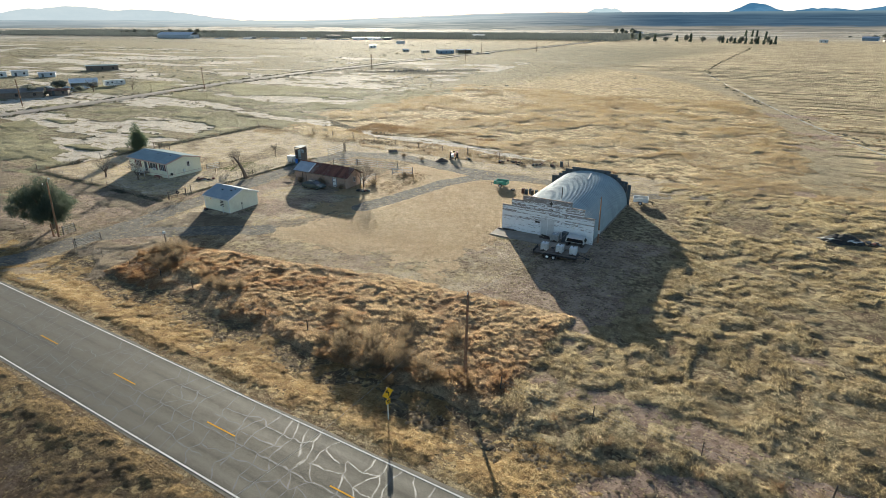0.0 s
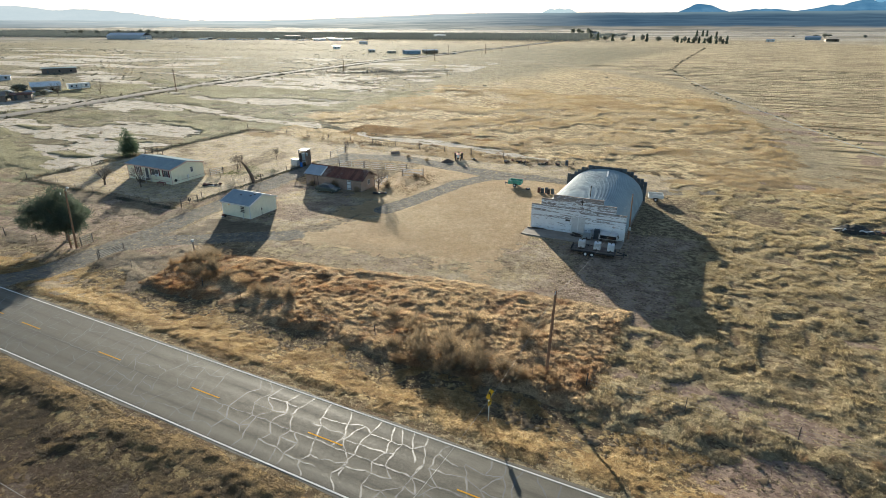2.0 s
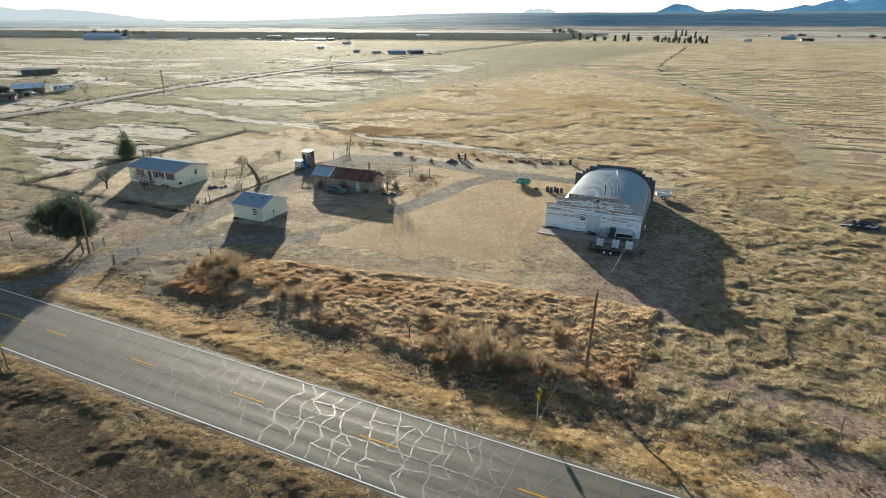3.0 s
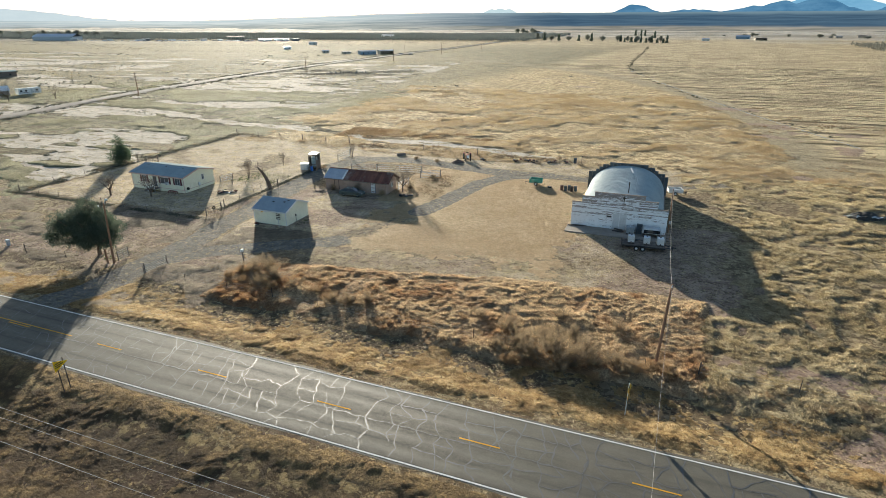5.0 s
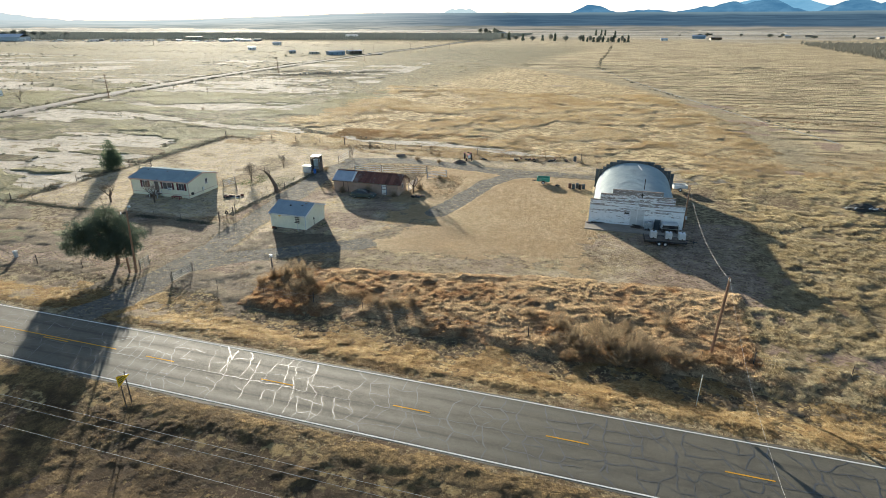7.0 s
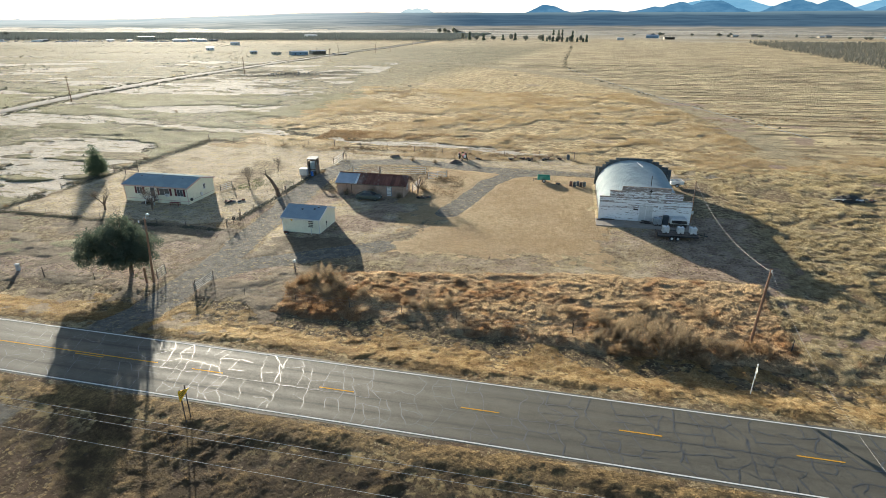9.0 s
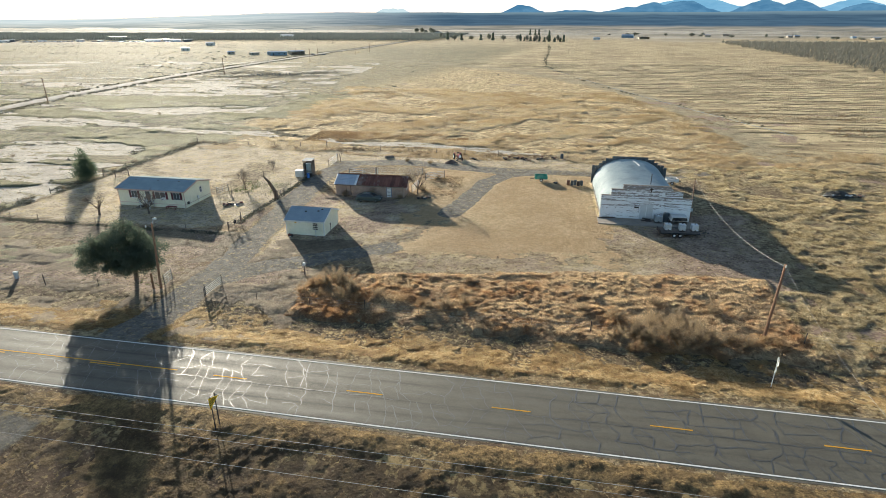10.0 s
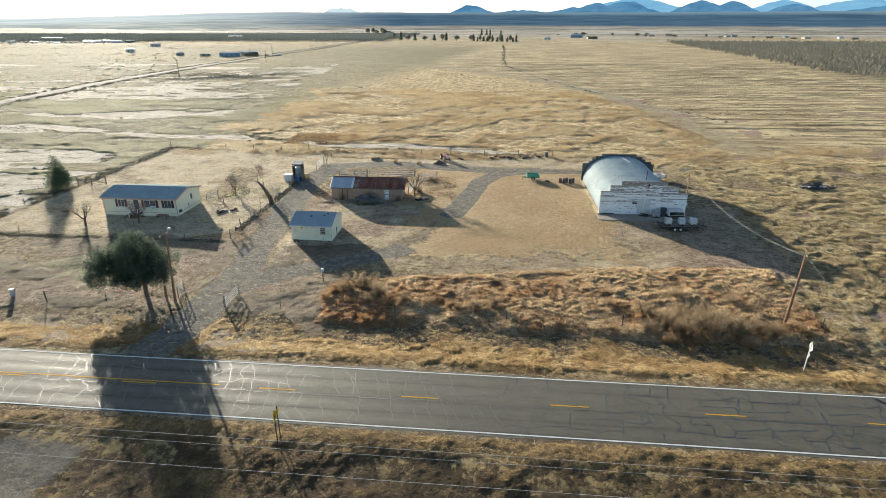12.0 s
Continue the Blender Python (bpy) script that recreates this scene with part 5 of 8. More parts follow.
def camper_shell():
    c = thing("camper_shell", -20.35, 70.3, 0.42, 3, "white pickup camper shell raised on blocks on the apron", "camper shell")
    bm = bmesh.new()
    a = [bm.verts.new(v) for v in ((-1.35, -0.82, 0.25), (1.35, -0.82, 0.25), (1.35, 0.82, 0.25), (-1.35, 0.82, 0.25))]
    b = [bm.verts.new(v) for v in ((-1.2, -0.70, 1.0), (1.1, -0.70, 1.0), (1.1, 0.70, 1.0), (-1.2, 0.70, 1.0))]
    for i in range(4):
        bm.faces.new((a[i], a[(i + 1) % 4], b[(i + 1) % 4], b[i]))
    bm.faces.new(b)
    bm.faces.new(a[::-1])
    bmesh.ops.bevel(bm, geom=bm.edges[:], offset=0.06, segments=2, affect="EDGES")
    part("shell", bm, M_WHITE, c)
    for xx in (-1.0, 1.0):
        part("block", bx(xx - 0.15, xx + 0.15, -0.75, 0.75, -0.32, 0.26), M_IRON, c, "dark timber block")
    bm = bmesh.new()
    vs = [bm.verts.new(v) for v in ((-1.15, -0.845, 0.36), (1.15, -0.845, 0.36), (1.05, -0.765, 0.82), (-1.08, -0.765, 0.82))]
    bm.faces.new(vs)
    bmesh.ops.solidify(bm, geom=bm.faces[:], thickness=0.02)
    part("side_window", bm, M_GLASS, c, "long dark side window")
    bm = bmesh.new()
    vs = [bm.verts.new(v) for v in ((1.345, -0.6, 0.40), (1.345, 0.6, 0.40), (1.19, 0.5, 0.84), (1.19, -0.5, 0.84))]
    bm.faces.new(vs)
    bmesh.ops.solidify(bm, geom=bm.faces[:], thickness=0.02)
    part("end_window", bm, M_GLASS, c)


camper_shell()


def box_thing(name, x, y, z, rz, dims, mt, label, cat, bevel=0.03, extra=None):
    t = thing(name, x, y, z, rz, label, cat)
    a, b, c = dims
    part("body", bx(-a / 2, a / 2, -b / 2, b / 2, 0, c, bevel), mt, t)
    if extra:
        extra(t, a, b, c)
    return t


def fridge_door(t, a, b, c):
    part("door", bx(-a / 2 + 0.03, a / 2 - 0.03, -b / 2 - 0.03, -b / 2, 0.1, c - 0.08, 0.01), M_DKSTEEL, t)
    part("handle", tb((a / 2 - 0.12, -b / 2 - 0.06, 0.7), (a / 2 - 0.12, -b / 2 - 0.06, 1.1), 0.015), M_CHROME, t)


box_thing("metal_cabinet", -22.1, 70.75, 0.10, 2, (0.8, 0.55, 1.45), M_DKSTEEL, "dark steel cabinet against the hut front", "cabinet", 0.02, fridge_door)
def timbers(x, y, n, label, seed, size=(2.2, 0.16), mt=None, cat="timber pile", spread=0.9, stack=False):
    rr = random.Random(seed)
    t = thing("timber_pile", x, y, lz(x, y) if y < 68 or y > 71.5 or x < -33 else 0.10, rr.uniform(-8, 8), label, cat)
    for i in range(n):
        ln = size[0] * rr.uniform(0.4, 1.1)
        w = size[1] * rr.uniform(0.6, 1.1)
        bm = bx(-ln / 2, ln / 2, -w / 2, w / 2, 0, w * 0.8, 0.008)
        o = part("timber", bm, mt or M_WOOD, t)
        o.matrix_basis = pose(rr.uniform(-spread, spread) * 0.4, rr.uniform(-spread, spread) * 0.5, (i // 3) * 0.10 + 0.0, 0, rr.uniform(-2, 2), rr.uniform(-90, 90) if not stack else rr.uniform(-12, 12))
    return t


timbers(-24.9, 70.5, 7, "dark timbers and scrap before the hut door", 1, (1.6, 0.2), M_IRON, stack=True, spread=0.6)
timbers(-31.0, 71.0, 3, "dark beam lying along the foot of the hut front", 2, (2.6, 0.22), M_IRON, stack=True, spread=0.2)


def junk(x, y, seed, label, size=1.3, n=12):
    """A low heap of scrap: bent bars, boxes, wheels and sheets."""
    rr = random.Random(seed)
    t = thing("scrap_heap", x, y, lz(x, y) - 0.02, rr.uniform(0, 360), label, "scrap heap", "scrap in the yard")
    for i in range(n):
        px, py = rr.gauss(0, size * 0.5), rr.gauss(0, size * 0.35)
        k = i % 4
        if k == 0:
            o = part("scrap_bar", tb((-0.5, 0, 0.05), (0.5, 0, 0.12), 0.04, 0.03, 6), M_IRON, t)
        elif k == 1:
            o = part("scrap_box", bx(-0.25, 0.25, -0.18, 0.18, 0, 0.3, 0.03), rr.choice((M_IRON, M_DKSTEEL, M_RUST)), t)
        elif k == 2:
            bm = bmesh.new()
            rg = [[bm.verts.new((math.cos(2 * math.pi * a / 14) * p, math.sin(2 * math.pi * a / 14) * p, q)) for p, q in ((0.18, 0.0), (0.33, 0.0), (0.36, 0.1), (0.33, 0.2), (0.18, 0.2))] for a in range(14)]
            for a in range(14):
                for b in range(5):
                    bm.faces.new((rg[a][b], rg[(a + 1) % 14][b], rg[(a + 1) % 14][(b + 1) % 5], rg[a][(b + 1) % 5]))
            bmesh.ops.recalc_face_normals(bm, faces=bm.faces[:])
            o = part("old_tyre", bm, M_RUBBER, t)
        else:
            o = part("plank", bx(-0.7, 0.7, -0.08, 0.08, 0.0, 0.05), rr.choice((M_WOOD, M_WOOD, M_WHITE)), t)
        o.matrix_basis = pose(px, py, rr.uniform(0, 0.12), rr.uniform(-8, 8), rr.uniform(-14, 14), rr.uniform(0, 360))
    return t


junk(-50.3, 109.3, 1, "dark scrap lying by the back fence", 1.2, 10)
junk(-46.2, 110.6, 2, "scrap iron and dead branches by the back fence", 1.8, 18)
junk(-42.2, 111.4, 3, "scrap sheets and timber by the back fence", 1.4, 12)
junk(-38.9, 111.6, 6, "small scrap by the back fence", 0.8, 7)
junk(-57.6, 108.4, 7, "rusty scrap near the tractor", 0.8, 6)
junk(-62.3, 76.2, 4, "heap of old tyres and wheels beside the shed", 1.2, 16)
junk(-94.7, 66.9, 5, "ring of timbers and scrap beside the house", 1.6, 18)
junk(15.2, 91.6, 8, "dark scrap and pale poles in the grass", 1.2, 10)
junk(-77.6, 55.0 - 0.6, 9, "small stones and scrap by the outbuilding wall", 0.5, 5)


def barrel(x, y, z, mt, label, h=0.88, r=0.29):
    b = thing("barrel", x, y, z, 0, label, "barrel", "yard barrels")
    bm = bmesh.new()
    prof = [(0.0, 0.0), (r, 0.0), (r, 0.27 * h), (r * 1.04, 0.32 * h), (r, 0.37 * h), (r, 0.62 * h), (r * 1.04, 0.67 * h), (r, 0.72 * h), (r, h), (r * 0.93, h), (r * 0.93, h - 0.03), (0.0, h - 0.03)]
    rg = [[bm.verts.new((math.cos(2 * math.pi * a / 16) * p, math.sin(2 * math.pi * a / 16) * p, q)) for p, q in prof] for a in range(16)]
    for a in range(16):
        for k in range(len(prof) - 1):
            bm.faces.new((rg[a][k], rg[(a + 1) % 16][k], rg[(a + 1) % 16][k + 1], rg[a][k + 1]))
    bmesh.ops.remove_doubles(bm, verts=bm.verts[:], dist=0.0005)
    bmesh.ops.recalc_face_normals(bm, faces=bm.faces[:])
    part("drum", bm, mt, b)
    part("bung", tb((r * 0.5, 0, h - 0.03), (r * 0.5, 0, h + 0.01), 0.04), M_IRON, b)
    return b


M_RUSTBARREL = mat("rusty_drum", (0.15, 0.07, 0.05), (0.22, 0.11, 0.08), 2, 0.7, 0.2)
for i, (x, y, mt, lb) in enumerate(((-36.6, 90.0, M_RUSTBARREL, "rusty steel drum"), (-35.9, 89.8, M_DKSTEEL, "dark grey drum"), (-35.3, 90.4, M_DKSTEEL, "dark grey drum"), (-34.7, 89.7, M_IRON, "dark iron drum"), (-34.1, 90.1, M_DKSTEEL, "blue grey drum"))):
    barrel(x, y, lz(x, y), mt, lb + " standing beside the hut", 0.95)
barrel(-37.4, 112.7, lz(-37.4, 112.7), M_DKSTEEL, "dark blue drum by the back fence", 1.1, 0.34)
barrel(-88.35, 85.95, lz(-88, 86), M_BLUE, "bright blue plastic drum by the tank stand", 0.95)


def old_tyre(x, y):
    t = thing("loose_tyre", x, y, lz(x, y), 0, "old black tyre lying on the yard grass", "tyre")
    bm = bmesh.new()
    prof = ((0.2, 0.0), (0.38, 0.0), (0.43, 0.1), (0.38, 0.22), (0.2, 0.22), (0.24, 0.11))
    rg = [[bm.verts.new((math.cos(2 * math.pi * a / 18) * p, math.sin(2 * math.pi * a / 18) * p, q)) for p, q in prof] for a in range(18)]
    for a in range(18):
        for b in range(6):
            bm.faces.new((rg[a][b], rg[(a + 1) % 18][b], rg[(a + 1) % 18][(b + 1) % 6], rg[a][(b + 1) % 6]))
    bmesh.ops.recalc_face_normals(bm, faces=bm.faces[:])
    part("casing", bm, M_RUBBER, t)
    part("rim", tb((0, 0, 0.06), (0, 0, 0.16), 0.22, 0.22, 16), M_WHITE, t)


old_tyre(-39.0, 90.9)


def tractor(x, y, rz):
    t = thing("old_tractor", x, y, lz(x, y), rz, "old red and pale grey farm tractor", "tractor")
    part("bonnet", bx(0.1, 1.7, -0.28, 0.28, 0.85, 1.4, 0.08), M_ORANGE, t)
    part("grille", bx(1.7, 1.78, -0.26, 0.26, 0.75, 1.38, 0.03), M_WHITE, t, "pale front grille")
    part("chassis", bx(-0.9, 1.7, -0.22, 0.22, 0.5, 0.85, 0.04), M_IRON, t)
    for s in (-1, 1):
        wheel(t, -0.75, s * 0.75, 0.68, 0.34, M_WHITE)
        w = wheel(t, 1.4, s * 0.6, 0.38, 0.2, M_WHITE)
        part("mudguard", bx(-1.2, -0.3, s * 0.62 - 0.2, s * 0.62 + 0.2, 1.36, 1.43, 0.03), M_ORANGE, t)
    part("axle", tb((-0.75, -0.8, 0.68), (-0.75, 0.8, 0.68), 0.09), M_IRON, t)
    part("front_axle", tb((1.4, -0.62, 0.4), (1.4, 0.62, 0.4), 0.06), M_IRON, t)
    part("seat", bx(-0.85, -0.45, -0.22, 0.22, 1.1, 1.2, 0.04), M_BLACK, t)
    part("steering_column", tb((0.1, 0, 1.3), (-0.2, 0, 1.6), 0.03), M_IRON, t)
    part("steering_wheel", tb((-0.2, 0, 1.6), (-0.22, 0, 1.62), 0.22, 0.22, 14), M_BLACK, t)
    part("exhaust", tb((0.9, 0.15, 1.38), (0.9, 0.15, 2.0), 0.035), M_IRON, t)
    return t


tractor(-60.9, 107.3, -68)


def dirt_pile(x, y, r, h, seed, label):
    xs = np.linspace(-1, 1, 19)
    X, Y = np.meshgrid(xs, xs)
    d = np.hypot(X, Y)
    Z = np.clip(1 - d, 0, 1) ** 0.8 * h * (0.7 + 0.6 * fb(X * 9 + seed * 7, Y * 9, 4, 3)) - 0.08
    co = np.c_[X.ravel() * r, Y.ravel() * r * 0.7, Z.ravel()]
    i = (np.arange(18)[:, None] * 19 + np.arange(18)[None, :]).ravel()
    me = from_arrays("dirt_pile", co, np.c_[i, i + 1, i + 20, i + 19], mat("brown_earth", (0.12, 0.085, 0.065), (0.19, 0.14, 0.105), 2, 0.95, bump=0.5))
    ob = tagged(new("dirt_pile", me), label, "dirt pile")
    ob.matrix_basis = pose(x, y, lz(x, y), 0, 0, seed * 40)


dirt_pile(-62.0, 104.0, 1.7, 0.75, 1, "low pile of dark earth near the tractor")


def black_heap(x, y):
    """Crumpled black sheeting over brush, with pale boards and poles thrown on it."""
    t = thing("sheeted_heap", x, y, lz(x, y), 10, "heap under crumpled black sheeting with pale boards on it", "heap")
    xs = np.linspace(-1, 1, 33)
    X, Y = np.meshgrid(xs, xs)
    d = np.hypot(X, Y) + 0.35 * (fb(X * 6, Y * 6, 3, 2) - 0.5)
    Z = np.clip(1 - d, 0, 1) ** 0.6 * 1.15 * (0.45 + 1.1 * fb(X * 11, Y * 11, 3.4, 4)) - 0.12
    i = (np.arange(32)[:, None] * 33 + np.arange(32)[None, :]).ravel()
    me = from_arrays("sheeting", np.c_[X.ravel() * 2.9, Y.ravel() * 1.7, Z.ravel()], np.c_[i, i + 1, i + 34, i + 33], mat("black_sheeting", (0.03, 0.028, 0.024), (0.06, 0.055, 0.046), 3, 0.7, bump=0.4))
    o = new("sheeting", me)
    o.parent = t
    rr = random.Random(4)
    for k in range(9):
        ln = rr.uniform(0.9, 2.2)
        b = part("board", bx(-ln / 2, ln / 2, -0.09, 0.09, 0, 0.05), M_WHITE if k % 3 else M_WOOD, t, "pale thrown board")
        b.matrix_basis = pose(rr.choice((-1.9, 1.1)) + rr.uniform(-0.7, 0.7), rr.uniform(-1.1, -0.3), 0.35 + rr.uniform(0, 0.25), rr.uniform(-12, 12), rr.uniform(-14, 14), rr.uniform(-60, 60))


black_heap(11.6, 91.2)


def trough(x, y, rz):
    t = thing("feed_trough", x, y, lz(x, y), rz, "tipped dark wooden trough by the back track", "trough")
    part("panel", prism([(-0.35, 0.0), (0.35, 0.0), (0.2, 0.5), (0.1, 0.5)], "x", -1.0, 1.0), M_WOOD, t)
    part("end_board", bx(-1.06, -1.0, -0.4, 0.4, 0, 0.45), M_WOOD, t)


trough(-76.8, 106.0, 35)


def tank_stand():
    x, y = -88.9, 88.0
    t = thing("tank_stand", x, y, lz(x, y), 4, "open timber stand with a water tank under a dark tin roof", "tank stand")
    for px in (-0.85, 0.85):
        for py in (-0.85, 0.85):
            part("post", bx(px - 0.07, px + 0.07, py - 0.07, py + 0.07, -0.1, 3.15), M_WOOD, t)
    for zz in (1.0, 3.05):
        for s in (-1, 1):
            part("beam", bx(-0.95, 0.95, s * 0.85 - 0.05, s * 0.85 + 0.05, zz, zz + 0.12), M_WOOD, t)
    part("back_wall", bx(-0.78, 0.78, 0.86, 0.9, 0.0, 3.0), M_WOOD, t, "grey plank back wall")
    part("side_wall", bx(-0.9, -0.86, -0.78, 0.78, 0.0, 2.6), M_WOOD, t)
    part("side_wall", bx(0.86, 0.9, -0.78, 0.78, 0.0, 2.0), M_WOOD, t)
    part("roof", prism([(-1.0, 3.18), (1.0, 3.34), (1.0, 3.39), (-1.0, 3.23)], "x", -1.0, 1.0), M_DKSTEEL, t, "dark tin sheet roof")
    tank = part("tank", tb((0, 0, 0.6), (0, 0, 2.45), 0.66, 0.66, 20), M_STEEL, t, "grey round water tank with a pale lid")
    part("lid", tb((0, 0, 2.45), (0, 0, 2.6), 0.62, 0.3, 20), M_POLY, tank)
    part("platform", bx(-0.8, 0.8, -0.8, 0.8, 0.45, 0.6), M_WOOD, t)
    b = box_thing("well_box", -90.4, 86.6, lz(-90, 86), 4, (1.55, 1.2, 1.3), M_WHITE, "white plastered box beside the tank stand", "well box", 0.04)
    part("lid", bx(-0.84, 0.84, -0.66, 0.66, 1.3, 1.38, 0.02), M_WHITE, b)


tank_stand()


M_DARKRED = mat("faded_dark_red_paint", (0.20, 0.04, 0.035), (0.27, 0.065, 0.055), 2, 0.6)


def bench(x, y, rz):
    b = thing("garden_bench", x, y, lz(x, y), rz, "low dark red wooden bench before the house", "bench")
    for i in range(3):
        part("seat_slat", bx(-0.9, 0.9, -0.25 + i * 0.2, -0.08 + i * 0.2, 0.42, 0.47), M_DARKRED, b)
    for s in (-1, 1):
        for yy in (-0.2, 0.3):
            part("leg", bx(s * 0.78 - 0.04, s * 0.78 + 0.04, yy - 0.04, yy + 0.04, 0, 0.42), M_DARKRED, b)


bench(-103.0, 62.75, 0)


# ---- fences and gates ----
def fence(name, pts, gap, label, post_h=1.25, wires=3, post_mat=None, r=0.05, mesh_dirt=False):
    f = thing(name, *pts[0], 0, 0, label, "fence")
    base = Vector((*pts[0], 0))
    for a, b in zip(pts[:-1], pts[1:]):
        L = math.hypot(b[0] - a[0], b[1] - a[1])
        n = max(1, round(L / gap))
        for i in range(n + (b == pts[-1])):
            x, y = a[0] + (b[0] - a[0]) * i / n, a[1] + (b[1] - a[1]) * i / n
            z = lz(x, y)
            rr = random.Random(int(x * 31 + y * 17))
            big = i == 0
            part("post", tb((x - base.x, y - base.y, z - 0.2), (x - base.x + rr.uniform(-0.05, 0.05), y - base.y + rr.uniform(-0.05, 0.05), z + post_h * rr.uniform(0.9, 1.08) + 0.25 * big), r * (1.6 if big else 1), r * (1.5 if big else 0.9), 6), post_mat or M_IRON, f)
        for k in range(wires):
            zz = post_h * (0.3 + 0.6 * k / max(1, wires - 1))
            part("wire", tb((a[0] - base.x, a[1] - base.y, lz(*a) + zz), (b[0] - base.x, b[1] - base.y, lz(*b) + zz), 0.006, 0.006, 4), M_WIRE, f)
    return f


fence("wire_fence", [(-15.5, 35.6), (8, 35.9), (34, 36.4)], 7.9, "wire fence with thin steel posts along the field", 1.2, 3, M_IRON, 0.035)
fence("wire_fence", [(-79.2, 34.6), (-60, 34.4), (-36, 34.2), (-20, 34.8)], 6.5, "wire fence with thin steel posts in the roadside brush", 1.15, 3, M_IRON, 0.03)
fence("wire_fence", [(-130.4, 53.6), (-89.0, 53.5)], 5.2, "sagging wire fence before the house yard", 1.2, 4, M_WOOD, 0.045)
fence("wire_fence", [(-130.4, 53.6), (-130.4, 80.0), (-130.0, 112.8)], 6.0, "wire fence with old posts west of the house", 1.2, 3, M_WOOD, 0.05)
fence("wire_fence", [(-130.0, 112.8), (-95, 113.5), (-60, 112.4), (-36, 113.2)], 7.0, "wire fence with wooden posts behind the yard", 1.5, 3, M_WOOD, 0.07)
fence("wire_fence", [(-88.5, 59.6), (-88.4, 71.0), (-88.6, 85.0)], 4.0, "wire fence along the drive by the house", 1.1, 4, M_WOOD, 0.045)
fence("wire_fence", [(-105.5, 71.8), (-97, 71.6), (-90.2, 71.4)], 4.0, "low wire fence from the house to the dead tree", 1.0, 3, M_WOOD, 0.04)
fence("wire_fence", [(-87.6, 101.2), (-87.5, 112.8)], 5.5, "wire fence by the back gate", 1.3, 3, M_WOOD, 0.06)
fence("wire_fence", [(-120, 33.8), (-100, 34.0), (-86.4, 35.2)], 7.0, "wire fence west of the drive", 1.15, 3, M_IRON, 0.035)
fence("wire_fence", [(-238, 150), (-236, 230), (-232, 330)], 9.0, "wire fence beside the dirt lane", 1.3, 2, M_WOOD, 0.07)


def pipe_gate(x0, y0, x1, y1, h, bars, mt, label, r=0.035, lift=0.15, posts=None, brace=True, tyre=False, post_r=0.06):
    L = math.hypot(x1 - x0, y1 - y0)
    g = thing("gate", x0, y0, (lz(x0, y0) + lz(x1, y1)) / 2, math.degrees(math.atan2(y1 - y0, x1 - x0)), label, "gate")
    for i in range(bars):
        z = lift + (h - lift) * i / (bars - 1)
        part("bar", tb((0.1, 0, z), (L - 0.1, 0, z), r, r, 8), mt, g)
    for xx in (0.1, L / 2, L - 0.1):
        part("upright", tb((xx, 0, lift - r), (xx, 0, h + r), r, r, 8), mt, g)
    if brace:
        part("brace", tb((0.1, 0.03, h), (L - 0.1, 0.03, lift), r * 0.8, r * 0.8, 6), mt, g)
    for xx in (0, L):
        part("gate_post", tb((xx, 0, -0.3), (xx, 0, h + 0.12), post_r, post_r * 0.93, 8), posts or M_WOOD, g)
    if tyre:
        bm = bmesh.new()
        rg = [[bm.verts.new((L / 2 + math.cos(2 * math.pi * a / 16) * p, q, h * 0.75 + math.sin(2 * math.pi * a / 16) * p)) for p, q in ((0.16, -0.16), (0.28, -0.16), (0.3, -0.1), (0.28, -0.04), (0.16, -0.04))] for a in range(16)]
        for a in range(16):
            for b in range(5):
                bm.faces.new((rg[a][b], rg[(a + 1) % 16][b], rg[(a + 1) % 16][(b + 1) % 5], rg[a][(b + 1) % 5]))
        bmesh.ops.recalc_face_normals(bm, faces=bm.faces[:])
        part("hung_tyre", bm, M_RUBBER, g, "small tyre hung on the gate")
    return g


pipe_gate(-79.2, 34.4, -79.15, 38.0, 1.0, 5, M_PALEPIPE, "pale pipe gate swung open beside the drive", 0.035, post_r=0.045)
pipe_gate(-85.55, 36.2, -85.8, 38.0, 1.3, 5, M_PALEPIPE, "pale pipe gate swung open by the pole", 0.035, post_r=0.045)
pipe_gate(-87.85, 54.65, -87.6, 57.9, 1.35, 4, M_WOOD, "grey timber yard gate with a tyre hung on it", 0.038, tyre=True)
pipe_gate(-87.95, 71.3, -87.4, 73.0, 1.5, 5, M_WOOD, "small grey gate beside the dead tree", 0.035)
pipe_gate(-87.5, 95.2, -87.8, 101.0, 1.5, 4, M_WHITE, "pale pipe gate across the back track", 0.035)
pipe_gate(-80.8, 89.4, -75.6, 91.0, 1.4, 4, M_WHITE, "white pipe corral panel behind the shed", 0.04)
pipe_gate(-75.4, 91.0, -66.0, 92.6, 1.4, 4, M_WHITE, "long white pipe corral panel behind the shed", 0.04, brace=False)
pipe_gate(-65.2, 79.2, -64.9, 83.4, 1.4, 5, M_WHITE, "white pipe corral panel beside the shed", 0.04)
pipe_gate(-64.6, 88.6, -61.2, 91.0, 1.4, 5, M_WHITE, "white pipe corral panel leaning by the brush", 0.04)
pipe_gate(-127.0, 79.2, -124.8, 80.4, 1.5, 5, M_WOOD, "grey timber gate behind the house", 0.03)
pipe_gate(-100.2, 72.0, -99.4, 74.6, 1.2, 4, M_WHITE, "low white gate panel beside the house", 0.03)
p = thing("junction_box", -104.9, 34.9, lz(-104.9, 34.9), 12, "grey junction box with a white lid beside the fence", "junction box")
part("cabinet", bx(-0.2, 0.2, -0.15, 0.15, -0.1, 0.72, 0.02), M_TIN, p)
part("lid", bx(-0.24, 0.24, -0.18, 0.18, 0.72, 0.88, 0.03), M_WHITE, p, "white lid")
p = thing("fence_post", -70.2, 42.0, lz(-70.2, 42), 0, "wooden post with a white cap beside the drive", "post")
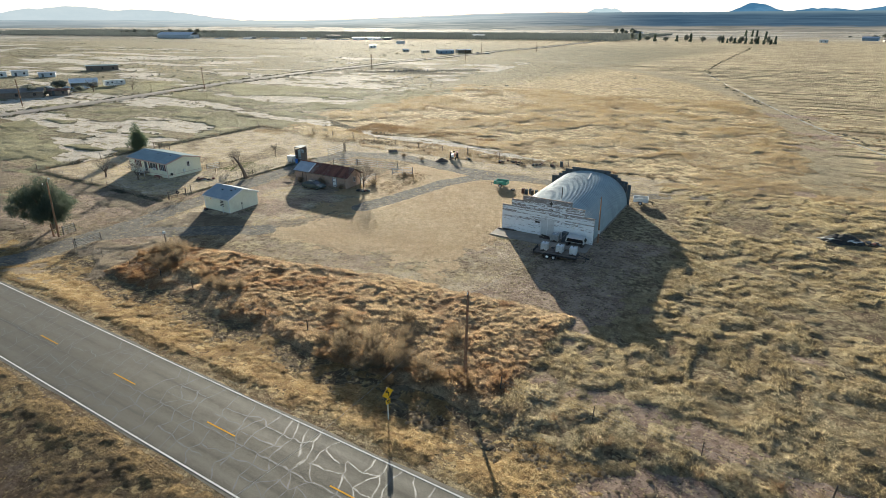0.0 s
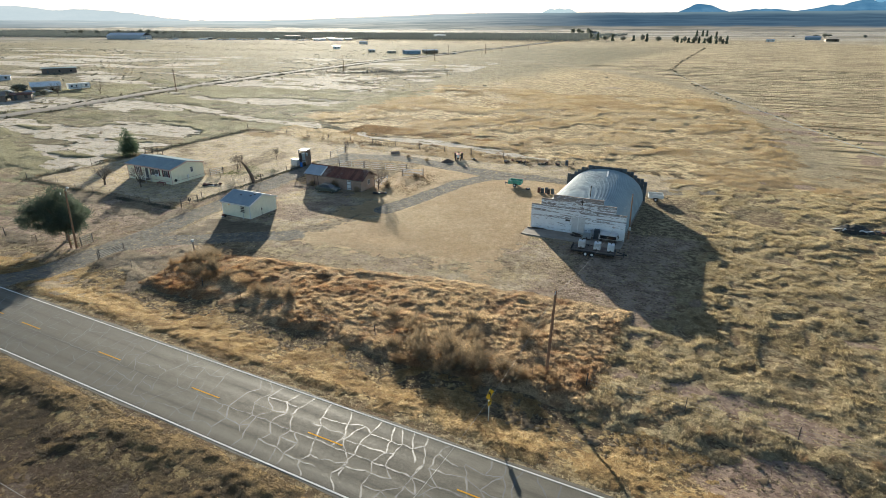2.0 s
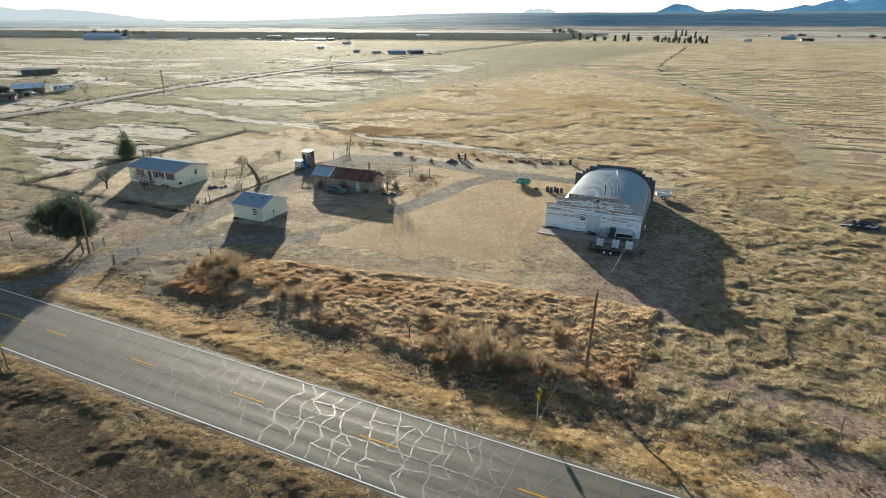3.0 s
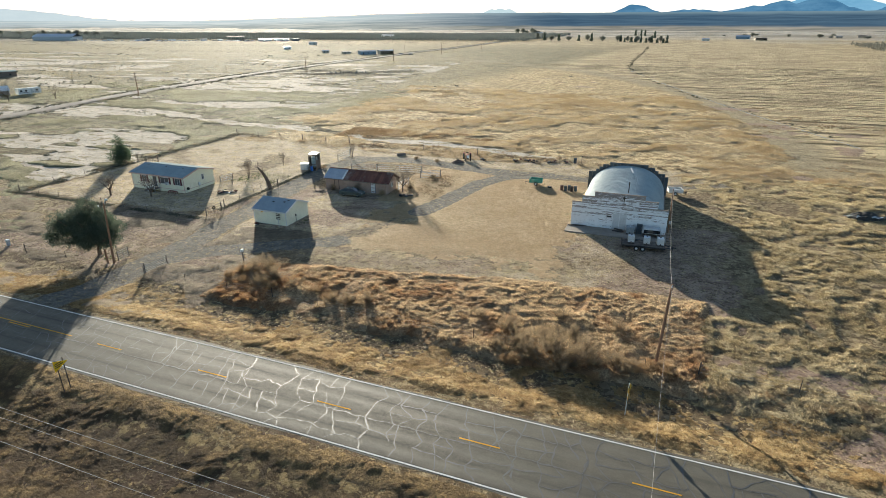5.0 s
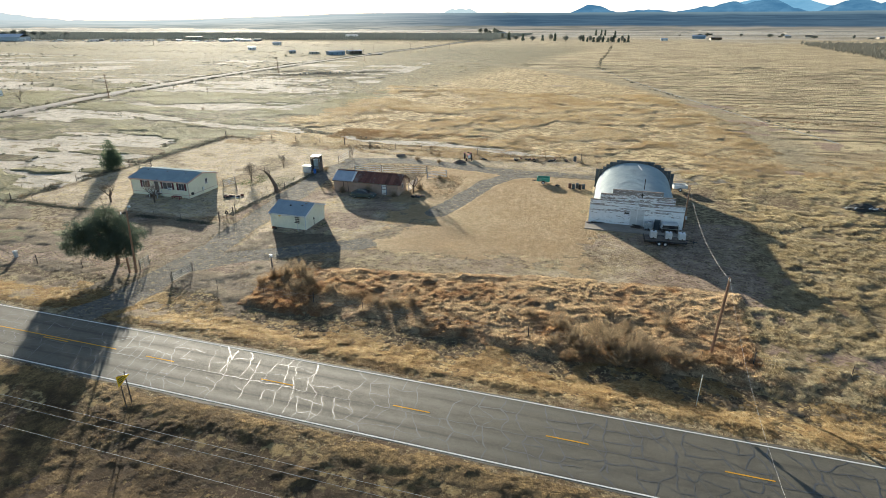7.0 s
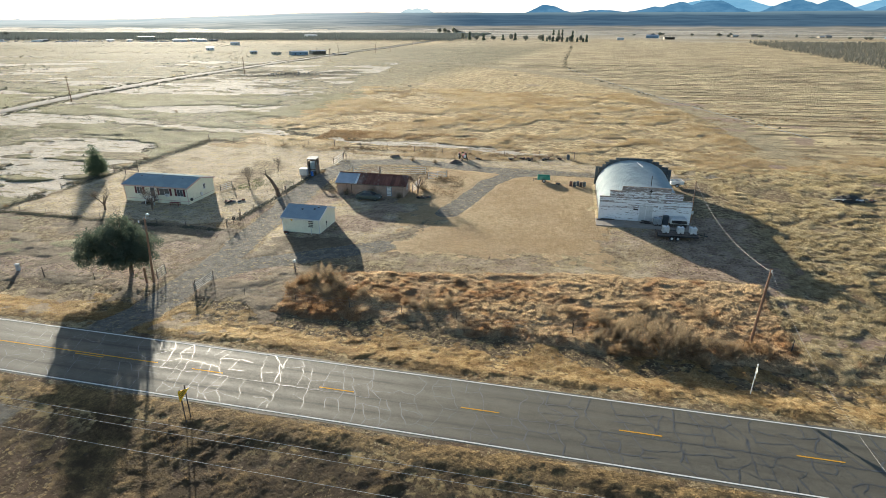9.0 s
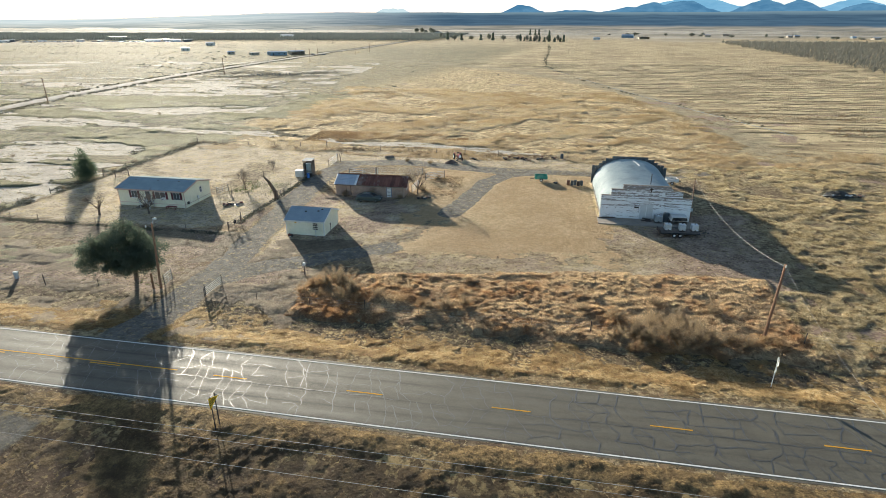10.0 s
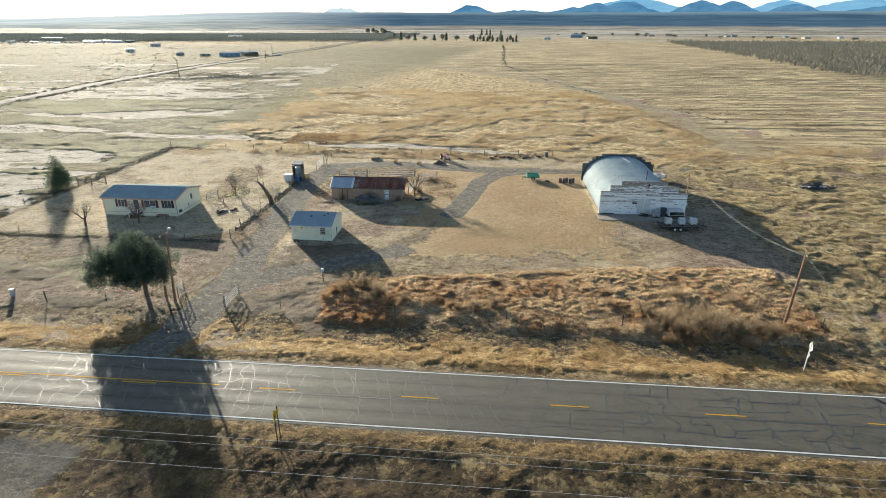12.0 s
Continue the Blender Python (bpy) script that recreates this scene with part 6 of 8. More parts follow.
part("shaft", tb((0, 0, -0.2), (0, 0, 1.5), 0.09, 0.08, 8), M_WOOD, p)
part("cap", bx(-0.14, 0.14, -0.2, 0.14, 1.42, 1.75, 0.03), M_WHITE, p, "white box on the post")


# ---- poles, wires and signs ----
def pole(x, y, h, label, lean=(0, 0), r=0.15):
    p = thing("utility_pole", x, y, lz(x, y), 0, label, "utility pole")
    part("shaft", tb((0, 0, -0.4), (lean[0], lean[1], h), r, r * 0.68, 10), M_POLE, p)
    return p


p = pole(-19.1, 35.9, 8.3, "brown wooden utility pole in the roadside brush", (0.25, -0.1))
part("insulator", tb((0.25, -0.22, 8.0), (0.25, -0.22, 8.25), 0.05, 0.05, 8), M_WHITE, p)
part("bracket", tb((0.25, -0.1, 7.95), (0.25, -0.28, 7.95), 0.03), M_IRON, p)
p = pole(-85.6, 35.5, 8.15, "brown wooden utility pole with a lamp beside the drive", (0.35, 0.3))
part("lamp_arm", tb((0.34, 0.29, 7.8), (0.56, 0.45, 8.55), 0.035), M_ALU, p)
bm = bmesh.new()
bmesh.ops.create_uvsphere(bm, u_segments=14, v_segments=8, radius=0.3)
bmesh.ops.scale(bm, vec=(0.85, 0.55, 0.42), verts=bm.verts[:])
bmesh.ops.translate(bm, vec=(0.66, 0.52, 8.58), verts=bm.verts[:])
smooth(part("lamp_head", bm, M_ALU, p, "pale street lamp head"))
part("bracket", tb((0.33, 0.25, 7.9), (-0.15, -0.1, 7.75), 0.03), M_IRON, p)
part("insulator", tb((-0.15, -0.1, 7.72), (-0.15, -0.1, 7.95), 0.06, 0.06, 8), M_WHITE, p)
pl = thing("short_pole", -86.3, 35.2, lz(-86.3, 35.2), 0, "short stub of wooden pole beside the lamp pole", "pole")
part("shaft", tb((0, 0, -0.3), (0.02, 0, 2.0), 0.13, 0.12, 8), M_POLE, pl)
p = pole(-18.0, 72.9, 6.7, "slim wooden service pole at the hut's corner", (-0.2, 0), 0.12)
part("meter_box", bx(-0.12, 0.18, -0.26, -0.1, 1.4, 1.9, 0.02), M_ALU, p)
part("bracket", tb((-0.2, -0.1, 6.5), (-0.35, -0.3, 6.5), 0.02), M_IRON, p)
for x in (-190, -122, 18, 90):
    p = pole(x, 2.0, 12.0, "tall utility pole of the line south of the road")
    part("crossarm", bx(-0.06, 0.06, -0.9, 0.9, 11.4, 11.52), M_WOOD, p)
p = pole(-20.2, 1.2, 8.8, "utility pole south of the road")
for x, y, h in ((-231.3, 171.9, 9.5), (-239.6, 99.7, 9.5), (-246 + 14, 300, 9.5), (-228, 420, 9.5), (-224, 520, 9.5), (-222, 560, 9.5), (-220, 640, 9.5), (-254, 500, 9.0), (-262, 470, 8.0)):
    p = pole(x, y, h, "far wooden utility pole along the dirt lane", r=0.19)
    part("crossarm", bx(-0.9, 0.9, -0.07, 0.07, h - 0.6, h - 0.45), M_WOOD, p)


def cable(a, b, sag, label, r=0.011):
    bm = bmesh.new()
    a, b = Vector(a), Vector(b)
    d = (b - a).normalized()
    u = d.cross(Vector((0, 0, 1))).normalized()
    w = u.cross(d)
    rings, n = [], 24
    for i in range(n + 1):
        k = i / n
        c = a.lerp(b, k) - Vector((0, 0, sag * 4 * k * (1 - k)))
        rings.append([bm.verts.new(c + u * math.cos(q) * r + w * math.sin(q) * r) for q in (0, 1.2566, 2.5133, 3.7699, 5.0265)])
    for p0, p1 in zip(rings[:-1], rings[1:]):
        for q in range(5):
            bm.faces.new((p0[q], p0[(q + 1) % 5], p1[(q + 1) % 5], p1[q]))
    return tagged(part("cable", bm, M_WIRE), label, "cable", "overhead cables")


cable((-18.85, 35.6, 8.1), (-18.2, 72.8, 6.6), 1.6, "slack service cable to the hut", 0.012)
cable((-18.85, 35.6, 8.1), (-20.2, 1.2, 8.6), 2.1, "slack cable across the road", 0.008)
cable((-18.2, 72.8, 6.5), (-18.5, 71.9, 3.2), 0.05, "service drop on the hut's corner", 0.014)
for y, z in ((2.45, 11.6), (1.9, 11.65), (1.4, 10.7)):
    cable((-122, y, z), (18, y, z), 0.5, "line cable along the road", 0.0095)
    cable((-190, y, z), (-122, y, z), 0.5, "line cable along the road", 0.0095)


def curve_sign():
    s = thing("curve_sign", -21.25, 27.5, lz(-21.2, 27.5), -14, "yellow diamond road sign with a bent arrow on a post", "road sign")
    part("post", bx(-0.03, 0.03, -0.04, 0.04, -0.3, 3.1), M_ALU, s, "galvanised steel post")
    d = 0.54

    def flat(name, pts, x0, x1, mt, parent, label=""):
        return part(name, prism(pts, "x", x0, x1), mt, parent, label)
    zc = 2.62
    dm = flat("sign_face", [(-d, zc), (0, zc - d), (d, zc), (0, zc + d)], 0.05, 0.056, M_YELLOW, s, "yellow diamond face")
    flat("sign_back", [(-d, zc), (0, zc - d), (d, zc), (0, zc + d)], 0.044, 0.049, M_ALU, s, "bare aluminium back")
    flat("arrow", [(0.05, zc - 0.3), (0.05, zc - 0.05), (-0.1, zc + 0.1), (-0.18, zc + 0.02), (-0.2, zc + 0.3), (0.06, zc + 0.26), (-0.02, zc + 0.18), (0.15, zc + 0.0), (0.15, zc - 0.3)], 0.057, 0.061, M_BLACK, dm)
    pq = flat("plaque", [(-0.23, 1.62), (0.23, 1.62), (0.23, 2.06), (-0.23, 2.06)], 0.05, 0.056, M_YELLOW, s, "small yellow plaque")
    flat("plaque_back", [(-0.23, 1.62), (0.23, 1.62), (0.23, 2.06), (-0.23, 2.06)], 0.044, 0.049, M_ALU, s)
    flat("bar", [(-0.14, 1.84), (0.14, 1.84), (0.14, 1.98), (-0.14, 1.98)], 0.057, 0.061, M_BLACK, pq)
    flat("bar", [(-0.12, 1.70), (0.12, 1.70), (0.12, 1.76), (-0.12, 1.76)], 0.057, 0.061, M_BLACK, pq)
    return s


def pennant_sign():
    s = thing("pennant_sign", -65.1, 13.65, lz(-65.1, 13.65), 0, "yellow pennant road sign on two steel posts", "road sign")
    for yy in (-0.18, 0.38):
        part("post", bx(-0.03, 0.03, yy - 0.03, yy + 0.03, -0.3, 3.1), M_IRON, s)
    pts = [(-0.45, 2.1), (0.75, 2.62), (-0.45, 3.12)]
    f = part("sign_face", prism(pts, "x", 0.05, 0.056), M_YELLOW, s, "yellow pennant face")
    part("sign_back", prism(pts, "x", 0.044, 0.049), M_ALU, s)
    for zz, b in ((2.74, 0.3), (2.58, 0.42), (2.42, 0.18)):
        part("bar", bx(0.057, 0.06, -0.36, b - 0.1, zz, zz + 0.08), M_BLACK, f)


curve_sign()
pennant_sign()


# ---- vegetation ----
def blades(name, x, y, z, size, count, width, tint, material, lean=0.55, seed=1, flat=0.5, dome=True):
    """Tufts: a low uneven cushion of matted grass with narrow blades standing out of it; one joined mesh."""
    g = np.random.default_rng(seed)
    n = len(x)
    N = n * count
    rep = np.repeat(np.arange(n), count)
    ang = g.random(N) * 2 * np.pi
    r = g.random(N) ** 0.6
    s = size[rep]
    flow = vn(x, y, 4.0, 4)[rep] * 4 * np.pi
    rise = 0.30 * np.sqrt(np.clip(1 - r * r, 0, 1))
    foot = np.c_[x[rep] + np.cos(ang) * r * s * 0.6, y[rep] + np.sin(ang) * r * s * 0.6, z[rep] - 0.04 + rise * s * (0.35 if dome else 0)]
    h = s * (0.20 + 0.42 * g.random(N)) * (1.05 - flat * r * r) if dome else s * (0.35 + 0.5 * g.random(N)) * (1.05 - flat * r * r)
    out = s * lean * 0.45 * (0.2 + r) * (0.4 + g.random(N))
    swirl = ang + (g.random(N) - 0.5) * 1.6
    tip = foot + np.c_[np.cos(swirl) * out + np.cos(flow) * s * 0.22, np.sin(swirl) * out + np.sin(flow) * s * 0.22, h]
    turn = g.random(N) * 2 * np.pi
    w = (width * (0.6 + 0.8 * g.random(N)))[:, None] * np.c_[np.cos(turn), np.sin(turn), np.zeros(N)]
    co = np.empty((N, 3, 3))
    co[:, 0], co[:, 1], co[:, 2] = foot - w / 2, foot + w / 2, tip
    co, tri = co.reshape(-1, 3), np.arange(N * 3).reshape(-1, 3)
    tt = np.repeat(np.clip(tint[rep] + (g.random(N) - 0.5) * 0.25, 0, 1), 3)
    if dome:
        # a flat ragged mat under the blades: six triangles
        a = g.random((n, 1)) * 2 * np.pi + (np.arange(6) + 0.7 * (g.random((n, 6)) - 0.5)) * np.pi / 3
        q = size[:, None] * 0.6 * (0.55 + 0.85 * g.random((n, 6)))
        rim = np.stack([x[:, None] + np.cos(a) * q, y[:, None] + np.sin(a) * q, np.repeat(z[:, None] - 0.04, 6, 1)], 2)
        top = np.stack([x + size * 0.4 * (g.random(n) - 0.5), y + size * 0.4 * (g.random(n) - 0.5), z + size * (0.15 + 0.16 * g.random(n))], 1)[:, None]
        pat = np.array([(0, 1 + k, 1 + (k + 1) % 6) for k in range(6)])
        tri = np.concatenate([tri, (np.arange(n)[:, None, None] * 7 + pat[None] + len(co)).reshape(-1, 3)])
        co = np.concatenate([co, np.concatenate([top, rim], 1).reshape(-1, 3)])
        tt = np.concatenate([tt, np.clip(np.repeat(tint, 7) + (g.random(n * 7) - 0.6) * 0.7, 0, 1)])
    me = from_arrays(name, co, tri, material)
    point_float(me, "tint", tt)
    return new(name, me)


def scatter(n, x0, x1, y0, y1, seed):
    g = np.random.default_rng(seed)
    return g.random(n) * (x1 - x0) + x0, g.random(n) * (y1 - y0) + y0, g


def in_plan(x, y):
    """The stretch of land along the road that the flight looks over."""
    lo = np.minimum(-2.75 * y - 10, -58 - 1.06 * (y + 17))
    hi = np.maximum(0.17 * y + 12, 0.66 * (y + 17) - 42)
    return (x > lo) & (x < hi)


def sow(name, n, box4, keep, size, count, width, material, label, seed, tint=None, lean=0.55, flat=0.5, dome=True):
    x, y, g = scatter(n, *box4, seed)
    z = zones(x, y)
    p = keep(x, y, z) * (1 - z["road"]) * (1 - np.minimum(1, z["built"] * 2)) * in_plan(x, y)
    ok = g.random(n) < p
    x, y = x[ok], y[ok]
    s = size[0] + (size[1] - size[0]) * g.random(len(x)) * vn(x, y, 3.0, 2) * 1.5
    tn = np.clip(fb(x, y, 7, 5) * 1.6 - 0.35, 0, 1) if tint is None else tint(x, y)
    ob = blades(name, x, y, land(x, y), s, count, width, tn, material, lean, seed + 50, flat, dome)
    return tagged(ob, label, "grass", kind="stuff")


def bare(z):
    return (1 - z["gravel"]) * (1 - 0.97 * z["sand"]) * (1 - 0.8 * z["scar"]) * (1 - z["lane"]) * (1 - z["turn"])


def cushions(x, y, s, k=0):
    """Overlapping rounded clumps about s metres wide, 0..1."""
    u, v = np.asarray(x, float) / s + 13.1 * k, np.asarray(y, float) / s + 7.9 * k
    i, j = np.floor(u).astype(int), np.floor(v).astype(int)
    best = np.zeros(np.shape(u))
    for di in (-1, 0, 1):
        for dj in (-1, 0, 1):
            a, b = (i + di) % 256, (j + dj) % 256
            d = np.hypot(u - i - di - LATTICE[k % 8][a, b], v - j - dj - LATTICE[(k + 1) % 8][a, b]) / (0.55 + 0.55 * LATTICE[(k + 2) % 8][a, b])
            best = np.maximum(best, (0.45 + 0.55 * LATTICE[(k + 3) % 8][a, b]) * np.sqrt(np.clip(1 - d * d, 0, 1)))
    return best


def thatch_mat(name, dry, pale, dark):
    """Matted dead grass: straw tones, brown gaps and a fibrous relief."""
    m, nt, bs, out = nodes_of(name)
    at = nt.nodes.new("ShaderNodeAttribute")
    at.attribute_name = "tint"
    P = nt.nodes.new("ShaderNodeTexCoord").outputs["Object"]
    col = mixc(nt, at.outputs["Fac"], dry, pale)
    col = mixc(nt, mth(nt, "MULTIPLY", noise_fac(nt, P, 1.7, 5, 0.7, 0.45, 0.60), 0.55), col, dark)
    tufts = noise_fac(nt, P, 3.6, 4, 0.75, 0.40, 0.60)
    fibre = noise_fac(nt, scaled(nt, P, 1, 1, 0.5), 8.0, 4, 0.75, 0.36, 0.64)
    col = mixc(nt, mth(nt, "MULTIPLY", fibre, 0.5), col, dark)
    col = mixc(nt, mth(nt, "MULTIPLY", mth(nt, "SUBTRACT", 1.0, tufts), 0.5), col, dark)
    nt.links.new(col, bs.inputs["Base Color"])
    bs.inputs["Roughness"].default_value, bs.inputs["Specular IOR Level"].default_value = 0.9, 0.1
    bp = nd(nt, "ShaderNodeBump", Strength=1.0, Distance=0.22)
    nt.links.new(mth(nt, "ADD", tufts, mth(nt, "MULTIPLY", fibre, 0.5)), bp.inputs["Height"])
    nt.links.new(bp.outputs[0], bs.inputs["Normal"])
    return m


def patch_tint(x, y):
    return np.clip(fb(x, y, 7, 5) * 1.7 - 0.45 + 1.1 * (vn(x, y, 0.7, 3) - 0.45), 0, 1)


def thatch(name, box4, d, keep, height, clump, mats, label, seed, fuzz=30, blade=(0.22, 0.035), tint=patch_tint, stretch=1.0, soft=0.6):
    """A lumpy mat of dead grass with holes where the soil shows, and loose blades standing out of it."""
    x0, x1, y0, y1 = box4
    g = np.random.default_rng(seed)

    def lift(x, y):
        z = zones(x, y)
        c = np.clip(keep(x, y, z), 0, 1) * (1 - z["road"]) * (1 - np.minimum(1, z["built"] * 2)) * rect(x, y, x0 + soft, x1 - soft, y0 + min(soft, 1), y1 - soft, soft)
        lump = 0.36 * cushions(x * stretch, y, clump, seed) + 0.30 * cushions(x * stretch, y, clump * 0.5, seed + 2) + 0.55 * fb(x * stretch, y, clump * 0.9, seed + 4)
        return height * (c * lump * (0.5 + fb(x, y, clump * 6, seed + 1)) - 0.22)

    xs, ys = np.arange(x0, x1, d), np.arange(y0, y1, d)
    X, Y = np.meshgrid(xs, ys)
    x, y = X.ravel() + (g.random(X.size) - 0.5) * d * 0.7, Y.ravel() + (g.random(X.size) - 0.5) * d * 0.7
    h = lift(x, y)
    nx = len(xs)
    i = (np.arange(len(ys) - 1)[:, None] * nx + np.arange(nx - 1)[None, :]).ravel()
    q = np.c_[i, i + 1, i + nx + 1, i + nx]
    q = q[(h[q].max(1) > 0) & in_plan(x[i], y[i])]
    used, inv = np.unique(q, return_inverse=True)
    ux, uy, uh = x[used], y[used], h[used]
    me = from_arrays(name, np.c_[ux, uy, land(ux, uy) + np.maximum(uh, -0.12) + 0.01], inv.reshape(-1, 4), mats[0])
    point_float(me, "tint", tint(ux, uy))
    mat_ob = smooth(new(name, me))
    tagged(mat_ob, label, "grass", kind="stuff")
    n = int(len(q) * d * d * fuzz)
    k = g.integers(0, len(q), n)
    px, py = x[q[k, 0]] + (g.random(n) - 0.5) * d * 1.6, y[q[k, 0]] + (g.random(n) - 0.5) * d * 1.6
    ph = lift(px, py)
    ok = ph > -0.02
    px, py, ph = px[ok], py[ok], ph[ok]
    n = len(px)
    flow, a = vn(px, py, 3.0, 4) * 4 * np.pi, g.random(n) * 2 * np.pi
    s = blade[0] * (0.45 + 0.9 * g.random(n)) * (0.6 + ph / height)
    foot = np.c_[px, py, land(px, py) + ph - 0.03]
    tip = foot + np.c_[(np.cos(a) * 0.5 + np.cos(flow) * 0.45) * s, (np.sin(a) * 0.5 + np.sin(flow) * 0.45) * s, s * (0.45 + 0.5 * g.random(n))]
    turn = g.random(n) * np.pi
    w = (blade[1] * (0.6 + 0.8 * g.random(n)))[:, None] / 2 * np.c_[np.cos(turn), np.sin(turn), np.zeros(n)]
    me = from_arrays(name + "_blades", np.stack([foot - w, foot + w, tip], 1).reshape(-1, 3), np.arange(n * 3).reshape(-1, 3), mats[1])
    point_float(me, "tint", np.repeat(np.clip(tint(px, py) + (g.random(n) - 0.4) * 0.4, 0, 1), 3))
    tagged(new(name + "_blades", me), label, "grass", kind="stuff")


T_ROUGH = thatch_mat("matted_golden_thatch", (0.48, 0.255, 0.118), (0.90, 0.68, 0.41), (0.18, 0.100, 0.056))
T_YARD = thatch_mat("trodden_weeds", (0.36, 0.265, 0.18), (0.60, 0.47, 0.315), (0.20, 0.15, 0.105))
M_MATTED = grass_mat("matted_blades", (0.56, 0.31, 0.14), (0.94, 0.73, 0.45), (0.30, 0.17, 0.08), 0.62)
T_VERGE = thatch_mat("verge_thatch", (0.42, 0.255, 0.105), (0.84, 0.58, 0.265), (0.16, 0.100, 0.048))
T_BUNCH = thatch_mat("olive_straw_thatch", (0.42, 0.305, 0.165), (0.78, 0.64, 0.40), (0.165, 0.125, 0.072))
T_FIELD = thatch_mat("golden_field_thatch", (0.60, 0.41, 0.205), (0.88, 0.72, 0.455), (0.33, 0.228, 0.125))
T_WEST = thatch_mat("grey_straw_thatch", (0.34, 0.31, 0.17), (0.60, 0.55, 0.34), (0.16, 0.142, 0.08))
T_SOUTH = thatch_mat("brown_thatch", (0.17, 0.112, 0.060), (0.60, 0.40, 0.175), (0.10, 0.068, 0.040))
T_LAWN = thatch_mat("lawn_thatch", (0.72, 0.50, 0.285), (0.90, 0.69, 0.42), (0.46, 0.32, 0.18))
T_ROWS = thatch_mat("row_thatch", (0.40, 0.315, 0.17), (0.66, 0.56, 0.34), (0.24, 0.185, 0.105))
thatch("tall_dry_grass", (-71, -13, 31.0, 52.5), 0.15, lambda x, y, z: z["rough"] * bare(z) * (0.35 + 0.85 * st(fb(x, y, 6, 1), 0.25, 0.55)), 0.52, 0.6, (T_ROUGH, M_MATTED), "matted pale golden dry grass", 11, 170, (0.23, 0.030), lambda x, y: np.clip(fb(x, y, 4, 5) * 2.2 - 0.80 + 0.60 * st(x, -62, -36) + 0.8 * (vn(x, y, 0.8, 3) - 0.45), 0, 1), 0.75)
thatch("verge_grass", (-125, 30, 23.4, 33), 0.16, lambda x, y, z: np.maximum(z["verge"], 0.55 * st(fb(x, y, 5, 4), 0.38, 0.6)) * bare(z) * (0.30 + 0.85 * st(fb(x, y, 2.0, 2), 0.36, 0.58)), 0.21, 0.45, (T_VERGE, M_GRASS), "golden grass on the road verge and ditch", 13, 160, (0.19, 0.027), stretch=0.7)
thatch("south_grass", (-112, 14, 0.5, 16.0), 0.17, lambda x, y, z: bare(z) * np.maximum(0.95 * st(y, 12.4, 14.0), 0.30 + 0.6 * st(fb(x, y, 6, 1), 0.40, 0.62)) * (0.35 + 0.75 * st(fb(x, y, 2.2, 6), 0.36, 0.60)), 0.18, 0.40, (T_SOUTH, M_SOUTH), "dry brown and golden tufts south of the road", 17, 170, (0.13, 0.022), lambda x, y: np.clip(patch_tint(x, y) - 0.1 + 0.55 * st(y, 12.4, 14.4), 0, 1), 0.8)
thatch("bunch_grass", (-16, 52, 30.5, 113), 0.18, lambda x, y, z: bare(z) * (0.22 + 0.9 * st(fb(x * 0.7, y, 9, 3), 0.30, 0.55)) * (0.25 + 0.9 * st(vn(x, y, 1.3, 6), 0.2, 0.55)) * (1 - 0.85 * rect(x, y, -40, -9, 48, 100, 3)), 0.26, 0.5, (T_BUNCH, M_GRASS_PALE), "pale straw bunch grass in matted tufts", 18, 115, (0.23, 0.042), stretch=0.75)
thatch("field_grass", (-150, 90, 107.5, 262), 0.48, lambda x, y, z: bare(z) * (1 - 0.95 * z["furrow"]) * (1 - 0.8 * z["worn"]) * (0.22 + 0.9 * st(fb(x * 0.8, y, 11, 2), 0.32, 0.56)) * (1 - st(fb(x * 0.65, y, 15, 4), 0.60, 0.70)) * (1 - st(-x - 0.1 * (y - 110), 116, 140)), 0.46, 1.2, (T_FIELD, M_FIELD), "golden grass of the back field in drifts", 20, 9, (0.34, 0.09), lambda x, y: np.clip(fb(x * 0.8, y, 12, 5) * 2.6 - 0.8 + 1.0 * (vn(x, y, 1.8, 3) - 0.48), 0, 1), 0.85, 16)
thatch("west_grass", (-300, -86, 34, 240), 0.55, lambda x, y, z: bare(z) * (1 - st(z["dirt"], 0.05, 0.4)) * (1 - st(z["plot"], 0.1, 0.6)) * (1 - rect(x, y, -131, -84, 52, 114, 1.0)) * (1 - z["lane"]) * st(fb(x * 0.6, y, 8, 1), 0.36, 0.54) * (1 - rect(x, y, -124, 100, 100, 400, 6)), 0.36, 1.2, (T_WEST, M_WEST), "pale grass in streaks between bare flats", 22, 10, (0.26, 0.075), lambda x, y: np.clip(fb(x * 0.5, y, 9, 5) * 1.9 - 0.4, 0, 1), 0.75, 12)
thatch("lawn_grass", (-68, -30, 50, 100), 0.24, lambda x, y, z: z["lawn"] * (1 - z["gravel"]) * (0.55 + 0.6 * st(fb(x, y, 3, 2), 0.3, 0.6)), 0.075, 0.4, (T_LAWN, M_GRASS), "short golden yard grass", 24, 45, (0.13, 0.034))
thatch("plot_weeds", (-160, -66, 24.5, 55), 0.26, lambda x, y, z: bare(z) * (1 - st(z["rough"], 0.3, 0.7)) * (0.25 + 0.8 * st(fb(x * 0.6, y, 5, 6), 0.36, 0.58)) * (0.45 + 0.7 * vn(x, y, 1.0, 5)), 0.20, 0.5, (T_YARD, M_WEST), "dry weeds in clumps on pale bare dirt", 46, 30, (0.17, 0.034), stretch=0.7)


